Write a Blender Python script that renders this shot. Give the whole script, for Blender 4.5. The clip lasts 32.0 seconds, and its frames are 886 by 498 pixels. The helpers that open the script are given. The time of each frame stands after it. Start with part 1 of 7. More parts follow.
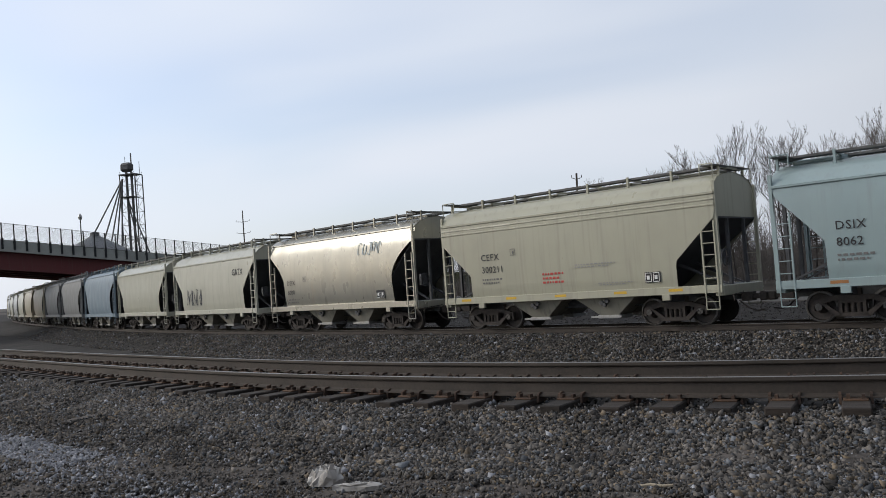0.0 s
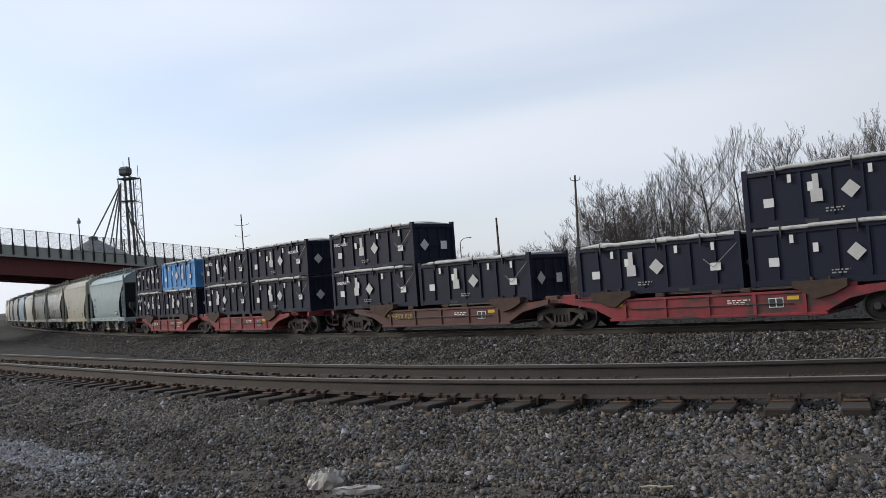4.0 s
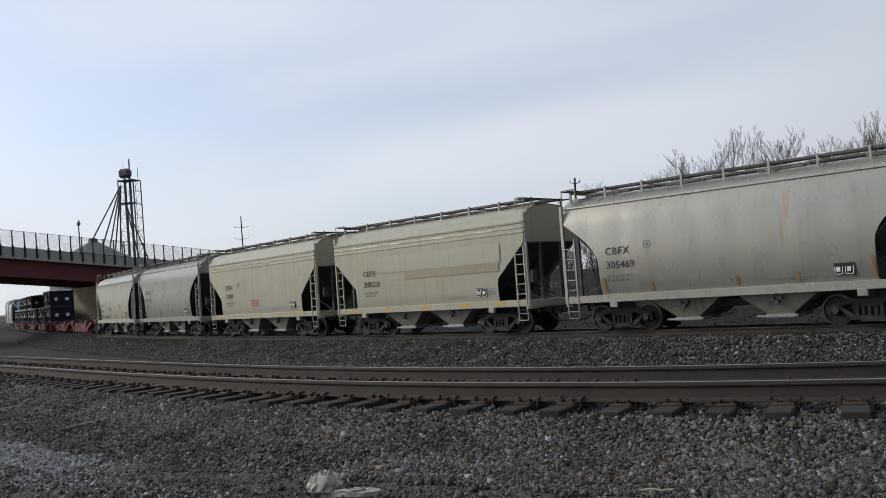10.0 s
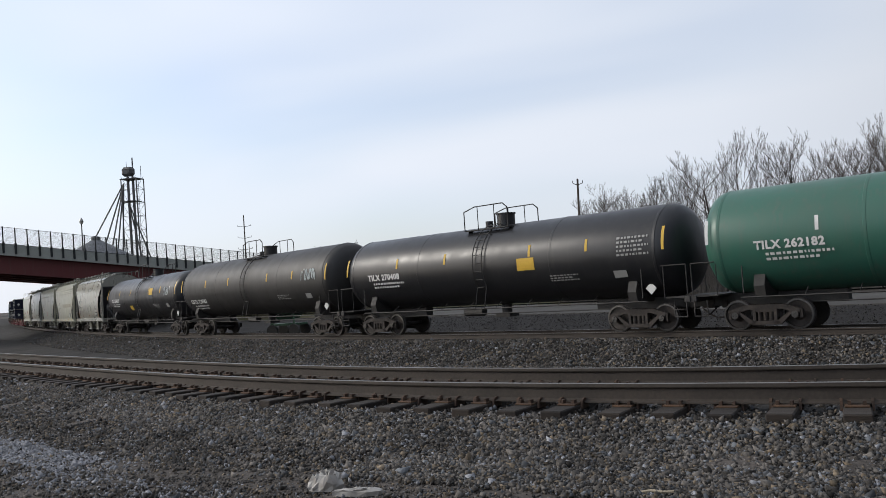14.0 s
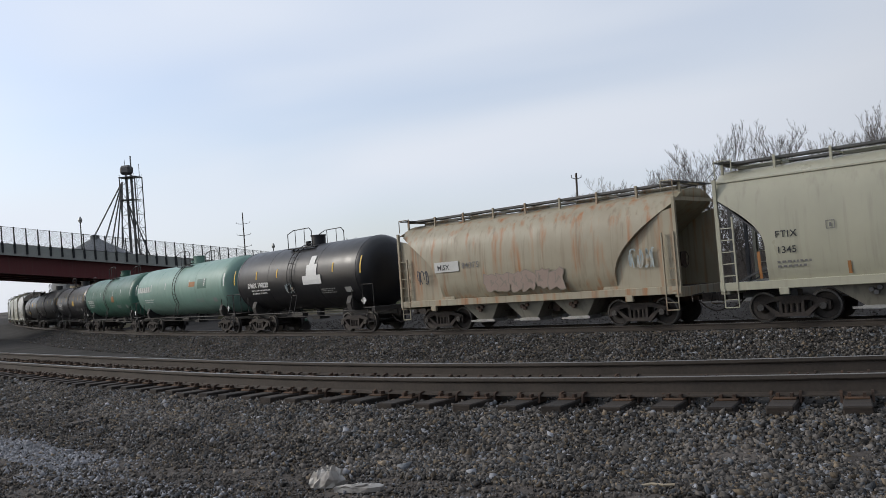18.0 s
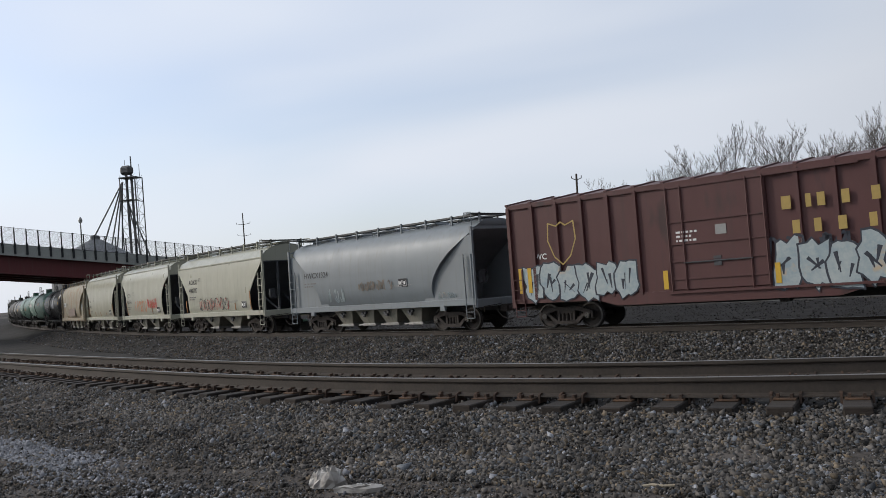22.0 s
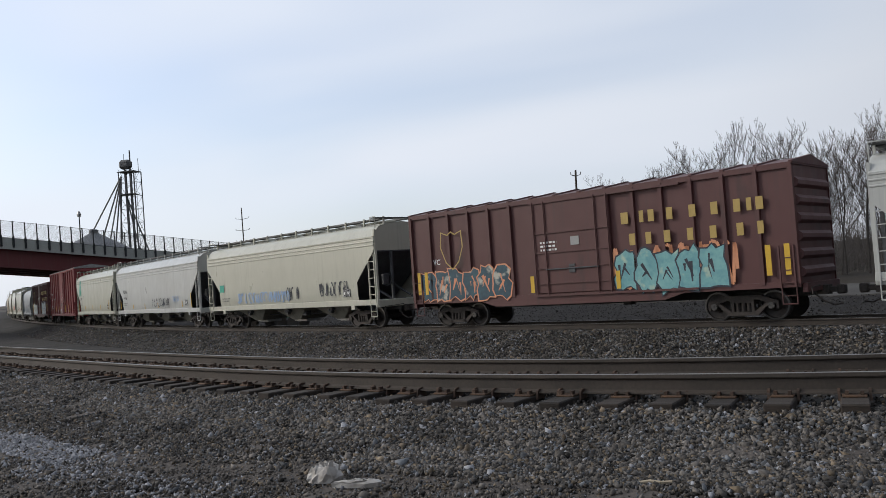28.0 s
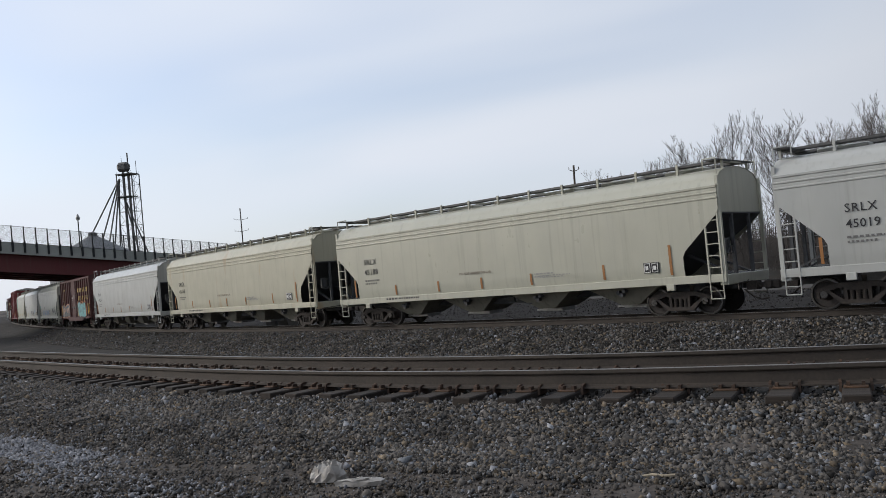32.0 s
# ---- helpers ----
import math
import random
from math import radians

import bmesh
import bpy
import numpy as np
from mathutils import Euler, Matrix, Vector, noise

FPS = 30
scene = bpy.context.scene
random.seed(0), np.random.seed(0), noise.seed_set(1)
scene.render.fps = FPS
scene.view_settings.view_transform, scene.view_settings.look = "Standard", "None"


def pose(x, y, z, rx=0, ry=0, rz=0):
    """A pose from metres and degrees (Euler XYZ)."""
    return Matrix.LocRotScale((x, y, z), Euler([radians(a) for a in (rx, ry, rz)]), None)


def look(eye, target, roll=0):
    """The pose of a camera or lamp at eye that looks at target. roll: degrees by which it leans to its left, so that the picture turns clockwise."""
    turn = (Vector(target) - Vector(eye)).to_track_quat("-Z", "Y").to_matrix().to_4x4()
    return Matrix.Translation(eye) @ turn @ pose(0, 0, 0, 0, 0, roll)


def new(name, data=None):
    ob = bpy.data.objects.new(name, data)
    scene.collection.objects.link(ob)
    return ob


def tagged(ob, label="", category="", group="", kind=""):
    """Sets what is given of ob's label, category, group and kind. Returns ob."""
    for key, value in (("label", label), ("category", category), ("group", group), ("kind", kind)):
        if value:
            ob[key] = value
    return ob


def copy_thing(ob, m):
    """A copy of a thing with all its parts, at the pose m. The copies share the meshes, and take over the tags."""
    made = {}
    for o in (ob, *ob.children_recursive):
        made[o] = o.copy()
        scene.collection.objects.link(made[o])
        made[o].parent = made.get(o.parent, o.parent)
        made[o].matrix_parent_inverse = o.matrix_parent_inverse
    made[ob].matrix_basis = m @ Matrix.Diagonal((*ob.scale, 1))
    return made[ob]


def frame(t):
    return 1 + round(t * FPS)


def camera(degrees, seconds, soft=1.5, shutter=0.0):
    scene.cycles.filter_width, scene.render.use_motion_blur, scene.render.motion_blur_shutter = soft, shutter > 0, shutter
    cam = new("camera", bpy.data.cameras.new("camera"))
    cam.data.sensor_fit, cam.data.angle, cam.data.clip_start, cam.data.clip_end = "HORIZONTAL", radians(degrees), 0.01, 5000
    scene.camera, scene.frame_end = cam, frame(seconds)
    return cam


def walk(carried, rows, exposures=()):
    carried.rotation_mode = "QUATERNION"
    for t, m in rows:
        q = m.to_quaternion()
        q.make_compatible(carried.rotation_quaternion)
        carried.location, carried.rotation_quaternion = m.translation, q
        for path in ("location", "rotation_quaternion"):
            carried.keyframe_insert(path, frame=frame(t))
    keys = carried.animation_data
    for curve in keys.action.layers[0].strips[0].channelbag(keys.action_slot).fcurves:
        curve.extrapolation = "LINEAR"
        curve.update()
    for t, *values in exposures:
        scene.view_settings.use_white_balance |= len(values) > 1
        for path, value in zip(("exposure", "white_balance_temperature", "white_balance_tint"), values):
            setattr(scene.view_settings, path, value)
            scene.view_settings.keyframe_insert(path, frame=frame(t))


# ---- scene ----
cam = camera(55.76, 32.0, soft=0.85)

# ---- the camera's stand and its small drifts: seconds, pan, tilt, lean in degrees ----
EYE = Vector((0.0, 0.0, 2.194))
VIEW = (
    (0, -0.023, 1.854, -4.449), (0.5, -0.104, 1.851, -4.558), (1, -0.083, 1.848, -4.555), (1.5, -0.207, 1.857, -4.707), 
    (2, -0.250, 1.889, -4.577), (2.5, -0.221, 1.975, -4.603), (3, -0.235, 1.998, -4.617), (3.5, -0.223, 1.978, -4.723), 
    (5.5, 0.213, 2.243, -4.490), (6, 0.140, 2.131, -4.596), (6.5, 0.058, 2.059, -4.502), (7, 0.045, 2.071, -4.545), 
    (7.5, 0.134, 1.970, -4.424), (8, 0.234, 1.871, -4.380), (8.5, 0.119, 1.938, -4.286), (9, -0.000, 2.116, -4.502), 
    (9.5, -0.148, 2.243, -4.402), (10, -0.147, 2.191, -4.637), (10.5, -0.116, 2.144, -4.540), (11, -0.114, 2.168, -4.511), 
    (11.5, -0.132, 2.223, -4.542), (12, -0.060, 2.155, -4.514), (12.5, -0.008, 2.155, -4.563), (13, 0.042, 2.146, -4.347), 
    (13.5, 0.003, 2.210, -4.459), (14, 0.013, 2.210, -4.297), (14.5, 0.047, 2.223, -4.295), (16.5, 0.106, 1.964, -4.375), 
    (17, 0.112, 1.966, -4.547), (17.5, 0.194, 1.932, -4.441), (18, -0.015, 1.904, -4.810), (18.5, 0.034, 1.954, -4.570), 
    (19, 0.030, 1.960, -4.597), (19.5, 0.044, 1.839, -4.581), (20, 0.162, 1.743, -4.606), (20.5, 0.177, 1.862, -4.613), 
    (21, 0.134, 1.854, -4.581), (21.5, 0.098, 1.865, -4.649), (22, -0.010, 1.943, -4.775), (22.5, 0.074, 1.931, -4.457), 
    (23, -0.024, 1.912, -4.210), (23.5, -0.112, 1.922, -4.222), (24, -0.115, 1.923, -4.396), (24.5, -0.162, 1.841, -4.440), 
    (25, -0.175, 1.843, -4.419), (25.5, -0.131, 1.853, -4.444), (27.5, 0.043, 1.674, -4.201), (28, -0.066, 1.643, -4.507), 
    (28.5, -0.009, 1.767, -4.499), (29, 0.053, 1.683, -4.390), (29.5, -0.077, 1.358, -5.043), (30, -0.189, 0.824, -4.758), 
    (30.5, -0.208, 0.779, -5.673), (31, -0.177, 1.072, -5.728), (31.5, -0.219, 1.411, -6.172), (32, -0.093, 1.458, -5.440),
)


def view(pan, tilt, lean):
    a, b = radians(pan), radians(tilt)
    way = Vector((-math.sin(a) * math.cos(b), math.cos(a) * math.cos(b), math.sin(b)))
    return look(EYE, EYE + way * 10, lean)


walk(cam, [(t, view(a, b, c)) for t, a, b, c in VIEW],
     exposures=((0, 0.0), (1, -0.08), (2, 0.0), (3, 0.1), (6, 0.0), (11, -0.09), (12.5, 0.03), (14, 0.1), (17, 0.0), (21, -0.08), (22.5, 0.0), (24, 0.09), (25.5, 0.0), (28.5, 0.02), (30, 0.10), (31, 0.0), (32, -0.04)))

# ---- daylight: thin high cloud, a veiled sun at the camera's left ----
SUN_TO = Vector((-0.86, 0.16, 0.48)).normalized()
HAZE_TO = Vector((-0.72, 0.35, 0.60)).normalized()   # the brightest part of the thin cloud
world = bpy.data.worlds.new("sky")
scene.world = world
world.use_nodes = True
wn, wl = world.node_tree.nodes, world.node_tree.links
wn.clear()
w_out, w_bg = wn.new("ShaderNodeOutputWorld"), wn.new("ShaderNodeBackground")
w_sky = wn.new("ShaderNodeTexSky")
w_sky.sky_type, w_sky.sun_disc = "NISHITA", False
w_sky.sun_elevation = math.asin(SUN_TO.z)
w_sky.sun_rotation = math.atan2(SUN_TO.x, SUN_TO.y)
w_sky.dust_density, w_sky.air_density = 2.0, 1.0
w_geo, w_map = wn.new("ShaderNodeTexCoord"), wn.new("ShaderNodeMapping")
w_map.inputs["Rotation"].default_value = (0.0, radians(-14), radians(20))
w_map.inputs["Scale"].default_value = (0.8, 0.8, 2.6)
w_noise = wn.new("ShaderNodeTexNoise")
w_noise.inputs["Scale"].default_value, w_noise.inputs["Detail"].default_value = 1.5, 3.0
w_noise.inputs["Roughness"].default_value, w_noise.inputs["Distortion"].default_value = 0.42, 0.5
w_ramp = wn.new("ShaderNodeValToRGB")
w_ramp.color_ramp.elements[0].position, w_ramp.color_ramp.elements[1].position = 0.34, 0.64
w_ramp.color_ramp.elements[0].color = (0.42, 0.42, 0.42, 1)
w_ramp.color_ramp.elements[1].color = (1, 1, 1, 1)
w_gain, w_mix = wn.new("ShaderNodeMix"), wn.new("ShaderNodeMix")
for node in (w_gain, w_mix):
    node.data_type = "RGBA"
w_gain.blend_type, w_gain.inputs["Factor"].default_value = "MULTIPLY", 1.0
w_gain.inputs["B"].default_value = (1.55, 1.6, 1.75, 1)
w_mix.inputs["B"].default_value = (7.6, 8.1, 9.0, 1)
# thin cloud glows towards the sun and is dull on the far side of the sky
w_dot, w_lit = wn.new("ShaderNodeVectorMath"), wn.new("ShaderNodeMix")
w_dot.operation, w_dot.inputs[1].default_value = "DOT_PRODUCT", HAZE_TO
w_glow = wn.new("ShaderNodeValToRGB")
w_glow.color_ramp.elements[0].position, w_glow.color_ramp.elements[0].color = 0.2, (0.10, 0.10, 0.105, 1)
w_glow.color_ramp.elements[1].position, w_glow.color_ramp.elements[1].color = 1.0, (0.60, 0.585, 0.56, 1)
for at_, val in ((0.41, 0.28), (0.51, 0.41), (0.60, 0.475), (0.73, 0.515), (0.88, 0.56)):
    el = w_glow.color_ramp.elements.new(at_)
    el.color = (val, val, val, 1)
w_half = wn.new("ShaderNodeMath")
w_half.operation, w_half.inputs[1].default_value, w_half.inputs[2].default_value = "MULTIPLY_ADD", 0.5, 0.5
w_lit.data_type, w_lit.blend_type, w_lit.inputs["Factor"].default_value = "RGBA", "MULTIPLY", 1.0
wl.new(w_geo.outputs["Generated"], w_dot.inputs[0])
wl.new(w_dot.outputs["Value"], w_half.inputs[0])
wl.new(w_half.outputs[0], w_glow.inputs["Fac"])
wl.new(w_geo.outputs["Generated"], w_map.inputs["Vector"])
wl.new(w_map.outputs["Vector"], w_noise.inputs["Vector"])
wl.new(w_noise.outputs["Fac"], w_ramp.inputs["Fac"])
wl.new(w_sky.outputs["Color"], w_gain.inputs["A"])
wl.new(w_gain.outputs["Result"], w_mix.inputs["A"])
wl.new(w_ramp.outputs["Color"], w_mix.inputs["Factor"])
wl.new(w_mix.outputs["Result"], w_lit.inputs["A"])
wl.new(w_glow.outputs["Color"], w_lit.inputs["B"])
wl.new(w_lit.outputs["Result"], w_bg.inputs["Color"])
w_bg.inputs["Strength"].default_value = 0.195
wl.new(w_bg.outputs["Background"], w_out.inputs["Surface"])

sun = new("sun", bpy.data.lights.new("sun", "SUN"))
sun.data.energy, sun.data.angle, sun.data.color = 1.5, radians(10), (1.0, 0.95, 0.87)
sun.matrix_world = look(SUN_TO * 50, (0, 0, 0))
scene.view_settings.exposure = 0.0


# ---- materials ----
def material(name, base, dark=None, rough=0.6, metal=0.0, grain=30.0, blotch=1.5, amount=0.5, stretch=(1, 1, 1), bump=0.1,
             spots=None, spot_at=0.62, spot_scale=3.0, spot_stretch=(1, 1, 1), jitter=0.0, spec=0.5, spot_soft=0.08):
    """base and dark are mixed by two scales of noise; spots lays a third colour over in patches of its own shape."""
    m = bpy.data.materials.new(name)
    m.use_nodes = True
    nt = m.node_tree
    nd, ln = nt.nodes, nt.links
    b = nd["Principled BSDF"]
    b.inputs["Roughness"].default_value, b.inputs["Metallic"].default_value = rough, metal
    b.inputs["Specular IOR Level"].default_value = spec
    dark = dark or tuple(c * 0.6 for c in base)
    co, mp = nd.new("ShaderNodeTexCoord"), nd.new("ShaderNodeMapping")
    mp.inputs["Scale"].default_value = stretch
    ln.new(co.outputs["Object"], mp.inputs["Vector"])
    fine, wide = nd.new("ShaderNodeTexNoise"), nd.new("ShaderNodeTexNoise")
    for n, s, d in ((fine, grain, 3.0), (wide, blotch, 4.0)):
        n.inputs["Scale"].default_value, n.inputs["Detail"].default_value = s, d
        ln.new(mp.outputs["Vector"], n.inputs["Vector"])
    add = nd.new("ShaderNodeMath")
    add.operation = "MULTIPLY_ADD"
    add.inputs[1].default_value = 0.45
    ln.new(fine.outputs["Fac"], add.inputs[0])
    half = nd.new("ShaderNodeMath")
    half.operation = "MULTIPLY"
    half.inputs[1].default_value = 0.55
    ln.new(wide.outputs["Fac"], half.inputs[0])
    ln.new(half.outputs[0], add.inputs[2])
    rng = nd.new("ShaderNodeMapRange")
    rng.inputs["From Min"].default_value, rng.inputs["From Max"].default_value = 0.36, 0.66
    rng.inputs["To Max"].default_value = amount
    ln.new(add.outputs[0], rng.inputs["Value"])
    mix = nd.new("ShaderNodeMix")
    mix.data_type = "RGBA"
    mix.inputs["A"].default_value, mix.inputs["B"].default_value = (*base, 1), (*dark, 1)
    ln.new(rng.outputs["Result"], mix.inputs["Factor"])
    colour = mix.outputs["Result"]
    if spots:
        mp2, sn = nd.new("ShaderNodeMapping"), nd.new("ShaderNodeTexNoise")
        mp2.inputs["Scale"].default_value, mp2.inputs["Location"].default_value = spot_stretch, (3.1, 7.7, 1.3)
        sn.inputs["Scale"].default_value, sn.inputs["Detail"].default_value = spot_scale, 6.0
        ln.new(co.outputs["Object"], mp2.inputs["Vector"])
        ln.new(mp2.outputs["Vector"], sn.inputs["Vector"])
        r2 = nd.new("ShaderNodeMapRange")
        r2.inputs["From Min"].default_value, r2.inputs["From Max"].default_value = spot_at, spot_at + spot_soft
        ln.new(sn.outputs["Fac"], r2.inputs["Value"])
        m2 = nd.new("ShaderNodeMix")
        m2.data_type = "RGBA"
        m2.inputs["B"].default_value = (*spots, 1)
        ln.new(colour, m2.inputs["A"])
        ln.new(r2.outputs["Result"], m2.inputs["Factor"])
        colour = m2.outputs["Result"]
    if jitter:
        geo = nd.new("ShaderNodeNewGeometry")
        info = nd.new("ShaderNodeObjectInfo")
        both = nd.new("ShaderNodeMath")
        both.operation = "ADD"
        ln.new(geo.outputs["Random Per Island"], both.inputs[0])
        ln.new(info.outputs["Random"], both.inputs[1])
        fr = nd.new("ShaderNodeMath")
        fr.operation = "FRACT"
        ln.new(both.outputs[0], fr.inputs[0])
        r3 = nd.new("ShaderNodeMapRange")
        r3.inputs["To Min"].default_value, r3.inputs["To Max"].default_value = 1.0 - jitter, 1.0 + jitter
        ln.new(fr.outputs[0], r3.inputs["Value"])
        m3 = nd.new("ShaderNodeMix")
        m3.data_type, m3.blend_type = "RGBA", "MULTIPLY"
        m3.inputs["Factor"].default_value = 1.0
        ln.new(colour, m3.inputs["A"])
        ln.new(r3.outputs["Result"], m3.inputs["B"])
        colour = m3.outputs["Result"]
    ln.new(colour, b.inputs["Base Color"])
    if bump:
        bp = nd.new("ShaderNodeBump")
        bp.inputs["Strength"].default_value, bp.inputs["Distance"].default_value = bump, 0.02
        ln.new(add.outputs[0], bp.inputs["Height"])
        ln.new(bp.outputs["Normal"], b.inputs["Normal"])
    return m


def paint(name, base, rough=0.42, grime=0.45, rust=None, rust_at=0.64, metal=0.0, dirt=(0.13, 0.115, 0.095), spec=0.5, rust_stretch=(0.8, 0.8, 0.22), rust_soft=0.1):
    """Car paint: cloudy fading, thin dirt runs down the sheet, uneven gloss, and rust patches where asked for."""
    dark = tuple(c * (1 - grime * 0.5) + d * grime * 0.5 for c, d in zip(base, dirt))
    m = material(name, base, dark, rough, metal, 3.0, 0.45, 1.0, (0.7, 0.7, 0.4), 0.015, rust, rust_at, 1.4, rust_stretch, spec=spec, spot_soft=rust_soft)
    nd, ln = m.node_tree.nodes, m.node_tree.links
    b = nd["Principled BSDF"]
    co = next(n for n in nd if n.type == "TEX_COORD")
    info, shift = nd.new("ShaderNodeObjectInfo"), nd.new("ShaderNodeVectorMath")
    shift.operation, shift.inputs[1].default_value = "MULTIPLY_ADD", (1, 1, 1)
    far = nd.new("ShaderNodeMath")
    far.operation, far.inputs[1].default_value = "MULTIPLY", 60.0
    ln.new(info.outputs["Random"], far.inputs[0])
    ln.new(co.outputs["Object"], shift.inputs[0])
    ln.new(far.outputs[0], shift.inputs[2])
    for mp in [n for n in nd if n.type == "MAPPING"]:
        ln.new(shift.outputs[0], mp.inputs["Vector"])
    run_map, runs, cut = nd.new("ShaderNodeMapping"), nd.new("ShaderNodeTexNoise"), nd.new("ShaderNodeMapRange")
    run_map.inputs["Scale"].default_value = (4.5, 4.5, 0.16)
    runs.inputs["Scale"].default_value, runs.inputs["Detail"].default_value = 1.3, 5.0
    cut.inputs["From Min"].default_value, cut.inputs["From Max"].default_value, cut.inputs["To Max"].default_value = 0.54, 0.80, grime * 1.1
    ln.new(shift.outputs[0], run_map.inputs["Vector"])
    ln.new(run_map.outputs["Vector"], runs.inputs["Vector"])
    ln.new(runs.outputs["Fac"], cut.inputs["Value"])
    over = nd.new("ShaderNodeMix")
    over.data_type = "RGBA"
    over.inputs["B"].default_value = (*dirt, 1)
    ln.new(b.inputs["Base Color"].links[0].from_socket, over.inputs["A"])
    ln.new(cut.outputs["Result"], over.inputs["Factor"])
    ln.new(over.outputs["Result"], b.inputs["Base Color"])
    gloss = nd.new("ShaderNodeMapRange")
    gloss.inputs["To Min"].default_value, gloss.inputs["To Max"].default_value = rough - 0.10, rough + 0.16
    wide = next(n for n in nd if n.type == "TEX_NOISE")
    ln.new(wide.outputs["Fac"], gloss.inputs["Value"])
    ln.new(gloss.outputs["Result"], b.inputs["Roughness"])
    return m


def glow_free(name, base, rough=0.6):
    return material(name, base, tuple(c * 0.82 for c in base), rough, 0.0, 14.0, 2.0, 0.8, bump=0.0)


GRAVEL = material("gravel", (0.042, 0.038, 0.034), (0.014, 0.013, 0.012), 0.95, 0, 22.0, 0.5, 1.0, bump=0.9, spots=(0.12, 0.115, 0.11), spot_at=0.66, spot_scale=18.0, spec=0.2)
DIRT = material("packed_cinders", (0.112, 0.097, 0.086), (0.046, 0.041, 0.037), 0.95, 0, 26.0, 0.8, 1.0, bump=0.8, spots=(0.12, 0.118, 0.114), spot_at=0.66, spot_scale=30.0, spec=0.2)
STONE = material("ballast_stone", (0.122, 0.110, 0.098), (0.037, 0.034, 0.031), 0.9, 0, 40.0, 1.2, 1.0, bump=0.2, jitter=0.85, spec=0.3)
# darker than the ballast, for the stones beyond the far track
STONE_DARK = material("dark_stone", (0.052, 0.049, 0.046), (0.018, 0.017, 0.016), 0.9, 0, 40.0, 1.2, 1.0, bump=0.2, jitter=0.8, spec=0.2)
STONE_TAN = material("tan_stone", (0.17, 0.135, 0.095), (0.07, 0.054, 0.038), 0.9, 0, 40.0, 1.2, 1.0, bump=0.2, jitter=0.7, spec=0.3)
STONE_BLUE = material("slate_stone", (0.105, 0.112, 0.12), (0.04, 0.042, 0.046), 0.85, 0, 40.0, 1.2, 1.0, bump=0.2, jitter=0.8, spec=0.4)
CINDER = material("black_cinders", (0.030, 0.028, 0.027), (0.014, 0.013, 0.013), 0.95, 0, 9.0, 0.5, 1.0, bump=0.9, spots=(0.07, 0.068, 0.066), spot_at=0.67, spot_scale=7.0, spec=0.1)
PLATE = material("rust_orange_plate", (0.105, 0.056, 0.028), (0.05, 0.031, 0.021), 0.85, 0.1, 30, 6, 1.0, bump=0.3, jitter=0.25)
STONE_PALE = material("pale_stone", (0.28, 0.285, 0.305), (0.14, 0.143, 0.152), 0.9, 0, 40.0, 6.0, 0.8, bump=0.2, jitter=0.35, spec=0.3)
GRASS = material("spring_grass", (0.030, 0.040, 0.014), (0.062, 0.047, 0.030), 0.95, 0, 2.2, 0.10, 1.0, bump=0.5, spec=0.1)
LOT = material("pale_gravel_lot", (0.085, 0.082, 0.077), (0.05, 0.047, 0.044), 0.95, 0, 6.0, 0.15, 1.0, bump=0.3, spec=0.2)
# walkway steel toned dark for its unlit underside, as seen from below
GRATING = material("shade_dark_grating", (0.11, 0.11, 0.108), (0.055, 0.055, 0.055), 0.6, 0.3, 12, 2, 0.9, bump=0.05)
FIELD = material("dull_field", (0.044, 0.037, 0.030), (0.025, 0.022, 0.017), 0.95, 0, 3.0, 0.03, 1.0, bump=0.4, spec=0.1)
RAIL = material("rail_steel", (0.058, 0.046, 0.037), (0.034, 0.028, 0.023), 0.75, 0.15, 30, 2.0, 1.0, bump=0.15)
RAILHEAD = material("polished_railhead", (0.20, 0.19, 0.18), (0.12, 0.11, 0.10), 0.45, 0.6, 60, 4.0, 0.8, (0.05, 1, 1), bump=0.02)
TIE = material("weathered_tie", (0.028, 0.020, 0.015), (0.012, 0.010, 0.008), 0.9, 0, 10, 2.0, 1.0, (1, 6, 6), bump=0.5, jitter=0.35)
RUSTY = material("rusted_iron", (0.072, 0.042, 0.027), (0.034, 0.024, 0.019), 0.85, 0.1, 30, 6, 1.0, bump=0.3, jitter=0.2)
IRON = material("truck_iron", (0.058, 0.046, 0.039), (0.017, 0.015, 0.014), 0.75, 0.2, 14, 3, 1.0, bump=0.2)
WHEEL = material("wheel_steel", (0.045, 0.036, 0.031), (0.018, 0.016, 0.015), 0.6, 0.35, 14, 3, 1.0, bump=0.1)
TREAD = material("bright_tread", (0.11, 0.105, 0.10), (0.05, 0.047, 0.044), 0.4, 0.6, 20, 3, 0.8, bump=0.02)
BLACK = material("sooty_black", (0.022, 0.021, 0.021), (0.04, 0.036, 0.032), 0.7, 0.0, 12, 1.5, 1.0, bump=0.15)
# dark steel; its tone also carries shade at the hoppers' ends and underframes
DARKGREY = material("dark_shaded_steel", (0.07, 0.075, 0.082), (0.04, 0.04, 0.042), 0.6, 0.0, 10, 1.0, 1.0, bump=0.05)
GALV = material("galvanised_steel", (0.38, 0.38, 0.37), (0.22, 0.21, 0.20), 0.5, 0.6, 12, 2, 0.9, bump=0.05)
M_BLACK = glow_free("black_lettering", (0.025, 0.025, 0.028))
M_WHITE = glow_free("white_lettering", (0.70, 0.70, 0.68))
M_YELLOW = glow_free("yellow_reflector", (0.60, 0.37, 0.03))
M_ORANGE = glow_free("orange_reflector", (0.33, 0.145, 0.045))
M_RED = glow_free("red_lettering", (0.50, 0.06, 0.05))
M_GREY = glow_free("grey_lettering", (0.30, 0.30, 0.29))
M_PALE = glow_free("pale_placard", (0.52, 0.52, 0.50))
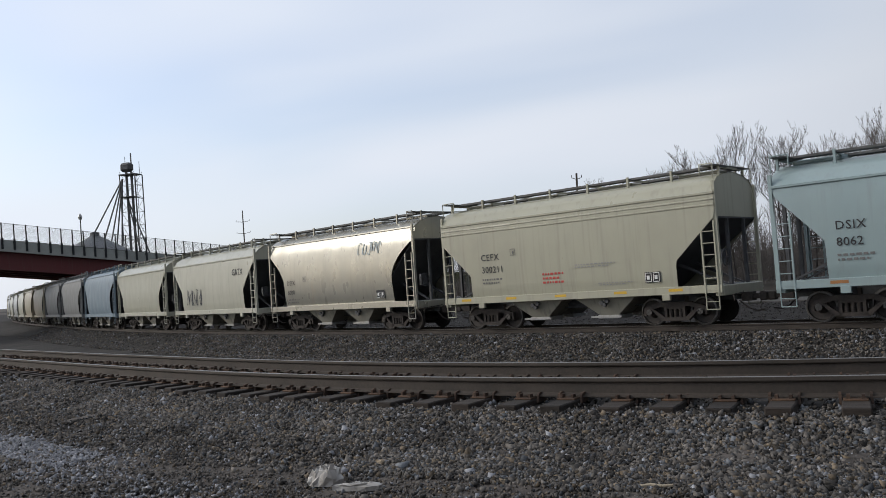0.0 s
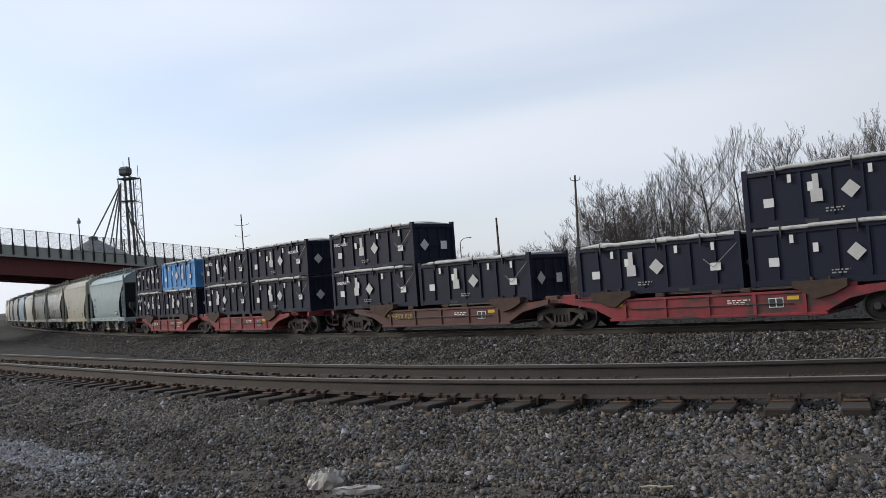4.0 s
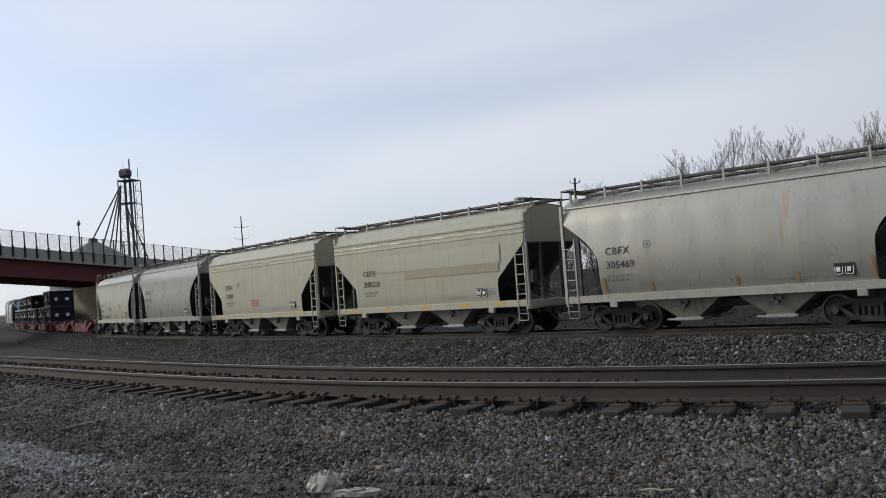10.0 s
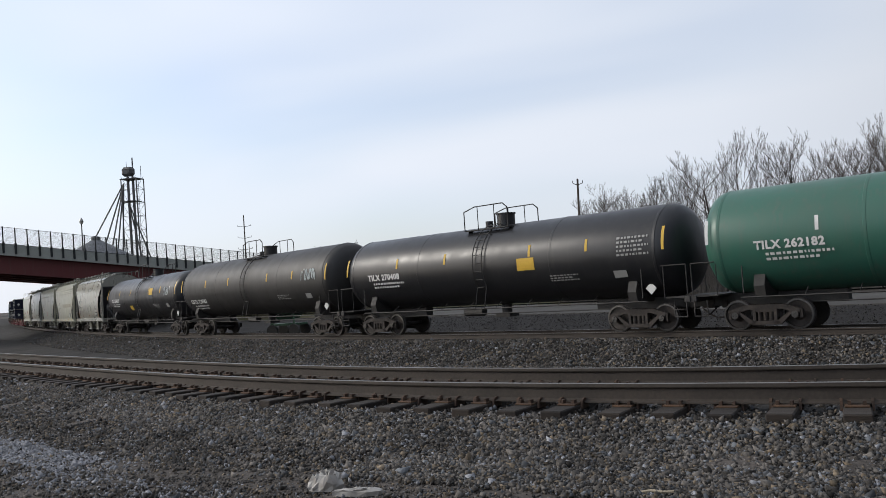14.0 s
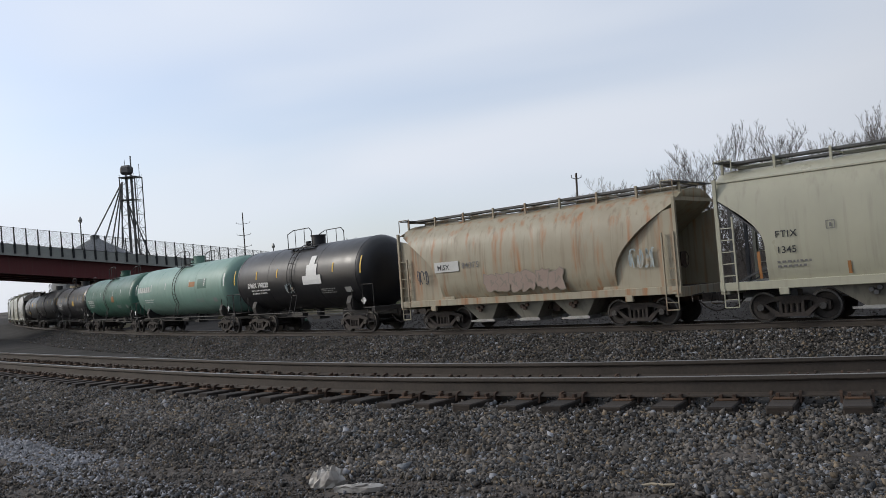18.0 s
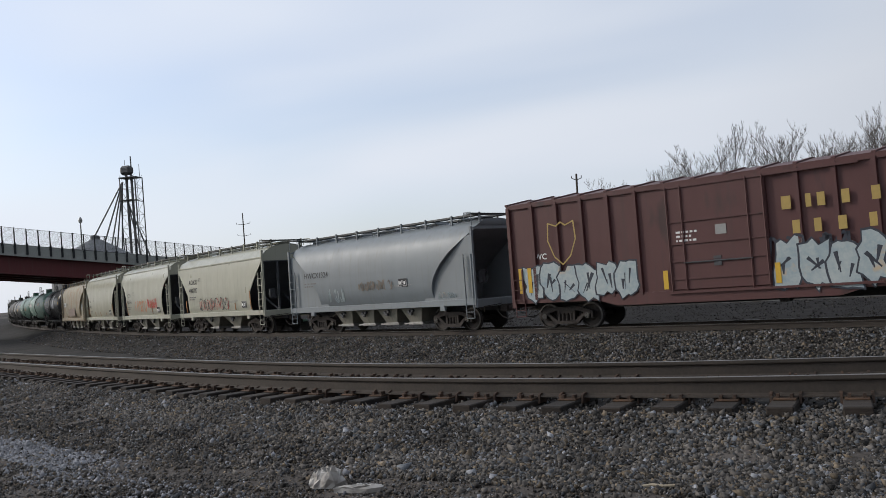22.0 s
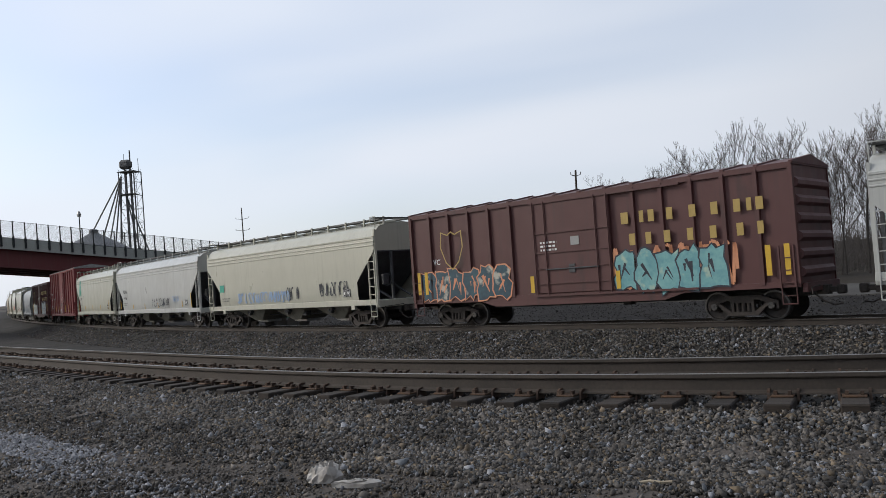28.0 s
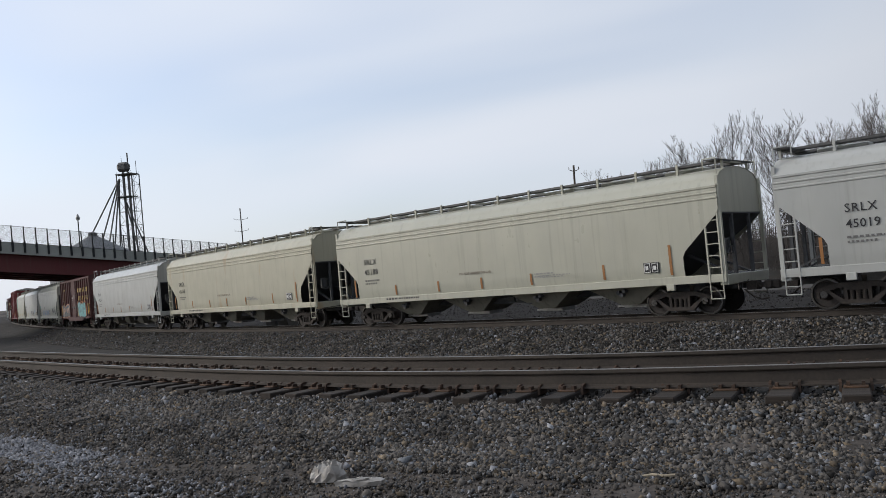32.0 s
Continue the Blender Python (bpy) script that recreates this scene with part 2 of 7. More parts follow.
M_DIM = glow_free("faint_lettering", (0.16, 0.155, 0.15))


# ---- mesh building ----
class Shape:
    """Points and faces of one mesh in the making."""

    def __init__(self):
        self.v, self.f = [], []

    def add(self, pts, faces):
        n = len(self.v)
        self.v.extend(tuple(p) for p in pts)
        self.f.extend(tuple(n + i for i in f) for f in faces)
        return self

    def box(self, x0, x1, y0, y1, z0, z1):
        p = [(x, y, z) for z in (z0, z1) for y in (y0, y1) for x in (x0, x1)]
        return self.add(p, [(0, 2, 3, 1), (4, 5, 7, 6), (0, 1, 5, 4), (2, 6, 7, 3), (0, 4, 6, 2), (1, 3, 7, 5)])

    def slab(self, x0, x1, y0, y1, z0, z1, c):
        """A box with all its edges broken by c."""
        a, b, d = (x0, x1), (y0, y1), (z0, z1)
        p, ids = [], {}
        for i in (0, 1):
            for j in (0, 1):
                for k in (0, 1):
                    sx, sy, sz = (1 - 2 * i) * c, (1 - 2 * j) * c, (1 - 2 * k) * c
                    for ax in range(3):
                        q = [a[i] + sx, b[j] + sy, d[k] + sz]
                        q[ax] = (a[i], b[j], d[k])[ax]
                        ids[i, j, k, ax] = len(p)
                        p.append(q)
        f = []
        for ax in range(3):
            for s in (0, 1):
                ring = []
                for u, w in ((0, 0), (1, 0), (1, 1), (0, 1)):
                    key = [0, 0, 0]
                    key[ax], key[(ax + 1) % 3], key[(ax + 2) % 3] = s, u, w
                    ring.append(ids[(*key, ax)])
                f.append(tuple(ring if s else ring[::-1]))
                for w in (0, 1):
                    ka, kb = [0, 0, 0], [0, 0, 0]
                    ka[ax] = kb[ax] = s
                    ka[(ax + 1) % 3] = kb[(ax + 1) % 3] = w
                    ka[(ax + 2) % 3], kb[(ax + 2) % 3] = 0, 1
                    o = (ax + 1) % 3
                    f.append((ids[(*ka, ax)], ids[(*kb, ax)], ids[(*kb, o)], ids[(*ka, o)]))
        for i in (0, 1):
            for j in (0, 1):
                for k in (0, 1):
                    f.append(tuple(ids[i, j, k, ax] for ax in range(3)))
        return self.add(p, f)

    def tube(self, a, b, r, n=6, r2=None):
        a, b = Vector(a), Vector(b)
        r2 = r if r2 is None else r2
        d = (b - a).normalized()
        u = d.orthogonal().normalized()
        w = d.cross(u)
        p = []
        for c, q in ((a, r), (b, r2)):
            for i in range(n):
                t = 2 * math.pi * i / n
                p.append(c + (u * math.cos(t) + w * math.sin(t)) * q)
        f = [(i, (i + 1) % n, n + (i + 1) % n, n + i) for i in range(n)]
        return self.add(p, f + [tuple(range(n))[::-1], tuple(range(n, 2 * n))])

    def pipe(self, pts, r, n=6):
        for a, b in zip(pts, pts[1:]):
            self.tube(a, b, r, n)
        return self

    def prism(self, poly, y0, y1, axis="y"):
        """A polygon in x and z (axis y) or in y and z (axis x), drawn out between two places."""
        n = len(poly)
        p = [(q[0], y, q[1]) if axis == "y" else (y, q[0], q[1]) for y in (y0, y1) for q in poly]
        return self.add(p, [tuple(range(n)), tuple(range(2 * n - 1, n - 1, -1))] + [(i, n + i, n + (i + 1) % n, (i + 1) % n) for i in range(n)])

    def loft(self, rings, close=True, caps=True):
        n, p, f = len(rings[0]), [], []
        for r in rings:
            p.extend(r)
        for k in range(len(rings) - 1):
            for i in range(n if close else n - 1):
                j = (i + 1) % n
                f.append((k * n + i, k * n + j, (k + 1) * n + j, (k + 1) * n + i))
        if caps:
            f += [tuple(range(n))[::-1], tuple((len(rings) - 1) * n + i for i in range(n))]
        return self.add(p, f)

    def mesh(self, name, mat, smooth=False):
        me = bpy.data.meshes.new(name)
        me.from_pydata(self.v, [], self.f)
        me.materials.append(mat)
        if smooth:
            me.polygons.foreach_set("use_smooth", [True] * len(me.polygons))
            me.set_sharp_from_angle(angle=radians(38))
        bm = bmesh.new()
        bm.from_mesh(me)
        bmesh.ops.recalc_face_normals(bm, faces=bm.faces)
        bm.to_mesh(me)
        bm.free()
        me.update()
        return me


KEPT = {}


def kept(key, make, mat, smooth=False):
    """The mesh of that key, made once and shared by all that look alike."""
    key = (key, mat.name)
    if key not in KEPT:
        KEPT[key] = make().mesh(key[0] if isinstance(key[0], str) else str(key[0][0]), mat, smooth)
    return KEPT[key]


def part(name, shape, mat, parent, label="", smooth=False, at=None):
    me = shape.mesh(name, mat, smooth) if isinstance(shape, Shape) else shape
    ob = new(name, me)
    ob.parent = parent
    if at is not None:
        ob.matrix_basis = at
    if label:
        tagged(ob, label)
    return ob


def thing(name, label, category, group="", kind="", at=None):
    ob = new(name)
    ob.empty_display_size = 0.3
    tagged(ob, label, category, group, kind)
    if at is not None:
        ob.matrix_basis = at
    return ob


LETTERS = {}


SIDE = {}


def side_of(parent, y, z=2.4):
    """How far out the side of a car stands at height z."""
    if y is not None:
        return y
    rim = SIDE.get(parent.name)
    return -1.60 if rim is None else -float(np.interp(z, [b for a, b in rim], [a for a, b in rim])) - 0.030


def letters(parent, words, x, z, size, mat, y=None, thick=0.003, name="lettering", wide=1.0):
    """Painted words on the side that faces the line's south."""
    low, high = side_of(parent, y, z), side_of(parent, y, z + size * 0.7)
    tip = math.degrees(math.atan2(high - low, size * 0.7))
    key = (words, round(size, 3), mat.name, thick, wide)
    if key not in LETTERS:
        cu = bpy.data.curves.new("words", "FONT")
        cu.body, cu.size, cu.offset, cu.space_character = words, size, thick, wide
        cu.resolution_u = 2
        ob = bpy.data.objects.new("words", cu)
        scene.collection.objects.link(ob)
        me = bpy.data.meshes.new_from_object(ob.evaluated_get(bpy.context.evaluated_depsgraph_get()))
        bpy.data.objects.remove(ob)
        me.materials.clear()
        me.materials.append(mat)
        LETTERS[key] = me
    return part(name, LETTERS[key], mat, parent, at=pose(x, low, z, 90 - tip, 0, 0))


def bars(parent, x, z, w, h, rows, mat, y=None, name="small_print", seed=1):
    """Print too small to read: rows of short bars."""
    rnd, s = random.Random(seed), Shape()
    step = h / rows
    for i in range(rows):
        a, z1 = x, z - i * step
        y0, y1 = side_of(parent, y, z1 - step * 0.5), side_of(parent, y, z1)
        while a < x + w * (1.0 if i % 2 == 0 else 0.8):
            b = min(a + rnd.uniform(0.04, 0.14), x + w)
            s.add([(a, y0, z1 - step * 0.5), (b, y0, z1 - step * 0.5), (b, y1, z1), (a, y1, z1)], [(0, 1, 2, 3)])
            a = b + 0.05
    ob = part(name, s, mat, parent)
    return tagged(ob, kind="stuff")


def plate(parent, x0, x1, z0, z1, mat, y=None, name="panel_plate", label="", t=0.006):
    rings = []
    n = 1 if y is not None else max(1, int((z1 - z0) / 0.2))
    for k in range(n + 1):
        z = z0 + (z1 - z0) * k / n
        q = side_of(parent, y, z)
        rings.append([(x0, q - t, z), (x1, q - t, z), (x1, q, z), (x0, q, z)])
    return part(name, Shape().loft(rings), mat, parent, label)


# ---- the two curved tracks ----
class Line:
    """A track's centre line from its curvature at a few places along it."""

    def __init__(self, places, bends, ahead, heading):
        self.g = np.linspace(places[0], places[-1], 1400)
        k = np.interp(self.g, places, bends)
        step = self.g[1] - self.g[0]
        run = lambda a: np.concatenate([[0], np.cumsum((a[1:] + a[:-1]) / 2 * step)])
        turn = run(k)
        self.h = turn - np.interp(0, self.g, turn) + radians(heading)
        x, y = run(np.cos(self.h)), run(np.sin(self.h))
        self.x, self.y = x - np.interp(0, self.g, x), y - np.interp(0, self.g, y) + ahead

    def at(self, s, side=0.0):
        x, y, h = (float(np.interp(s, self.g, a)) for a in (self.x, self.y, self.h))
        return x - side * math.sin(h), y + side * math.cos(h), h

    def stand(self, s, z=0.0, lean=0.0):
        x, y, h = self.at(s)
        return pose(x, y, z, -lean, 0, math.degrees(h))

    def side(self, px, py):
        """Signed distance of points from the line (minus: the camera's side), and the nearest place along it."""
        best, place = np.full(px.shape, 1e9), np.zeros(px.shape)
        sign = np.ones(px.shape)
        for i in range(0, len(self.g), 4):
            dx, dy = px - self.x[i], py - self.y[i]
            d = dx * dx + dy * dy
            m = d < best
            best[m], place[m] = d[m], self.g[i]
            sign[m] = (-dx * math.sin(self.h[i]) + dy * math.cos(self.h[i]))[m]
        return np.copysign(np.sqrt(best), sign), place


FAR = Line((-700, -420, -200, -120, -60, -20, 0, 20, 50, 120), (0, 0.0010, 0.0013, 0.0006, 0.0008, 0.00434, 0.00682, 0.0022, 0.0027, 0.002), 35.428, -45.146)
NEAR = Line((-300, -50, -20, -8, 0, 5, 12, 40), (0.0013, 0.0013, 0.0010, 0.0028, 0.0386, 0.0476, 0.0300, 0.0000), 10.528, -37.249)
NEAR_Z = 2.194 - 1.173          # top of the near rails; the far rails' top is at 0
NEAR_LEAN, FAR_LEAN = 1.168, 0.739


def rail_section():
    h = [(0.036, 0.0), (0.037, -0.03), (0.030, -0.042), (0.010, -0.052), (0.009, -0.15), (0.03, -0.165), (0.076, -0.175), (0.076, -0.186)]
    return [(-a, b) for a, b in h] + [(a, b) for a, b in h[::-1]]


def track(name, line, z, lean, s0, s1, label, tie_from, tie_step, plates):
    top = thing(name, label, "railway track", kind="structure")
    sec = rail_section()
    ss = np.concatenate([np.arange(s0, -60, 4.0), np.arange(max(s0, -60), s1, 0.8)])
    for side in (-0.755, 0.755):
        body, head = Shape(), Shape()
        rings, tops = [], []
        for s in ss:
            m = line.stand(s, z, lean)
            rings.append([tuple(m @ Vector((0, side + a, b))) for a, b in sec])
            tops.append([tuple(m @ Vector((0, side + a, b))) for a, b in ((-0.030, 0.003), (0.030, 0.003), (0.030, -0.004), (-0.030, -0.004))])
        rail = part("rail", body.loft(rings), RAIL, top, "brown rusted steel rail")
        part("railhead", head.loft(tops), RAILHEAD, rail, "polished running surface of the rail")
    def sleeper():
        return Shape().slab(-0.115, 0.115, -1.3, 1.3, -0.18, 0.0, 0.012)
    def tie_plate():
        s = Shape()
        s.slab(-0.10, 0.10, -0.18, 0.18, 0.0, 0.018, 0.005)
        for sx in (-0.06, 0.06):
            for sy in (-0.13, 0.13, -0.095, 0.095):
                s.box(sx - 0.014, sx + 0.014, sy - 0.016, sy + 0.016, 0.018, 0.055)
        for sx in (-0.125, 0.125):
            s.prism([(-0.09, -0.04), (0.09, -0.04), (0.07, 0.045), (0.03, 0.062), (-0.03, 0.062), (-0.07, 0.045)], sx - 0.012, sx + 0.012, "x")
        return s
    plate_mesh = kept("tie_plate", tie_plate, PLATE)
    if plates:
        plate_mesh.materials.append(RUSTY)
        for f in plate_mesh.polygons:
            f.material_index = 1 if abs(f.center.x) > 0.105 or f.center.z > 0.02 else 0
    rnd = random.Random(7)
    s = tie_from
    count = 0
    while s < s1 and count < 300:
        m = line.stand(s + rnd.uniform(-0.03, 0.03), z, lean) @ pose(0, rnd.uniform(-0.04, 0.04), -0.204 + rnd.uniform(-0.012, 0.006), 0, 0, rnd.uniform(-1.2, 1.2))
        tie = part("tie", kept("tie", sleeper, TIE), TIE, top, at=m)
        if plates:
            for side in (-0.755, 0.755):
                part("tie_plate", plate_mesh, PLATE, tie, at=pose(0, side, 0))
        s += tie_step
        count += 1
    return top


track("railway_track", NEAR, NEAR_Z, NEAR_LEAN, -280, 14, "near railway track with brown rails on dark wooden ties", -62.3865, 0.5032, True)
track("railway_track", FAR, 0.0, FAR_LEAN, -480, 90, "far curved railway track carrying the freight train", -110.0, 0.508, False)

# ---- bridge line ----
B_L, B_R = Vector((-51.3, 97.0, 0)), Vector((-27.5, 121.0, 0))
B_DIR = (B_R - B_L).normalized()
B_ZL, B_ZR = 9.1, 5.06            # underside of the deck's edge beam at the two marks
B_LEN = (B_R - B_L).length
B_SIDE = Vector((-B_DIR.y, B_DIR.x, 0))   # away from the camera


def deck(w, out=0.0, z=0.0):
    """A point on the bridge: metres from its left mark, metres behind the near edge, metres over the edge beam's underside."""
    p = B_L + B_DIR * w + B_SIDE * out
    k = w / B_LEN
    return Vector((p.x, p.y, B_ZL + (B_ZR - B_ZL) * k + z))


ABUT = B_LEN + 1.5


# ---- the ground: one sheet from the camera's feet to the horizon ----
def ground_height(px, py):
    un, _ = NEAR.side(px, py)
    uf, _ = FAR.side(px, py)
    zn = np.interp(un, [-60, -9, -4.6, -3.5, -2.2, -1.5, -1.32, -1.2, -0.6, 1.3, 1.9, 3.4, 6.0], [NEAR_Z - 0.60, NEAR_Z - 0.58, NEAR_Z - 0.56, NEAR_Z - 0.54, NEAR_Z - 0.44, NEAR_Z - 0.30, NEAR_Z - 0.262, NEAR_Z - 0.258, NEAR_Z - 0.252, NEAR_Z - 0.24, NEAR_Z - 0.28, NEAR_Z - 0.7, NEAR_Z - 1.2])
    zf = np.interp(uf, [-9, -4.2, -1.9, 1.7, 3.2, 9, 30, 200], [-0.85, -0.8, -0.23, -0.22, -0.75, -0.9, -0.85, -0.7])
    z = np.where(un < 1.75, zn, np.maximum(zf, np.where(un < 6.0, zn, -9)))
    # the road's embankment beyond the bridge's right end
    w = (px - B_L.x) * B_DIR.x + (py - B_L.y) * B_DIR.y
    out = (px - B_L.x) * B_SIDE.x + (py - B_L.y) * B_SIDE.y
    crest = np.interp(w, [ABUT - 16, ABUT - 2, ABUT + 2, ABUT + 20, ABUT + 44, ABUT + 66, ABUT + 300], [-0.9, 3.9, 4.7, 3.6, 2.5, -0.6, -0.9])
    slope = np.where(out < -1.0, (-1.0 - out) * 0.42, np.where(out > 14, (out - 14) * 0.42, 0.0))
    lumps = 0.16 * np.sin(px * 0.9 + np.sin(py * 0.7) * 2) + 0.14 * np.sin(py * 1.3 + px * 0.45) + 0.10 * np.sin(px * 2.3 - py * 1.7)
    hill = crest - slope + np.where(out < -1.0, lumps, lumps * 0.3)
    z = np.where((un > 6) & (hill > z), hill, z)
    far = np.hypot(px, py)
    z = z + np.where(far > 200, (far - 200) * 0.002, 0) * np.clip((far - 200) / 100, 0, 1)
    return z


def ramp(lo, hi, step, outer):
    a = np.arange(lo, hi + 1e-6, step)
    left, right, x, s = [], [], step, step
    while x < outer:
        left.append(lo - x)
        right.append(hi + x)
        s *= 1.16
        x += s
    return np.array(left[::-1] + list(a) + right)


gx = ramp(-46, 26, 0.36, 3000)
gy = np.concatenate([[-2500, -900, -400, -150, -60, -30, -14, -6], np.arange(0, 44, 0.3), np.arange(44, 200, 1.1), 200 * 1.12 ** np.arange(1, 27)])
PX, PY = np.meshgrid(gx, gy)
PZ = ground_height(PX, PY)
rough = np.random.RandomState(3)
PZ += rough.normal(0, 0.012, PZ.shape) * (np.hypot(PX, PY) < 60)
nx, ny = len(gx), len(gy)
verts = np.stack([PX.ravel(), PY.ravel(), PZ.ravel()], 1)
i0 = (np.arange(ny - 1)[:, None] * nx + np.arange(nx - 1)[None, :]).ravel()
quads = np.stack([i0, i0 + 1, i0 + nx + 1, i0 + nx], 1)
g_mesh = bpy.data.meshes.new("ground")
g_mesh.from_pydata(verts.tolist(), [], quads.tolist())
CX, CY = (PX[:-1, :-1] + PX[1:, 1:]) / 2, (PY[:-1, :-1] + PY[1:, 1:]) / 2
UN, UF = NEAR.side(CX, CY)[0], FAR.side(CX, CY)[0]
slot = np.where(UF > 24, 3, 0)
WW = (CX - B_L.x) * B_DIR.x + (CY - B_L.y) * B_DIR.y
slot = np.where((UF > 9) & (WW > 25) & (CX < 12) & (np.hypot(CX, CY) < 260), 2, slot)
slot = np.where((UF > 25) & (UF < 38) & (CX > -16) & (CY < 96), 4, slot)
slot = np.where((UF > 2.2) & (UF < 27) & (CX > -30) & (slot == 0), 5, slot)
slot = np.where(UN < -1.85, 1, slot)
for mt in (GRAVEL, DIRT, GRASS, FIELD, LOT, CINDER):
    g_mesh.materials.append(mt)
g_mesh.polygons.foreach_set("material_index", slot.ravel().astype(np.int32))
g_mesh.polygons.foreach_set("use_smooth", [True] * len(g_mesh.polygons))
tagged(new("ground", g_mesh), "dark gravel and cinder ground with grass beyond the tracks", "ground", kind="structure")


def stones(name, label, mat, line, z_of, boxes, size, seed):
    """Loose stones over stretches of (s0, s1, u0, u1, how many)."""
    rnd = np.random.RandomState(seed)
    P = []
    for s0, s1, u0, u1, count in boxes:
        s, u = rnd.uniform(s0, s1, count), rnd.uniform(u0, u1, count)
        x, y, h = (np.interp(s, line.g, a) for a in (line.x, line.y, line.h))
        P.append(np.stack([x - u * np.sin(h), y + u * np.cos(h)], 1))
    P = np.concatenate(P)
    n = len(P)
    z = z_of(P[:, 0], P[:, 1])
    octa = np.array([(1, 0, 0), (-1, 0, 0), (0, 1, 0), (0, -1, 0), (0, 0, 1), (0, 0, -1)], float)
    c = (octa[None] + rnd.normal(0, 0.22, (n, 6, 3))) * rnd.uniform(0.6, 1.25, (n, 1, 3)) * (size * np.exp(rnd.normal(0, 0.34, (n, 1, 1)))) * 0.62
    q = rnd.normal(0, 1, (n, 4))
    q /= np.linalg.norm(q, axis=1, keepdims=True)
    a, b, cc, d = q.T
    R = np.stack([1 - 2 * (cc * cc + d * d), 2 * (b * cc - a * d), 2 * (b * d + a * cc), 2 * (b * cc + a * d), 1 - 2 * (b * b + d * d), 2 * (cc * d - a * b),
                  2 * (b * d - a * cc), 2 * (cc * d + a * b), 1 - 2 * (b * b + cc * cc)], 1).reshape(n, 3, 3)
    c = np.einsum("nij,nkj->nki", R, c)
    c += np.concatenate([P, z[:, None] + size * rnd.uniform(0.0, 0.85, (n, 1))], 1)[:, None, :]
    faces = np.array([(0, 2, 4), (2, 1, 4), (1, 3, 4), (3, 0, 4), (2, 0, 5), (1, 2, 5), (3, 1, 5), (0, 3, 5)])
    f = (np.arange(n)[:, None, None] * 6 + faces[None]).reshape(-1, 3)
    me = bpy.data.meshes.new(name)
    me.vertices.add(n * 6)
    me.vertices.foreach_set("co", c.reshape(-1))
    me.loops.add(len(f) * 3)
    me.loops.foreach_set("vertex_index", f.reshape(-1).astype(np.int32))
    me.polygons.add(len(f))
    me.polygons.foreach_set("loop_start", np.arange(0, len(f) * 3, 3, dtype=np.int32))
    me.polygons.foreach_set("loop_total", np.full(len(f), 3, dtype=np.int32))
    me.update(calc_edges=True)
    for one in mat:
        me.materials.append(one)
    pick = rnd.choice(len(mat), n, p=(0.70, 0.12, 0.14, 0.04)[:len(mat)] if len(mat) > 1 else (1.0,))
    me.polygons.foreach_set("material_index", np.repeat(pick, 8).astype(np.int32))
    return tagged(new(name, me), label, "gravel", kind="stuff")


MIXED = (STONE, STONE_TAN, STONE_BLUE, STONE_PALE)
stones("ballast", "dark grey crushed-stone ballast along the near track", MIXED, NEAR, ground_height,
       [(-11, 7.5, -1.9, -1.2, 40000), (-6, 7.5, -2.25, -1.85, 20000), (-12, 8, -1.25, -0.85, 3600), (-12, 8, -0.85, 1.2, 10000), (-34, -11, -2.6, -0.9, 15000), (0.8, 7.5, -3.0, -2.25, 26000), (-11.2, 0.8, -3.2, -1.9, 13000), (-11, 4, -5.4, -3.0, 7500)], 0.029, 11)
stones("gravel", "fine dark gravel trodden into the cinders beside the track", MIXED, NEAR, ground_height,
       [(-11, 6, -5.4, -2.1, 68000), (-22, -9, -4.5, -1.6, 16000), (-30, -9, -9, -4.5, 9000), (-9, 0, -7.5, -5.4, 9000)], 0.017, 14)
stones("ballast", "grey crushed-stone ballast along the far track", MIXED, FAR, ground_height, [(-22, 20, -5.2, -0.95, 44000), (-70, -22, -5.0, -0.95, 9000)], 0.052, 12)
stones("gravel", "coarse dark stones on the cinders beyond the far track", (STONE_DARK,), FAR, ground_height, [(-40, 30, 1.3, 5.0, 12000), (-40, 36, 5.0, 24.0, 14000)], 0.055, 15)
stones("gravel", "loose pale blue-grey gravel beside the track", (STONE_PALE,), NEAR, ground_height, [(-4.9, -2.2, -3.95, -3.35, 2600), (-5.4, -1.2, -4.3, -3.2, 900), (-2.4, 0.6, -4.4, -3.7, 500), (-12, 6, -5.0, -1.5, 350)], 0.026, 13)


# ---- rolling stock: parts that all cars share ----
WHEEL_R = 0.457
WHEELSETS = []


def wheelset_shape():
    s, n = Shape(), 28
    for sg in (-1, 1):
        prof = [(0.67, 0.0), (0.67, 0.40), (0.675, 0.485), (0.705, 0.478), (0.715, WHEEL_R), (0.815, WHEEL_R - 0.006), (0.82, 0.395), (0.775, 0.375), (0.76, 0.20), (0.80, 0.15), (0.83, 0.13), (0.83, 0.0)]
        rings = []
        for y, r in prof:
            rings.append([(max(r, 0.002) * math.cos(2 * math.pi * i / n), sg * y, max(r, 0.002) * math.sin(2 * math.pi * i / n)) for i in range(n)])
        s.loft(rings)
        s.tube((0, sg * 0.83, 0), (0, sg * 1.13, 0), 0.105, 12)
        for k in range(3):
            a = 2 * math.pi * k / 3
            s.tube((0.06 * math.cos(a), sg * 1.13, 0.06 * math.sin(a)), (0.06 * math.cos(a), sg * 1.155, 0.06 * math.sin(a)), 0.022, 6)
    s.tube((0, -0.7, 0), (0, 0.7, 0), 0.085, 10)
    return s


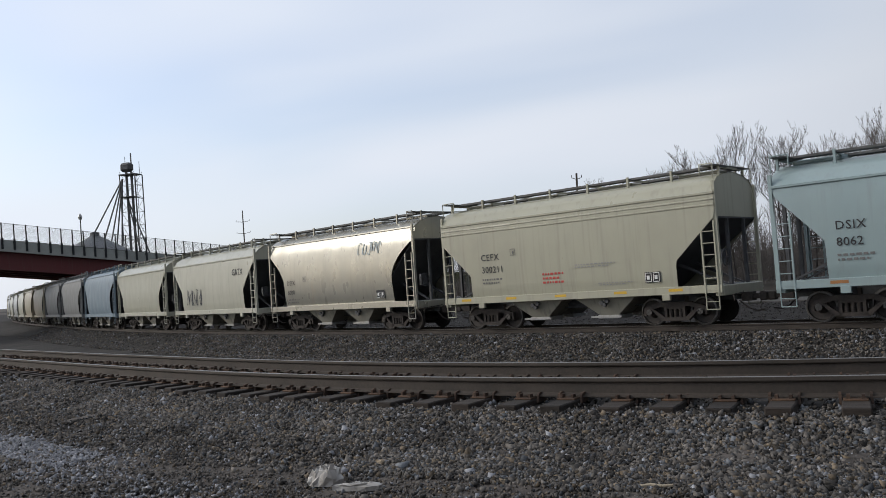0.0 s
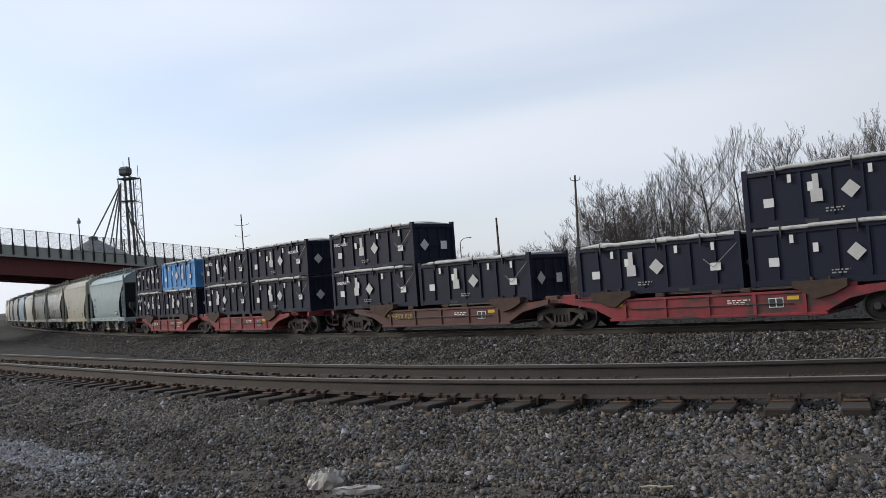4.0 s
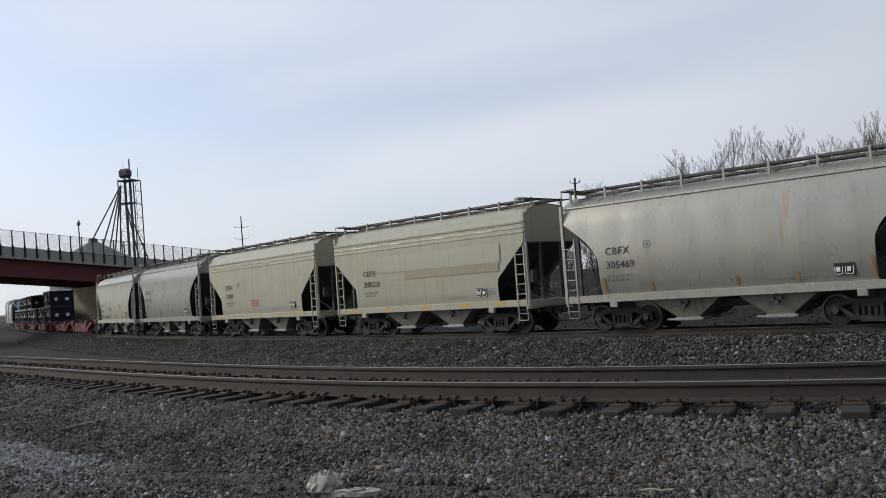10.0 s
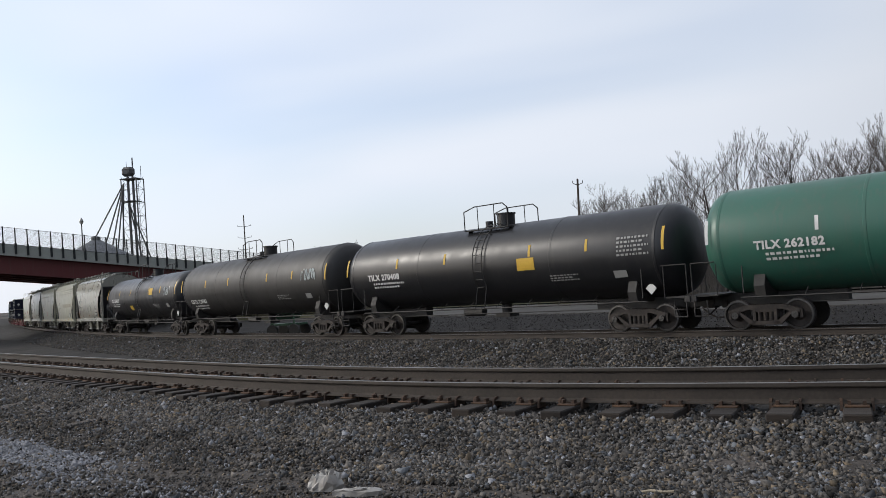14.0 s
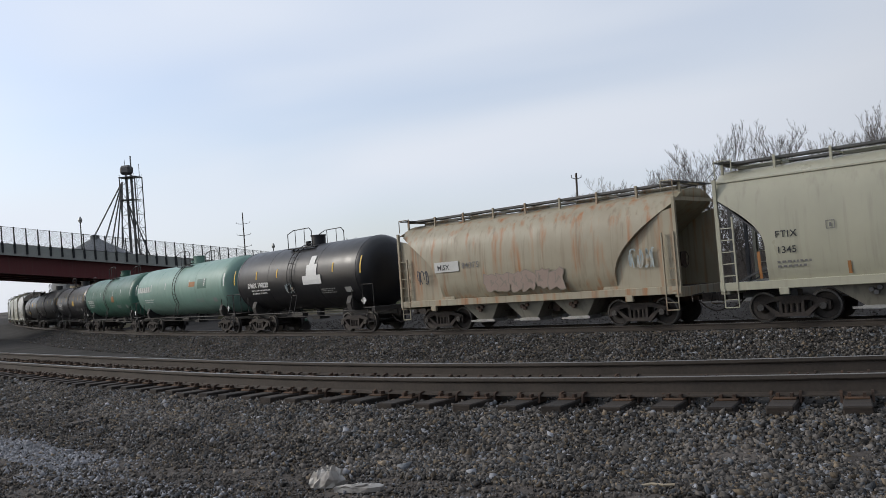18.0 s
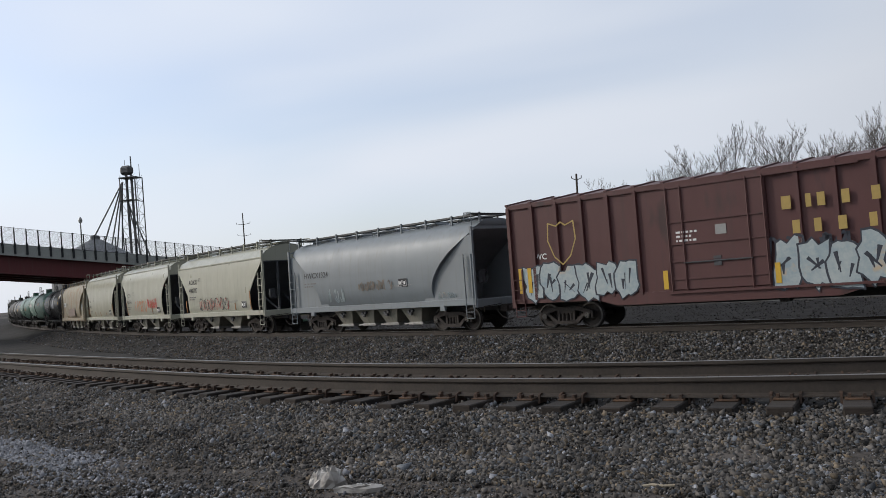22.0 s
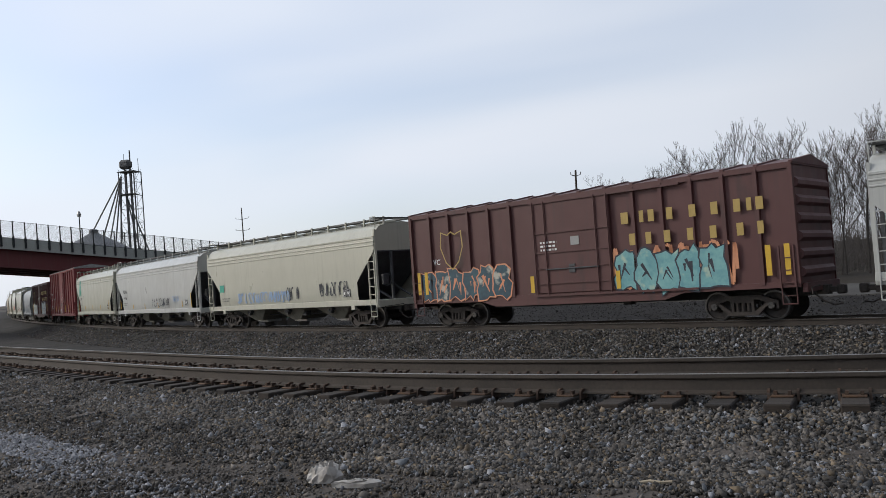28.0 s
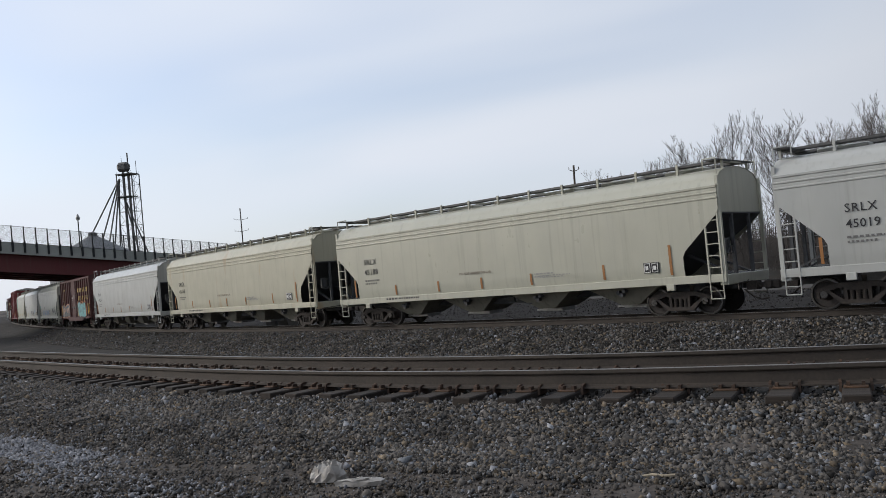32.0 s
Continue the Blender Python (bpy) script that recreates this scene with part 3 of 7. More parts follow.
def wheel_mesh():
    key = ("wheelset", WHEEL.name)
    if key not in KEPT:
        me = kept("wheelset", wheelset_shape, WHEEL, True)
        me.materials.append(TREAD)
        for f in me.polygons:
            r = math.hypot(f.center.x, f.center.z)
            if (r > 0.385 and abs(f.center.y) > 0.712) or (abs(f.center.y) > 1.1 and r < 0.1):
                f.material_index = 1
    return KEPT[key]


def side_frame_shape():
    s = Shape()
    y0, y1 = -0.075, 0.075
    s.prism([(-1.10, 0.60), (-0.92, 0.66), (-0.55, 0.77), (0.55, 0.77), (0.92, 0.66), (1.10, 0.60), (1.10, 0.50), (0.80, 0.54), (0.50, 0.63), (-0.50, 0.63), (-0.80, 0.54), (-1.10, 0.50)], y0, y1)
    for g in (-1, 1):
        s.prism([(g * 1.10, 0.56), (g * 1.10, 0.36), (g * 1.02, 0.34), (g * 1.02, 0.56)], y0, y1)
        s.prism([(g * 0.74, 0.56), (g * 0.80, 0.50), (g * 0.46, 0.17), (g * 0.34, 0.17), (g * 0.34, 0.27)], y0, y1)
        s.prism([(g * 0.36, 0.66), (g * 0.27, 0.66), (g * 0.27, 0.20), (g * 0.36, 0.20)], y0, y1)
        s.box(g * 0.89 - 0.13, g * 0.89 + 0.13, -0.09, 0.09, 0.50, 0.60)
    s.prism([(-0.46, 0.17), (0.46, 0.17), (0.40, 0.28), (-0.40, 0.28)], y0, y1)
    for x in (-0.17, 0.0, 0.17):
        for k in range(5):
            s.tube((x, 0.02, 0.29 + 0.055 * k), (x, 0.02, 0.325 + 0.055 * k), 0.075, 10)
            s.tube((x, 0.02, 0.325 + 0.055 * k), (x, 0.02, 0.345 + 0.055 * k), 0.058, 8)
    s.box(-0.27, 0.27, -0.06, 0.06, 0.55, 0.64)
    return s


def bolster_shape():
    s = Shape()
    s.slab(-0.2, 0.2, -0.95, 0.95, 0.48, 0.74, 0.03)
    s.tube((0, 0, 0.70), (0, 0, 0.92), 0.2, 12)
    for x in (-0.52, 0.52):
        s.box(x - 0.05, x + 0.05, -0.85, 0.85, 0.34, 0.44)
    for x in (-0.42, 0.42):
        for y in (-0.755, 0.755):
            s.box(x - 0.03, x + 0.03, y - 0.07, y + 0.07, 0.30, 0.56)
    return s


def truck(car, x, mat=None):
    mat = mat or IRON
    t = part("truck", kept("truck", bolster_shape, mat), mat, car, at=pose(x, 0, 0))
    for y in (-1.0, 1.0):
        part("side_frame", kept("side_frame", side_frame_shape, mat, True), mat, t, at=pose(0, y, 0))
    for ax in (-0.89, 0.89):
        w = part("wheelset", wheel_mesh(), WHEEL, t)
        w.matrix_parent_inverse = pose(ax, 0, WHEEL_R)
        WHEELSETS.append(w)
    return t


def coupler(car, x, out):
    g = 1 if out > x else -1

    def make():
        s = Shape()
        s.box(0.0, 0.35, -0.17, 0.17, 0.68, 0.96)
        s.slab(0.3, 0.62, -0.07, 0.07, 0.74, 0.90, 0.02)
        s.slab(0.55, 0.80, -0.13, 0.12, 0.68, 0.96, 0.04)
        s.pipe([(0.05, -0.42, 0.72), (0.3, -0.42, 0.5), (0.55, -0.38, 0.38), (0.78, -0.3, 0.42)], 0.028, 6)
        s.pipe([(0.1, -0.2, 1.0), (0.3, -0.7, 0.98), (0.3, -1.4, 0.95), (0.34, -1.45, 0.75)], 0.016, 5)
        return s
    part("coupler", kept("coupler", make, IRON), IRON, car, at=pose(x, 0, 0, 0, 0, 0 if g > 0 else 180))


def ladder(car, x, y, z0, z1, mat, width=0.42, step=0.36):
    def make():
        s = Shape()
        for dx in (0, width):
            s.box(dx - 0.025, dx + 0.025, -0.03, 0.03, 0, z1 - z0)
        k = 0.12
        while k < z1 - z0 - 0.05:
            s.box(0, width, -0.022, 0.012, k - 0.014, k + 0.014)
            k += step
        return s
    part("ladder", kept(("ladder", round(z1 - z0, 2), width), make, mat), mat, car, at=pose(x, y, z0))


def stirrup(car, x, y, mat, z=1.0):
    def make():
        s = Shape()
        s.pipe([(0, 0, 0), (0, 0, -0.5), (0.42, 0, -0.5), (0.42, 0, 0)], 0.02, 6)
        s.box(0, 0.42, -0.03, 0.03, -0.27, -0.25)
        return s
    part("stirrup_step", kept("stirrup_step", make, mat), mat, car, at=pose(x, y, z))


def brake_gear(car, x, mat):
    def make():
        s = Shape()
        s.tube((-0.5, -0.5, 0.86), (0.5, -0.5, 0.86), 0.2, 12)
        s.tube((0.75, -0.75, 0.82), (1.1, -0.75, 0.82), 0.13, 10)
        s.pipe([(-2.6, -0.62, 0.70), (2.6, -0.62, 0.70)], 0.025, 5)
        s.box(1.2, 1.5, -0.9, -0.6, 0.62, 0.95)
        return s
    part("brake_cylinder", kept("brake_cylinder", make, mat), mat, car, at=pose(x, 0, 0))


# ---- covered hoppers ----
PROFILE = {
    "eave": [(1.50, 1.24), (1.555, 1.5), (1.59, 2.1), (1.60, 2.6), (1.585, 3.1), (1.55, 3.5), (1.515, 3.74), (1.56, 3.76), (1.56, 3.82), (1.50, 3.85), (1.30, 4.08), (0.95, 4.26), (0.5, 4.39), (0.0, 4.45)],
    "round": [(1.47, 1.24), (1.54, 1.45), (1.585, 1.8), (1.61, 2.2), (1.615, 2.6), (1.60, 2.95), (1.565, 3.3), (1.51, 3.6), (1.43, 3.86), (1.33, 4.06), (1.37, 4.075), (1.36, 4.12), (1.05, 4.30), (0.62, 4.44), (0.0, 4.50)],
    "flow": [(1.30, 1.16), (1.46, 1.42), (1.56, 1.8), (1.60, 2.3), (1.60, 2.8), (1.56, 3.25), (1.47, 3.62), (1.32, 3.93), (1.10, 4.17), (0.80, 4.33), (0.42, 4.42), (0.0, 4.45)],
    "flat": [(1.52, 1.24), (1.555, 1.5), (1.575, 2.2), (1.585, 3.0), (1.58, 3.50), (1.602, 3.515), (1.602, 3.55), (1.575, 3.565), (1.572, 3.66), (1.596, 3.675), (1.596, 3.71), (1.568, 3.725), (1.565, 3.82), (1.60, 3.84), (1.60, 3.90), (1.55, 3.93), (1.44, 4.12), (1.22, 4.32), (0.7, 4.46), (0.0, 4.52)],
}


def hopper(name, label, L, mat, shape="round", bays=2, cut=1.4, cut_top=3.62, cut_low=2.2, dark=None, trim=None, iron=None, board=True, group="covered hopper cars", tall=1.085):
    """A covered hopper car, its middle at the origin, rails' top at 0."""
    car = thing(name, label, "hopper car", group)
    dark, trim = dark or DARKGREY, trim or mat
    half = [(y, 1.24 + (z - 1.24) * tall) for y, z in PROFILE[shape]]
    SIDE[car.name] = half
    cut_top, cut_low = 1.24 + (cut_top - 1.24) * tall, 1.24 + (cut_low - 1.24) * tall
    prof = [(-y, z) for y, z in half] + [(y, z) for y, z in half[-2::-1]]
    e = L / 2 - 0.12

    def end(z):
        k = min(1.0, max(0.0, (cut_top - z) / (cut_top - cut_low)))
        if shape in ("flat", "eave"):
            return e - cut * min(1.0, k * 1.04)
        return e - cut * math.sin(k * math.pi / 2)
    dense = []
    for (ya, za), (yb, zb) in zip(prof, prof[1:]):
        n = max(1, int(abs(zb - za) / 0.16))
        dense += [(ya + (yb - ya) * k / n, za + (zb - za) * k / n) for k in range(n)]
    dense.append(prof[-1])
    rnd = random.Random(len(name) + int(L * 100) + bays)
    panel = 1.28
    bulge = [rnd.uniform(0.008, 0.022) for _ in range(40)]
    N = int(L / 0.18)
    rings = []
    for i in range(N + 1):
        u = -1 + 2 * i / N
        ring = []
        for y, z in dense:
            x = u * end(z)
            j = int((x + 20) / panel)
            k = ((x + 20) / panel) % 1.0
            d = bulge[j % 40] * math.sin(math.pi * k) * (1.0 if 1.5 < z < 3.9 else 0.0) * (1 if y < 0 else -1)
            ring.append((x, y - d * (0.8 if shape in ("flat", "eave") else 1.0), z))
        rings.append(ring)
    hull = Shape().loft(rings, close=False, caps=False)
    if shape == "flow":
        # the shell's own curved end floors
        m = len(dense)
        for base in (0, N * m):
            hull.f += [(base + i, base + i + 1, base + m - 2 - i, base + m - 1 - i) for i in range(m // 2)]
    part("body", hull, mat, car, smooth=True)
    top = half[-1][1]
    for g in (-1, 1):
        w = 1.46
        # sloping end floor with its stiffeners, shade put into their dark colour, and the upper end sheet
        zt, xt, xb = cut_top, g * (e - 0.01), g * (e - cut - 1.5)
        s = Shape().prism([(xt, zt), (xt, zt - 0.05), (xb, 1.1), (xb - g * 0.05, 1.16)], -w, w)
        if shape == "flow":
            for y in (-1.42, 1.42):
                edge = [(0.05, 1.26), (cut + 0.6, 1.26), (cut + 0.45, 1.6), (cut + 0.25, 2.1), (cut * 0.66 + 0.4, 2.75), (cut * 0.36 + 0.45, 3.3), (0.75, 3.62), (0.05, 3.78)]
                part("shear_plate", Shape().prism([(g * (e - a), b) for a, b in edge], y - 0.012, y + 0.012), mat, car)
        else:
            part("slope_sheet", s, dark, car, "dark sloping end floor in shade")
        up = [(y, z) for y, z in prof if z >= zt - 0.02]
        edge = [(-1.5, zt), *[(y * 0.985, z - 0.01) for y, z in up], (1.5, zt)]
        part("end_sheet", Shape().prism(edge, g * (e - 0.05), g * (e - 0.02), "x"), mat, car)
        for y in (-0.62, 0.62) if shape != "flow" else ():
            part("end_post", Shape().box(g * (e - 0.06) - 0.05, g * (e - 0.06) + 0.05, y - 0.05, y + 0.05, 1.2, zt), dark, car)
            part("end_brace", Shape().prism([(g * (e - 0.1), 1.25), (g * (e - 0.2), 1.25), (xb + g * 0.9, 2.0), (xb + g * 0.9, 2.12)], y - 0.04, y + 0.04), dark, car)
        for y in (-1.5, 1.5):
            part("corner_post", Shape().box(g * e - 0.05, g * e + 0.05, y - 0.05, y + 0.05, 1.0, top - 0.35), trim, car)
        part("end_sill", Shape().slab(g * (L / 2 - 0.18) - 0.14, g * (L / 2 - 0.18) + 0.14, -1.5, 1.5, 0.92, 1.24, 0.02), trim, car)
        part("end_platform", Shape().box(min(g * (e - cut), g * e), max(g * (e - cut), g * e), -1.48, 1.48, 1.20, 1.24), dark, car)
        for y in (-1.56, 1.56):
            x = g * (e - 0.27) - 0.21
            ladder(car, x, y, 1.0, 3.25 if shape != "flow" else 3.0, trim)
            stirrup(car, x, y, trim, 1.02)
        truck(car, g * (L / 2 - 1.95), iron)
        coupler(car, g * (L / 2 - 0.1), g * L)
        for y in (-1.52, 1.52):
            part("jacking_pad", Shape().slab(g * (L / 2 - 1.95) - 0.14, g * (L / 2 - 1.95) + 0.14, y - 0.06, y + 0.06, 0.84, 1.06, 0.015), trim, car)
    for y in (-1, 1):
        s = Shape().slab(-L / 2 + 0.06, L / 2 - 0.06, min(y * 1.44, y * 1.57), max(y * 1.44, y * 1.57), 1.02, 1.27, 0.012)
        part("side_sill", s, trim, car)
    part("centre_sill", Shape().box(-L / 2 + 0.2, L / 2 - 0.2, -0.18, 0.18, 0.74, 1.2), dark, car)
    # discharge bays
    run = L - 2 * (cut + (1.5 if bays <= 2 else 0.9))
    for b in range(bays):
        x = -run / 2 + run * (b + 0.5) / bays
        w = min(1.45, run / bays * 0.52) if bays <= 2 else run / bays * 0.49
        for sd in ((-1, 1) if bays <= 2 or shape == "flow" else (0,)):
            yc = sd * 0.74
            hw = 0.70 if sd else 1.3
            r0 = [(x - w, yc - hw, 1.22), (x + w, yc - hw, 1.22), (x + w, yc + hw, 1.22), (x - w, yc + hw, 1.22)]
            r1 = [(x - 0.36, yc - hw * 0.55, 0.42), (x + 0.36, yc - hw * 0.55, 0.42), (x + 0.36, yc + hw * 0.55, 0.42), (x - 0.36, yc + hw * 0.55, 0.42)]
            bay = part("hopper_bay", Shape().loft([r1, r0]), P_BAY, car, "dirt-coated discharge bay")
            s = Shape().slab(x - 0.44, x + 0.44, yc - 0.42, yc + 0.42, 0.30, 0.42, 0.01)
            s.box(x - 0.70, x + 0.50, yc - 0.44 if sd <= 0 else yc + 0.38, yc - 0.38 if sd <= 0 else yc + 0.44, 0.33, 0.39)
            part("outlet_gate", s, GALV, bay, "bare metal outlet gate")
            if sd <= 0:
                s = Shape()
                for dx, dz in ((-0.12, 0.0), (0.1, 0.05), (0.0, -0.08)):
                    s.tube((x + dx, yc - hw * 0.83, 0.86 + dz), (x + dx, yc - hw * 0.98, 0.86 + dz), 0.07, 8)
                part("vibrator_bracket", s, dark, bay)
    brake_gear(car, -0.3 if bays != 2 else 0.0, dark)
    # roof walkway and hatches
    if board:
        s = Shape()
        for y in (-1, 1):
            for k in (0.42, 0.54, 0.66, 0.78):
                s.box(-e, e, min(y * k, y * (k + 0.09)), max(y * k, y * (k + 0.09)), top + 0.115, top + 0.185)
        for g in (-1, 1):
            for k in (0.0, 0.12, 0.24, 0.36):
                s.box(min(g * (e - k), g * (e - k - 0.09)), max(g * (e - k), g * (e - k - 0.09)), -1.35, 1.35, top + 0.155, top + 0.185)
        part("running_board", s, GRATING, car, "galvanised roof running board")
        n = int(L / 1.45)

        def bracket():
            s = Shape().box(-0.03, 0.03, -0.92, 0.92, 0.10, 0.155)
            for y in (-1, 1):
                s.box(-0.035, 0.035, min(y * 0.86, y * 0.93), max(y * 0.86, y * 0.93), -0.26, 0.225)
            return s
        for i in range(n + 1):
            part("walkway_bracket", kept("walkway_bracket", bracket, trim), trim, car, at=pose(-e + 0.06 + (2 * e - 0.12) * i / n, 0, top))
        for g in (-1, 1):
            for y in (-1.42, 1.42):
                part("grab_rail", Shape().pipe([(g * (e - 0.02), y, top - 0.3), (g * (e - 0.02), y, top + 0.2), (g * (e - 0.5), y * 0.92, top + 0.22), (g * (e - 0.5), y * 0.92, top - 0.12)], 0.02, 5), trim, car)
    hatch_n = int(L / 2.4)
    for i in range(hatch_n):
        x = -e * 0.82 + 2 * e * 0.82 * i / max(1, hatch_n - 1)
        part("roof_hatch", kept("roof_hatch", lambda: Shape().slab(-0.7, 0.7, -0.34, 0.34, -0.04, 0.10, 0.03), mat), mat, car, at=pose(x, 0, top))
    # hand brake on the trailing end
    s = Shape()
    x = L / 2 - 0.16
    for i in range(16):
        a, b = 2 * math.pi * i / 16, 2 * math.pi * (i + 1) / 16
        s.tube((x, -0.95 + 0.26 * math.cos(a), 2.1 + 0.26 * math.sin(a)), (x, -0.95 + 0.26 * math.cos(b), 2.1 + 0.26 * math.sin(b)), 0.016, 5)
    for i in range(3):
        a = 2 * math.pi * i / 3
        s.tube((x, -0.95, 2.1), (x, -0.95 + 0.26 * math.cos(a), 2.1 + 0.26 * math.sin(a)), 0.014, 5)
    s.box(x - 0.16, x - 0.04, -1.1, -0.8, 1.9, 2.35)
    part("hand_brake", s, dark, car)
    return car


def hopper_marks(car, L, mark, number, ink=None, size=0.34, x=1.82, z=2.62, gap=0.46, stripes=None, stripe_z=(1.34, 1.72), tilt=0.0, plate_x=2.35, plate_z=1.62, seed=1, y=None, low=None):
    ink = ink or M_BLACK
    if mark:
        letters(car, mark, -L / 2 + x, z, size, ink, y, wide=1.12)
    if number:
        letters(car, number, -L / 2 + x, z - gap, size, ink, y, wide=1.05)
    bars(car, -L / 2 + x, z - gap - 0.22, 0.95, 0.26, 2, M_DIM, y, seed=seed)
    if mark and L < 16:
        fx, fz = -L / 2 + x + 1.42, z + 0.12
        f = Shape()
        for x0, x1, z0, z1 in ((0, 0.24, 0, 0.02), (0, 0.24, 0.22, 0.24), (0, 0.02, 0.02, 0.22), (0.22, 0.24, 0.02, 0.22), (0.09, 0.15, 0.06, 0.17)):
            f.add([(fx + p, side_of(car, y, fz + q), fz + q) for p, q in ((x0, z0), (x1, z0), (x1, z1), (x0, z1))], [(0, 1, 2, 3)])
        part("stencil_frame", f, M_DIM, car, "small square stencil outline")
    bars(car, L * 0.12, z - gap - 0.62, 1.3, 0.12, 2, M_GREY, y, seed=seed + 70)
    if plate_x:
        px = L / 2 - plate_x
        plate(car, px - 0.28, px + 0.28, plate_z - 0.17, plate_z + 0.17, M_BLACK, y, "consolidated_stencil", "black stencil panel with white rulings")
        s, y = Shape(), side_of(car, y, plate_z) - 0.004
        for a in (-0.26, 0.02):
            s.box(px + a, px + a + 0.22, y - 0.010, y - 0.006, plate_z - 0.15, plate_z - 0.13)
            s.box(px + a, px + a + 0.22, y - 0.010, y - 0.006, plate_z + 0.13, plate_z + 0.15)
            s.box(px + a, px + a + 0.018, y - 0.010, y - 0.006, plate_z - 0.15, plate_z + 0.15)
            s.box(px + a + 0.2, px + a + 0.22, y - 0.010, y - 0.006, plate_z - 0.15, plate_z + 0.15)
            s.box(px + a + 0.05, px + a + 0.15, y - 0.010, y - 0.006, plate_z - 0.07, plate_z + 0.06)
        tagged(part("stencil_ruling", s, M_WHITE, car), kind="stuff")
    if stripes:
        for sx, mt, w, h in stripes:
            plate(car, sx - w / 2, sx + w / 2, stripe_z[0], stripe_z[0] + h, mt, None, "reflective_stripe")
    if low:
        for sx, mt in low:
            plate(car, sx - 0.24, sx + 0.24, 1.12, 1.21, mt, -1.571, "reflective_strip")


def scrawl(parent, x0, x1, z0, z1, mat, seed, y=None, strokes=9, thick=0.022, name="graffiti"):
    """Sprayed line work: loops and slashes, as flat ribbons."""
    rnd, s = random.Random(seed), Shape()
    for i in range(strokes):
        cx = x0 + (x1 - x0) * (i + 0.5) / strokes
        w, h = (x1 - x0) / strokes * rnd.uniform(0.6, 1.1), (z1 - z0)
        pts, a0 = [], rnd.uniform(0, 6.3)
        turns = rnd.uniform(2.5, 5.5)
        for k in range(15):
            a = a0 + turns * k / 14 * rnd.uniform(0.9, 1.1)
            pts.append((cx + w * 0.55 * math.cos(a), (z0 + z1) / 2 + h * 0.45 * math.sin(a * rnd.choice((1, 1, 1.5)))))
        for (ax, az), (bx, bz) in zip(pts, pts[1:]):
            d = Vector((bx - ax, bz - az))
            if d.length < 1e-4:
                continue
            nrm = Vector((-d.y, d.x)).normalized() * thick
            s.add([(p, side_of(parent, y, q), q) for p, q in ((ax + nrm.x, az + nrm.y), (ax - nrm.x, az - nrm.y), (bx - nrm.x, bz - nrm.y), (bx + nrm.x, bz + nrm.y))], [(0, 1, 2, 3)])
    return part(name, s, mat, parent, "sprayed graffiti lines")


def blobs(parent, x0, x1, z0, z1, fill, line, seed, y, count=4, name="graffiti"):
    """A sprayed piece: fat overlapping letter blobs in one colour, outlined in another."""
    rnd = random.Random(seed)
    for i in range(count):
        f, o = Shape(), Shape()
        cx, cz = x0 + (x1 - x0) * (i + 0.5) / count, (z0 + z1) / 2 + rnd.uniform(-0.06, 0.06)
        w, h = (x1 - x0) / count * 0.62, (z1 - z0) * 0.5
        ring = []
        for k in range(16):
            a = 2 * math.pi * k / 16 + rnd.uniform(-0.1, 0.1)
            q = max(abs(math.cos(a)), abs(math.sin(a))) ** 0.85
            j = rnd.uniform(0.72, 1.16)
            ring.append((cx + w * math.cos(a) / q * j, cz + h * math.sin(a) / q * j))
        yy = y - 0.0015 * i
        f.add([(a, yy, b) for a, b in ring], [tuple(range(16))])
        inner = [(cx + (a - cx) * 0.88, cz + (b - cz) * 0.92) for a, b in ring]
        o.loft([[(a, yy - 0.001, b) for a, b in ring], [(a, yy - 0.001, b) for a, b in inner]], caps=False)
        letter = part(name, f, fill, parent, "sprayed graffiti shape")
        part("outline", o, line, letter)
        for _ in range(3):
            a, b = (cx + rnd.uniform(-0.5, 0.5) * w, cz + rnd.uniform(-0.1, 0.6) * h), (cx + rnd.uniform(-0.5, 0.5) * w, cz - rnd.uniform(0.1, 0.6) * h)
            d = Vector((b[0] - a[0], b[1] - a[1]))
            n = Vector((-d.y, d.x)).normalized() * rnd.uniform(0.02, 0.07)
            stroke = Shape().add([(a[0] + n.x, yy - 0.0012, a[1] + n.y), (a[0] - n.x, yy - 0.0012, a[1] - n.y), (b[0] - n.x * 0.3, yy - 0.0012, b[1] - n.y * 0.3), (b[0] + n.x * 0.3, yy - 0.0012, b[1] + n.y * 0.3)], [(0, 1, 2, 3)])
            part("stroke", stroke, line, letter)


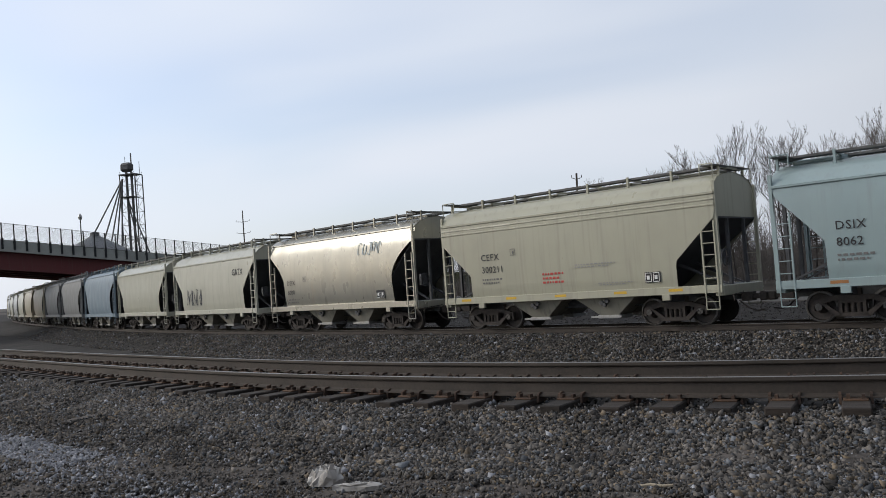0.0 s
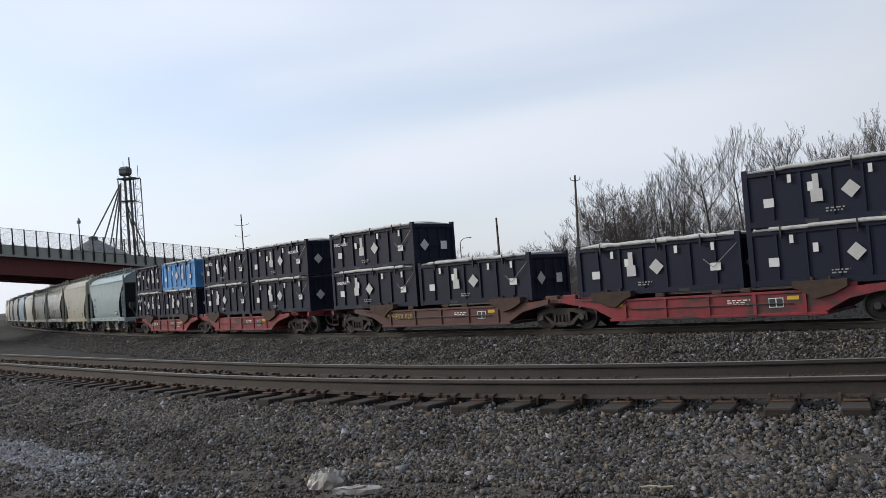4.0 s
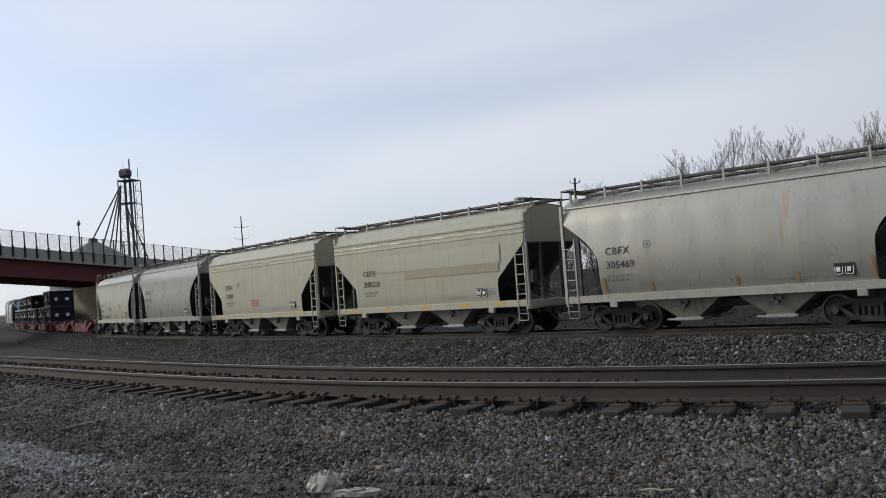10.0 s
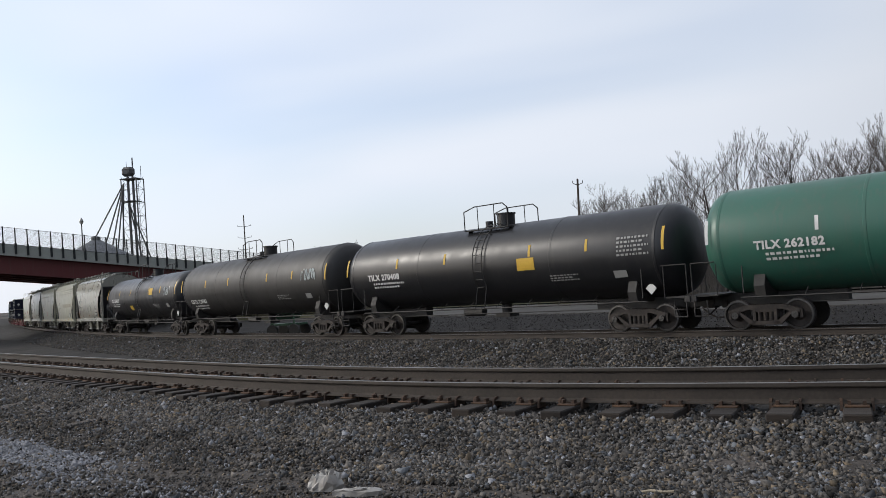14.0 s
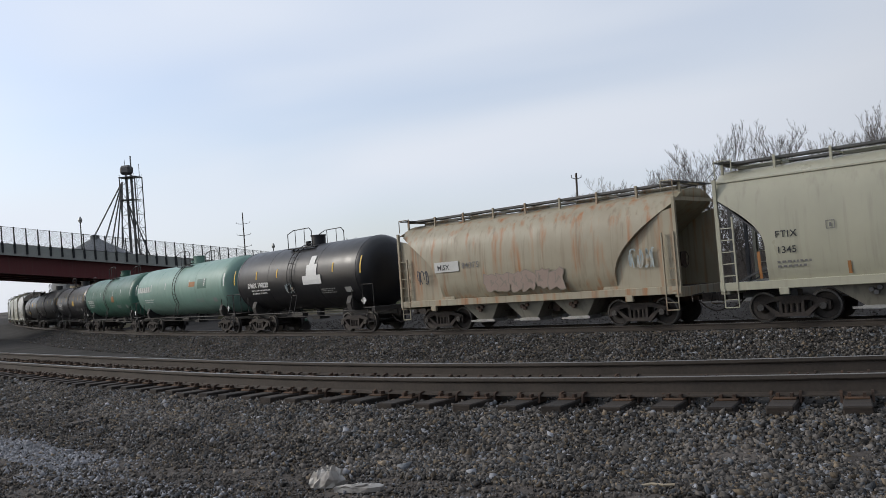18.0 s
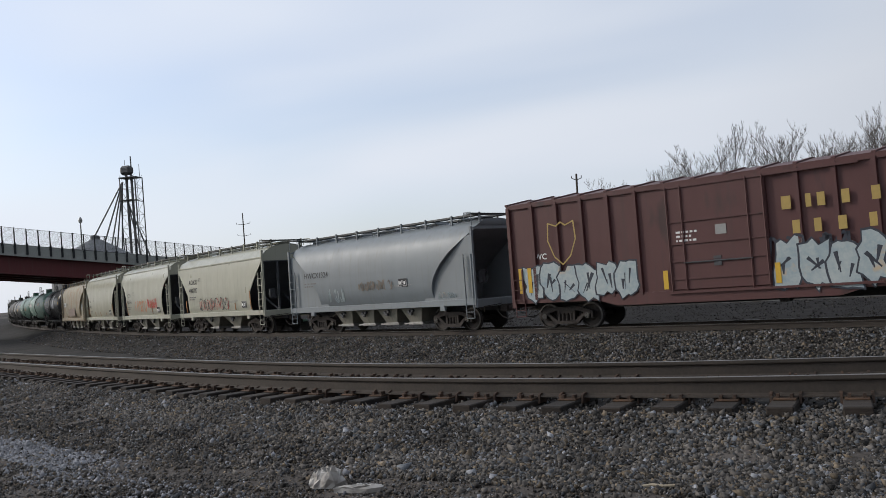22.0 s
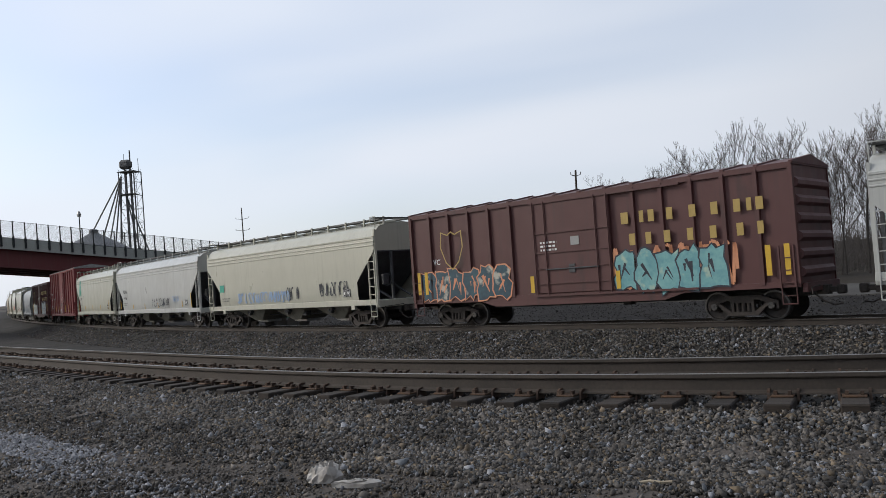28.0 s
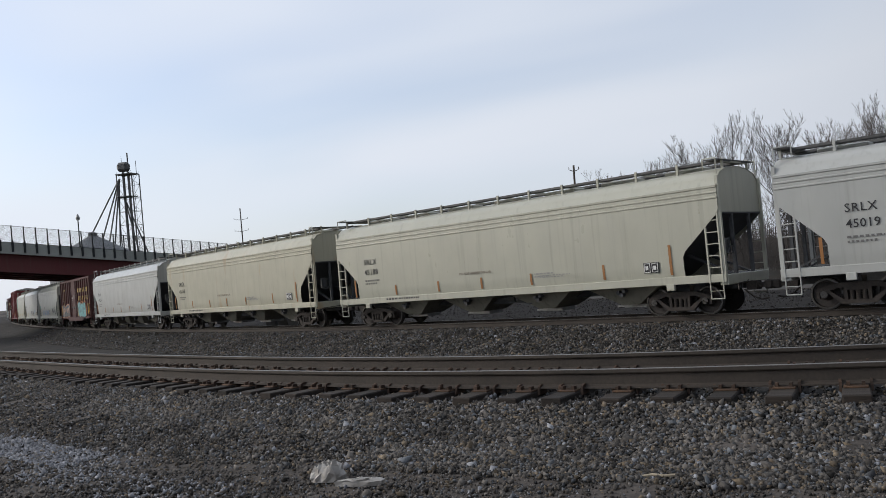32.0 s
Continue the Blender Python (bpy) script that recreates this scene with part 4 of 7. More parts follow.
# ---- tank cars ----
def tank_car(name, label, bolster, mat, R=1.63, over=1.75, iron=None, band=None, group="tank cars", dome_x=0.0):
    car = thing(name, label, "tank car", group)
    zc = 1.12 + R
    SIDE[car.name] = [(math.sqrt(max(0.0, R * R - (zc - R + R * k / 20 - zc) ** 2)), zc - R + R * k / 20) for k in range(41)]
    h = bolster + over
    n = 40
    rings = []
    for x, r in ((-h, 0.02), (-h + 0.03, 0.35), (-h + 0.14, 0.72), (-h + 0.32, 0.90), (-h + 0.52, 0.975), (-h + 0.72, 1.0), (-h * 0.5, 1.0), (-0.25, 1.0), (0.25, 1.0), (h * 0.5, 1.0), (h - 0.72, 1.0), (h - 0.52, 0.975), (h - 0.32, 0.90), (h - 0.14, 0.72), (h - 0.03, 0.35), (h, 0.02)):
        rings.append([(x, r * R * math.cos(2 * math.pi * i / n), zc + r * R * math.sin(2 * math.pi * i / n)) for i in range(n)])
    part("tank", Shape().loft(rings), mat, car, smooth=True)
    for x in (-h + 0.72, -bolster * 0.52, bolster * 0.52, h - 0.72):
        ring = [[(x + d, (R + e_) * math.cos(2 * math.pi * i / n), zc + (R + e_) * math.sin(2 * math.pi * i / n)) for i in range(n)] for d, e_ in ((-0.05, 0.0), (-0.04, 0.008), (0.04, 0.008), (0.05, 0.0))]
        part("weld_band", Shape().loft(ring, caps=False), mat, car, smooth=True)
    for g in (-1, 1):
        b = g * bolster
        part("saddle", Shape().prism([(-1.35, 1.35), (-1.25, 1.0), (1.25, 1.0), (1.35, 1.35), (1.2, 1.75), (0.9, 1.42), (0.5, 1.2), (-0.5, 1.2), (-0.9, 1.42), (-1.2, 1.75)], b - 0.16, b + 0.16, "x"), BLACK, car)
        part("stub_sill", Shape().box(min(g * (h + 0.35), g * (h - 3.9)), max(g * (h + 0.35), g * (h - 3.9)), -0.2, 0.2, 0.76, 1.12), BLACK, car)
        part("end_sill", Shape().slab(g * (h + 0.28) - 0.1, g * (h + 0.28) + 0.1, -1.45, 1.45, 0.95, 1.15, 0.015), BLACK, car)
        part("end_platform", Shape().box(min(g * (h + 0.3), g * (h - 0.5)), max(g * (h + 0.3), g * (h - 0.5)), -1.4, 1.4, 1.10, 1.14), BLACK, car)
        s = Shape()
        for y in (-1.42, 1.42):
            s.pipe([(g * (h + 0.3), y, 1.1), (g * (h + 0.3), y, 2.15), (g * (h - 1.3), y, 2.15), (g * (h - 1.3), y, 1.15)], 0.02, 5)
            s.tube((g * (h - 0.5), y, 1.1), (g * (h - 0.5), y, 2.15), 0.018, 5)
        part("hand_rail", s, BLACK, car)
        truck(car, b, iron)
        coupler(car, g * (h + 0.2), g * 99)
        stirrup(car, g * (h + 0.05) - 0.21, -1.45, BLACK, 1.0)
    s = Shape()
    for y in (-1.38, 1.38):
        s.pipe([(-h + 1.2, y, 1.02), (h - 1.2, y, 1.02)], 0.025, 5)
        k = -h + 1.6
        while k < h - 1.2:
            s.pipe([(k, y, 1.02), (k, y * 0.72, 1.25)], 0.016, 5)
            k += 1.45
    part("side_rail", s, BLACK, car)
    s = Shape()
    s.tube((dome_x, 0, 1.15), (dome_x, 0, 0.62), 0.2, 12)
    s.box(dome_x - 0.34, dome_x + 0.34, -0.3, 0.3, 0.62, 0.76)
    s.tube((dome_x - 1.9, -0.35, 0.86), (dome_x - 0.9, -0.35, 0.86), 0.17, 10)
    s.pipe([(-bolster + 1, -0.5, 0.78), (bolster - 1, -0.5, 0.78)], 0.02, 5)
    part("bottom_outlet", s, BLACK, car)
    top = zc + R
    s = Shape()
    for y in (-0.95, 0.75):
        s.box(dome_x - 1.15, dome_x + 1.15, y, y + 0.2, top - 0.16, top - 0.12)
    s.box(dome_x - 1.15, dome_x - 0.95, -0.95, 0.95, top - 0.16, top - 0.12)
    s.box(dome_x + 0.95, dome_x + 1.15, -0.95, 0.95, top - 0.16, top - 0.12)
    part("top_platform", s, BLACK, car)
    s = Shape()
    for y in (-0.95, 0.95):
        s.pipe([(dome_x - 1.12, y, top - 0.14), (dome_x - 1.12, y, top + 0.62), (dome_x - 0.55, y, top + 0.78), (dome_x + 0.9, y, top + 0.78), (dome_x + 1.12, y, top + 0.6), (dome_x + 1.12, y, top - 0.14)], 0.022, 6)
        s.tube((dome_x - 0.4, y, top - 0.14), (dome_x - 0.4, y, top + 0.78), 0.018, 5)
        s.tube((dome_x + 0.45, y, top - 0.14), (dome_x + 0.45, y, top + 0.78), 0.018, 5)
    part("platform_railing", s, BLACK, car, smooth=False)
    s = Shape()
    s.tube((dome_x + 0.25, 0, top - 0.08), (dome_x + 0.25, 0, top + 0.42), 0.36, 18)
    s.tube((dome_x + 0.25, 0, top + 0.42), (dome_x + 0.25, 0, top + 0.47), 0.40, 18)
    s.tube((dome_x - 0.55, -0.1, top - 0.08), (dome_x - 0.55, -0.1, top + 0.22), 0.15, 10)
    part("manway", s, mat if mat is not None else BLACK, car, smooth=True)
    # ladder bent over the shell
    s = Shape()
    pts = []
    for k in range(11):
        a = math.pi * (1.0 + 0.17 - 0.62 * k / 10)
        pts.append((zc + (R + 0.09) * math.sin(a), (R + 0.09) * math.cos(a)))
    for dx in (-0.23, 0.23):
        s.pipe([(dome_x + dx, -R - 0.08, 0.98)] + [(dome_x + dx, y, z) for z, y in pts], 0.02, 5)
    ladder_rails = part("ladder", s, BLACK, car)
    for z, y in pts:
        part("rung", kept("rung", lambda: Shape().tube((-0.23, 0, 0), (0.23, 0, 0), 0.015, 5), BLACK), BLACK, ladder_rails, at=pose(dome_x, y, z))
    if band:
        ring = [[(dome_x + d, (R + 0.012) * math.cos(2 * math.pi * i / n), zc + (R + 0.012) * math.sin(2 * math.pi * i / n)) for i in range(n)] for d in (-0.5, 0.5)]
        part("shell_band", Shape().loft(ring, caps=False), band, car, "darker band round the shell below the manway", True)
    return car, zc, R


def on_shell(zc, R, z, lift=0.012):
    """How far out the shell stands at height z."""
    return -math.sqrt(max(0.01, R * R - (z - zc) ** 2)) - lift


def shell_patch(car, zc, R, x0, x1, z0, z1, mat, name="reflective_stripe", label=""):
    """A flat sticker bent to the shell."""
    n = 5
    rings = [[(x, on_shell(zc, R, z0 + (z1 - z0) * k / n, 0.010), z0 + (z1 - z0) * k / n) for k in range(n + 1)] for x in (x0, x1)]
    s = Shape().loft(rings, close=False, caps=False)
    return part(name, s, mat, car, label)


# ---- box cars ----
def box_car(name, label, L, mat, top=4.42, ribs=13, door=(-1.6, 1.6), group="box cars", high=False, sill_drop=True):
    car = thing(name, label, "box car", group)
    e, W = L / 2, 1.46
    z0 = 1.06
    s = Shape()
    s.slab(-e, e, -W, W, z0, top, 0.02)
    part("body", s, mat, car)
    s = Shape()
    s.prism([(-W - 0.05, top - 0.02), (-W - 0.05, top + 0.05), (0, top + 0.30), (W + 0.05, top + 0.05), (W + 0.05, top - 0.02)], -e - 0.04, e + 0.04, "x")
    cap = GALV if high else mat
    roof = part("roof", s, cap, car, "ribbed steel roof")
    n = int(L / 1.0)
    for i in range(n + 1):
        part("roof_rib", kept(("roof_rib", top), lambda: Shape().prism([(-W - 0.07, top + 0.03), (-W - 0.07, top + 0.09), (0, top + 0.345), (W + 0.07, top + 0.09), (W + 0.07, top + 0.03)], -0.06, 0.06, "x"), cap), cap, roof, at=pose(-e + L * i / n, 0, 0))
    for y in (-1, 1):
        pitch = (L - 0.1) / ribs
        for i in range(ribs + 1):
            x = -e + 0.05 + pitch * i
            if door[0] - 0.1 < x < door[1] + 0.1:
                continue
            part("side_post", kept(("side_post", top), lambda: Shape().loft([[(-0.085, -0.0, z), (-0.065, -0.10, z), (0.065, -0.10, z), (0.085, 0.0, z)] for z in (z0 + 0.02, top - 0.05)]), mat), mat, car, at=pose(x, y * W, 0, 0, 0, 0 if y < 0 else 180))
        s = Shape()
        a, b = min(y * W, y * (W + 0.07)), max(y * W, y * (W + 0.07))
        s.box(-e, e, a, b, top - 0.12, top + 0.02)
        if sill_drop:
            s.prism([(-e, 1.14), (-e, 0.98), (-e + 3.6, 0.96), (-e + 4.3, 0.76), (e - 4.3, 0.76), (e - 3.6, 0.96), (e, 0.98), (e, 1.14)], a, b)
        else:
            s.box(-e, e, a, b, 0.92, 1.14)
        if high:
            for z in (2.0, 2.72, 3.45, 4.15):
                s.box(-e, e, min(y * W, y * (W + 0.02)), max(y * W, y * (W + 0.02)), z - 0.025, z + 0.025)
        part("side_sill", s, mat, car)
        # plug door with its rods, rails and handles
        a, b = min(y * (W + 0.02), y * (W + 0.11)), max(y * (W + 0.02), y * (W + 0.11))
        d = part("door", Shape().slab(door[0], door[1], a, b, z0 + 0.10, top - 0.16, 0.015), mat, car, "sliding plug door")
        yy = y * (W + 0.15)
        for x in (door[0] + 0.06, door[0] + 0.55, door[1] - 0.55, door[1] - 0.06):
            part("door_rod", Shape().tube((x, yy, z0 + 0.05), (x, yy, top - 0.1), 0.026, 6), mat, d)
        for z in (1.5, 2.05, 2.6, 3.3):
            part("door_bar", Shape().box(door[0], door[1], min(yy, y * (W + 0.11)), max(yy, y * (W + 0.11)), z - 0.02, z + 0.02), mat, d)
        for z in (z0 + 0.02, top - 0.14):
            part("door_rail", Shape().box(door[0] - 0.1, door[1] + (2.6 if z > 2 else 3.0), min(yy, y * (W + 0.09)), max(yy, y * (W + 0.09)), z - 0.035, z + 0.035), mat, d)
        s = Shape()
        s.box((door[0] + door[1]) / 2 - 0.12, (door[0] + door[1]) / 2 + 0.12, min(yy, y * (W + 0.11)), max(yy, y * (W + 0.11)), 1.85, 2.15)
        s.pipe([(door[0] + 0.5, yy, 2.0), (door[1] - 0.5, yy, 2.0)], 0.025, 6)
        part("door_latch", s, DARKGREY, d)
    for g in (-1, 1):
        s = Shape()
        x = g * e
        k = z0 + 0.35
        while k < top - 0.2:
            part("end_rib", Shape().loft([[(x, -W + 0.1, k - 0.16), (x, -W + 0.1, k + 0.16), (x, W - 0.1, k + 0.16), (x, W - 0.1, k - 0.16)], [(x + g * 0.09, -W + 0.16, k - 0.06), (x + g * 0.09, -W + 0.16, k + 0.06), (x + g * 0.09, W - 0.16, k + 0.06), (x + g * 0.09, W - 0.16, k - 0.06)]]), mat, car)
            k += 0.52
        ladder(car, g * (e - 0.33) - 0.21, -W - 0.11, 1.0, 2.2, mat)
        ladder(car, g * (e - 0.33) - 0.21, W + 0.11, 1.0, 2.2, mat)
        stirrup(car, g * (e - 0.33) - 0.21, -W - 0.06, mat, 1.0)
        truck(car, g * (e - 1.95))
        coupler(car, g * (e - 0.05), g * 99)
        part("end_sill", Shape().box(min(x, x + g * 0.14), max(x, x + g * 0.14), -1.4, 1.4, 0.82, 1.08), mat, car)
    part("centre_sill", Shape().box(-e + 0.2, e - 0.2, -0.3, 0.3, 0.66, 1.06), BLACK, car)
    brake_gear(car, 0.4, BLACK)
    return car


# ---- articulated well cars and the containers in them ----
def well_unit(name, label, bolster, mat, first, last, group="well car units"):
    """One well between two trucks; the unit carries its own end truck, and the first unit the shared one as well."""
    car = thing(name, label, "well car", group)
    b = bolster
    for y in (-1, 1):
        a, c = min(y * 1.30, y * 1.42), max(y * 1.30, y * 1.42)
        s = Shape().prism([(-b + 0.3, 1.12), (-b + 0.3, 0.95), (-b + 1.5, 0.72), (-b + 2.3, 0.30), (b - 2.3, 0.30), (b - 1.5, 0.72), (b - 0.3, 0.95), (b - 0.3, 1.12), (b - 2.4, 0.96), (-b + 2.4, 0.96)], a, c)
        part("well_side", s, mat, car)
        part("top_chord", Shape().slab(-b + 2.2, b - 2.2, min(y * 1.26, y * 1.46), max(y * 1.26, y * 1.46), 0.92, 1.0, 0.015), mat, car)
        part("bottom_chord", Shape().slab(-b + 2.1, b - 2.1, min(y * 1.26, y * 1.46), max(y * 1.26, y * 1.46), 0.27, 0.36, 0.015), mat, car)
        n = 5
        for i in range(n):
            x = -b + 2.7 + (2 * b - 5.4) * i / (n - 1)
            part("side_post", Shape().box(x - 0.05, x + 0.05, min(y * 1.40, y * 1.47), max(y * 1.40, y * 1.47), 0.34, 0.94), mat, car)
    s = Shape()
    for x in (-b + 2.4, 0.0, b - 2.4):
        s.box(x - 0.25, x + 0.25, -1.3, 1.3, 0.27, 0.36)
    for i in (-1, 1):
        s.box(-b + 2.4, b - 2.4, i * 0.9 - 0.07, i * 0.9 + 0.07, 0.29, 0.35)
    part("well_floor", s, mat, car)
    for g in (-1, 1):
        x0, x1 = sorted((g * (b - 2.0), g * (b + (1.5 if (g < 0 and first) or (g > 0 and last) else 0.15))))
        s = Shape().slab(x0, x1, -0.6, 0.6, 0.86, 1.16, 0.03)
        s.prism([(g * (b - 2.1), 1.16), (g * (b - 2.1), 0.40), (g * (b - 1.3), 0.85), (g * (b - 1.3), 1.16)], -1.3, 1.3)
        part("end_platform", s, mat, car)
        s = Shape()
        for y in (-1.05, 1.05):
            s.slab(g * (b - 0.35) - 0.28, g * (b - 0.35) + 0.28, y - 0.1, y + 0.1, 1.0, 1.24, 0.03)
        s.slab(g * (b - 0.2) - 0.3, g * (b - 0.2) + 0.3, -1.15, 1.15, 0.95, 1.1, 0.02)
        part("container_guide", s, mat, car)
        for y in (-1, 1):
            s = Shape()
            s.prism([(g * (b - 3.0), 1.26), (g * (b - 1.5), 1.26), (g * (b - 1.5), 1.06), (g * (b - 1.9), 0.86), (g * (b - 2.4), 0.74), (g * (b - 2.7), 0.96), (g * (b - 3.0), 1.08)], min(y * 1.1, y * 1.54), max(y * 1.1, y * 1.54))
            s.tube((g * (b - 2.0), y * 1.3, 1.24), (g * (b - 2.0), y * 1.3, 1.36), 0.05, 6)
            s.tube((g * (b - 2.5), y * 1.3, 1.24), (g * (b - 2.5), y * 1.3, 1.36), 0.05, 6)
            part("side_bracket", s, RUSTY, car)
        if (g < 0 and first) or (g > 0 and last):
            coupler(car, g * (b + 1.4), g * 99)
            s = Shape()
            s.box(min(g * (b + 1.35), g * (b + 1.5)), max(g * (b + 1.35), g * (b + 1.5)), -1.35, 1.35, 0.9, 1.12)
            part("end_rail", s, mat, car)
            stirrup(car, g * (b + 1.2) - 0.21, -1.4, mat, 0.95)
    if first:
        truck(car, -b)
        truck(car, b)
    else:
        truck(car, b)
    for x, mt in ((-b + 2.45, M_YELLOW), (b - 3.2, M_YELLOW)):
        plate(car, x, x + 0.34, 0.74, 0.85, mt, -1.425, "reflective_strip")
    bars(car, b - 5.0, 0.80, 0.7, 0.2, 3, M_WHITE, -1.425, seed=5)
    plate(car, b - 3.75, b - 3.3, 0.52, 0.82, M_BLACK, -1.425, "consolidated_stencil", "black stencil panel with white rulings")
    rim = Shape()
    for x0, x1, z0, z1 in ((-3.74, -3.31, 0.79, 0.81), (-3.74, -3.31, 0.53, 0.55), (-3.74, -3.72, 0.55, 0.79), (-3.33, -3.31, 0.55, 0.79), (-3.54, -3.51, 0.55, 0.79)):
        rim.box(b + x0, b + x1, -1.435, -1.4315, z0, z1)
    tagged(part("stencil_ruling", rim, M_WHITE, car), kind="stuff")
    # air hose, brake pipe and stains' iron along the side
    hose = Shape().pipe([(-b + 1.0, -1.48, 1.02), (-b + 2.6, -1.49, 0.99), (-b + 2.9, -1.47, 0.66), (b - 3.0, -1.47, 0.64)], 0.018, 5)
    part("brake_pipe", hose, BLACK, car)
    for x in (-b + 4.0, 0.3, b - 4.4):
        part("tie_down_bracket", kept("tie_down_bracket", lambda: Shape().slab(-0.16, 0.16, -0.05, 0.05, 0.0, 0.14, 0.02), RUSTY), RUSTY, car, at=pose(x, -1.40, 1.0))
    return car


def container(name, label, mat, cover, mark="", seed=1, group="waste containers", L=5.86):
    """A ribbed open-top box with a fabric cover, its foot at 0."""
    box = thing(name, label, "container", group)
    e, W, H = L / 2, 1.22, 1.68
    rnd = random.Random(seed)
    part("body", Shape().slab(-e + 0.06, e - 0.06, -W + 0.06, W - 0.06, 0.1, H - 0.06, 0.01), mat, box)
    for x in (-e, e - 0.16):
        for y in (-W, W - 0.14):
            part("corner_post", kept("corner_post", lambda: Shape().box(0, 0.16, 0, 0.14, 0.0, H + 0.10), mat), mat, box, at=pose(x, y, 0))
    for y in (-W, W - 0.12):
        part("bottom_rail", Shape().slab(-e + 0.16, e - 0.16, y, y + 0.12, 0.02, 0.20, 0.01), mat, box)
        part("top_rail", Shape().slab(-e + 0.16, e - 0.16, y, y + 0.12, H - 0.14, H, 0.01), mat, box)
    for x in (-e, e - 0.12):
        part("bottom_rail", Shape().box(x, x + 0.12, -W + 0.14, W - 0.14, 0.02, 0.2), mat, box)
        part("top_rail", Shape().box(x, x + 0.12, -W + 0.14, W - 0.14, H - 0.14, H), mat, box)
    for i in range(1, 7):
        x = -e + L * i / 7
        for y in (-1, 1):
            part("side_rib", kept("side_rib", lambda: Shape().box(-0.045, 0.045, -0.03, 0.03, 0.2, H - 0.14), mat), mat, box, at=pose(x, y * (W - 0.03), 0))
    for x in (-1.0, 1.0):
        for y in (-W + 0.048, W - 0.048):
            part("fork_pocket", kept("fork_pocket", lambda: Shape().box(-0.18, 0.18, -0.052, 0.052, 0.04, 0.14), BLACK), BLACK, box, at=pose(x, y, 0))
    # cover rolled over the top rail
    rings = []
    n = 15
    for i in range(n):
        x = -e + 0.2 + (L - 0.4) * i / (n - 1)
        sag = 0.05 * math.sin(i * 2.1) + rnd.uniform(-0.015, 0.015)
        rings.append([(x, -W + 0.01, H - 0.015), (x, -W - 0.012, H + 0.03 + sag * 0.3), (x, -W * 0.5, H + 0.11 + sag), (x, 0, H + 0.14 + sag), (x, W * 0.5, H + 0.11 + sag), (x, W + 0.012, H + 0.03), (x, W - 0.01, H - 0.015)])
    part("cover", Shape().loft(rings), cover, box, "fabric cover stretched over the open top", True)
    s = Shape()
    for i in range(8):
        x = -e + 0.7 + (L - 1.4) * i / 8
        s.tube((x, -W - 0.03, H + 0.03 + rnd.uniform(-0.01, 0.02)), (x + (L - 1.4) / 8, -W - 0.03, H + 0.03 + rnd.uniform(-0.01, 0.02)), 0.062, 8)
    part("cover_roll", s, cover, box, "rolled edge of the cover", True)
    for x in (-1.9, 0.2, 1.7):
        part("strap", Shape().box(x - 0.02, x + 0.02, -W - 0.10, -W - 0.005, H - 0.26, H + 0.1), BLACK, box)
    for g in (-1, 1):
        x = g * (e - 0.02)
        for y in (-0.8, -0.3, 0.3, 0.8):
            part("door_bar", kept("door_bar", lambda: Shape().tube((0, 0, 0.2), (0, 0, H - 0.1), 0.02, 6), mat), mat, box, at=pose(x, y, 0))
        part("door_latch", Shape().box(min(x, x + g * 0.03), max(x, x + g * 0.03), -1.0, 1.0, 0.75, 0.85), mat, box)
    y = -W - 0.006
    d = rnd.choice((-0.2, 0.1, 0.35))
    part("placard", Shape().prism([(d, 0.62), (d - 0.26, 0.88), (d, 1.14), (d + 0.26, 0.88)], y - 0.006, y), M_PALE, box, "pale diamond-shaped placard")
    for x, z, w, h in ((-e + 0.6, 0.6, 0.3, 0.26), (e - 1.0, 0.62, 0.34, 0.24), (-1.05, 0.95, 0.15, 0.26)):
        plate(box, x, x + w, z, z + h, M_WHITE, y, "paper_label", "white paper label")
    for x in (-1.75 + rnd.uniform(-0.2, 0.2), 0.75 + rnd.uniform(-0.2, 0.2), 2.0):
        plate(box, x, x + 0.11, H - 0.42, H - 0.18, M_WHITE, y - 0.006, "paper_label", "white paper label")
    x = d + rnd.choice((-1.0, 0.95))
    plate(box, x, x + 0.17, 0.98, 1.42, M_PALE, y - 0.006, "document_pouch", "hanging white document pouch")
    plate(box, x - 0.08, x + 0.25, 0.62, 0.98, M_PALE, y - 0.006, "document_pouch", "hanging white document pouch")
    part("cable", Shape().pipe([(e - 1.2, y - 0.02, 1.0), (e - 0.9, y - 0.03, 0.72), (e - 0.1, y - 0.02, 1.42)], 0.012, 4), GALV, box)
    bars(box, -0.6, 0.42, 0.5, 0.16, 2, M_GREY, y - 0.004, seed=seed + 30)
    for g in (-1, 1):
        part("end_placard", Shape().prism([(-0.6, 0.55), (-0.85, 0.8), (-0.6, 1.05), (-0.35, 0.8)], g * (e + 0.012), g * (e + 0.018), "x"), M_PALE, box)
        part("end_sheet", Shape().box(min(g * e, g * (e + 0.012)), max(g * e, g * (e + 0.012)), 0.35, 0.7, 0.6, 0.95), M_WHITE, box)
    if mark:
        letters(box, mark, -e + 0.35 if seed % 2 else e - 1.75, 1.16, 0.2, M_WHITE, y - 0.004)
    return box


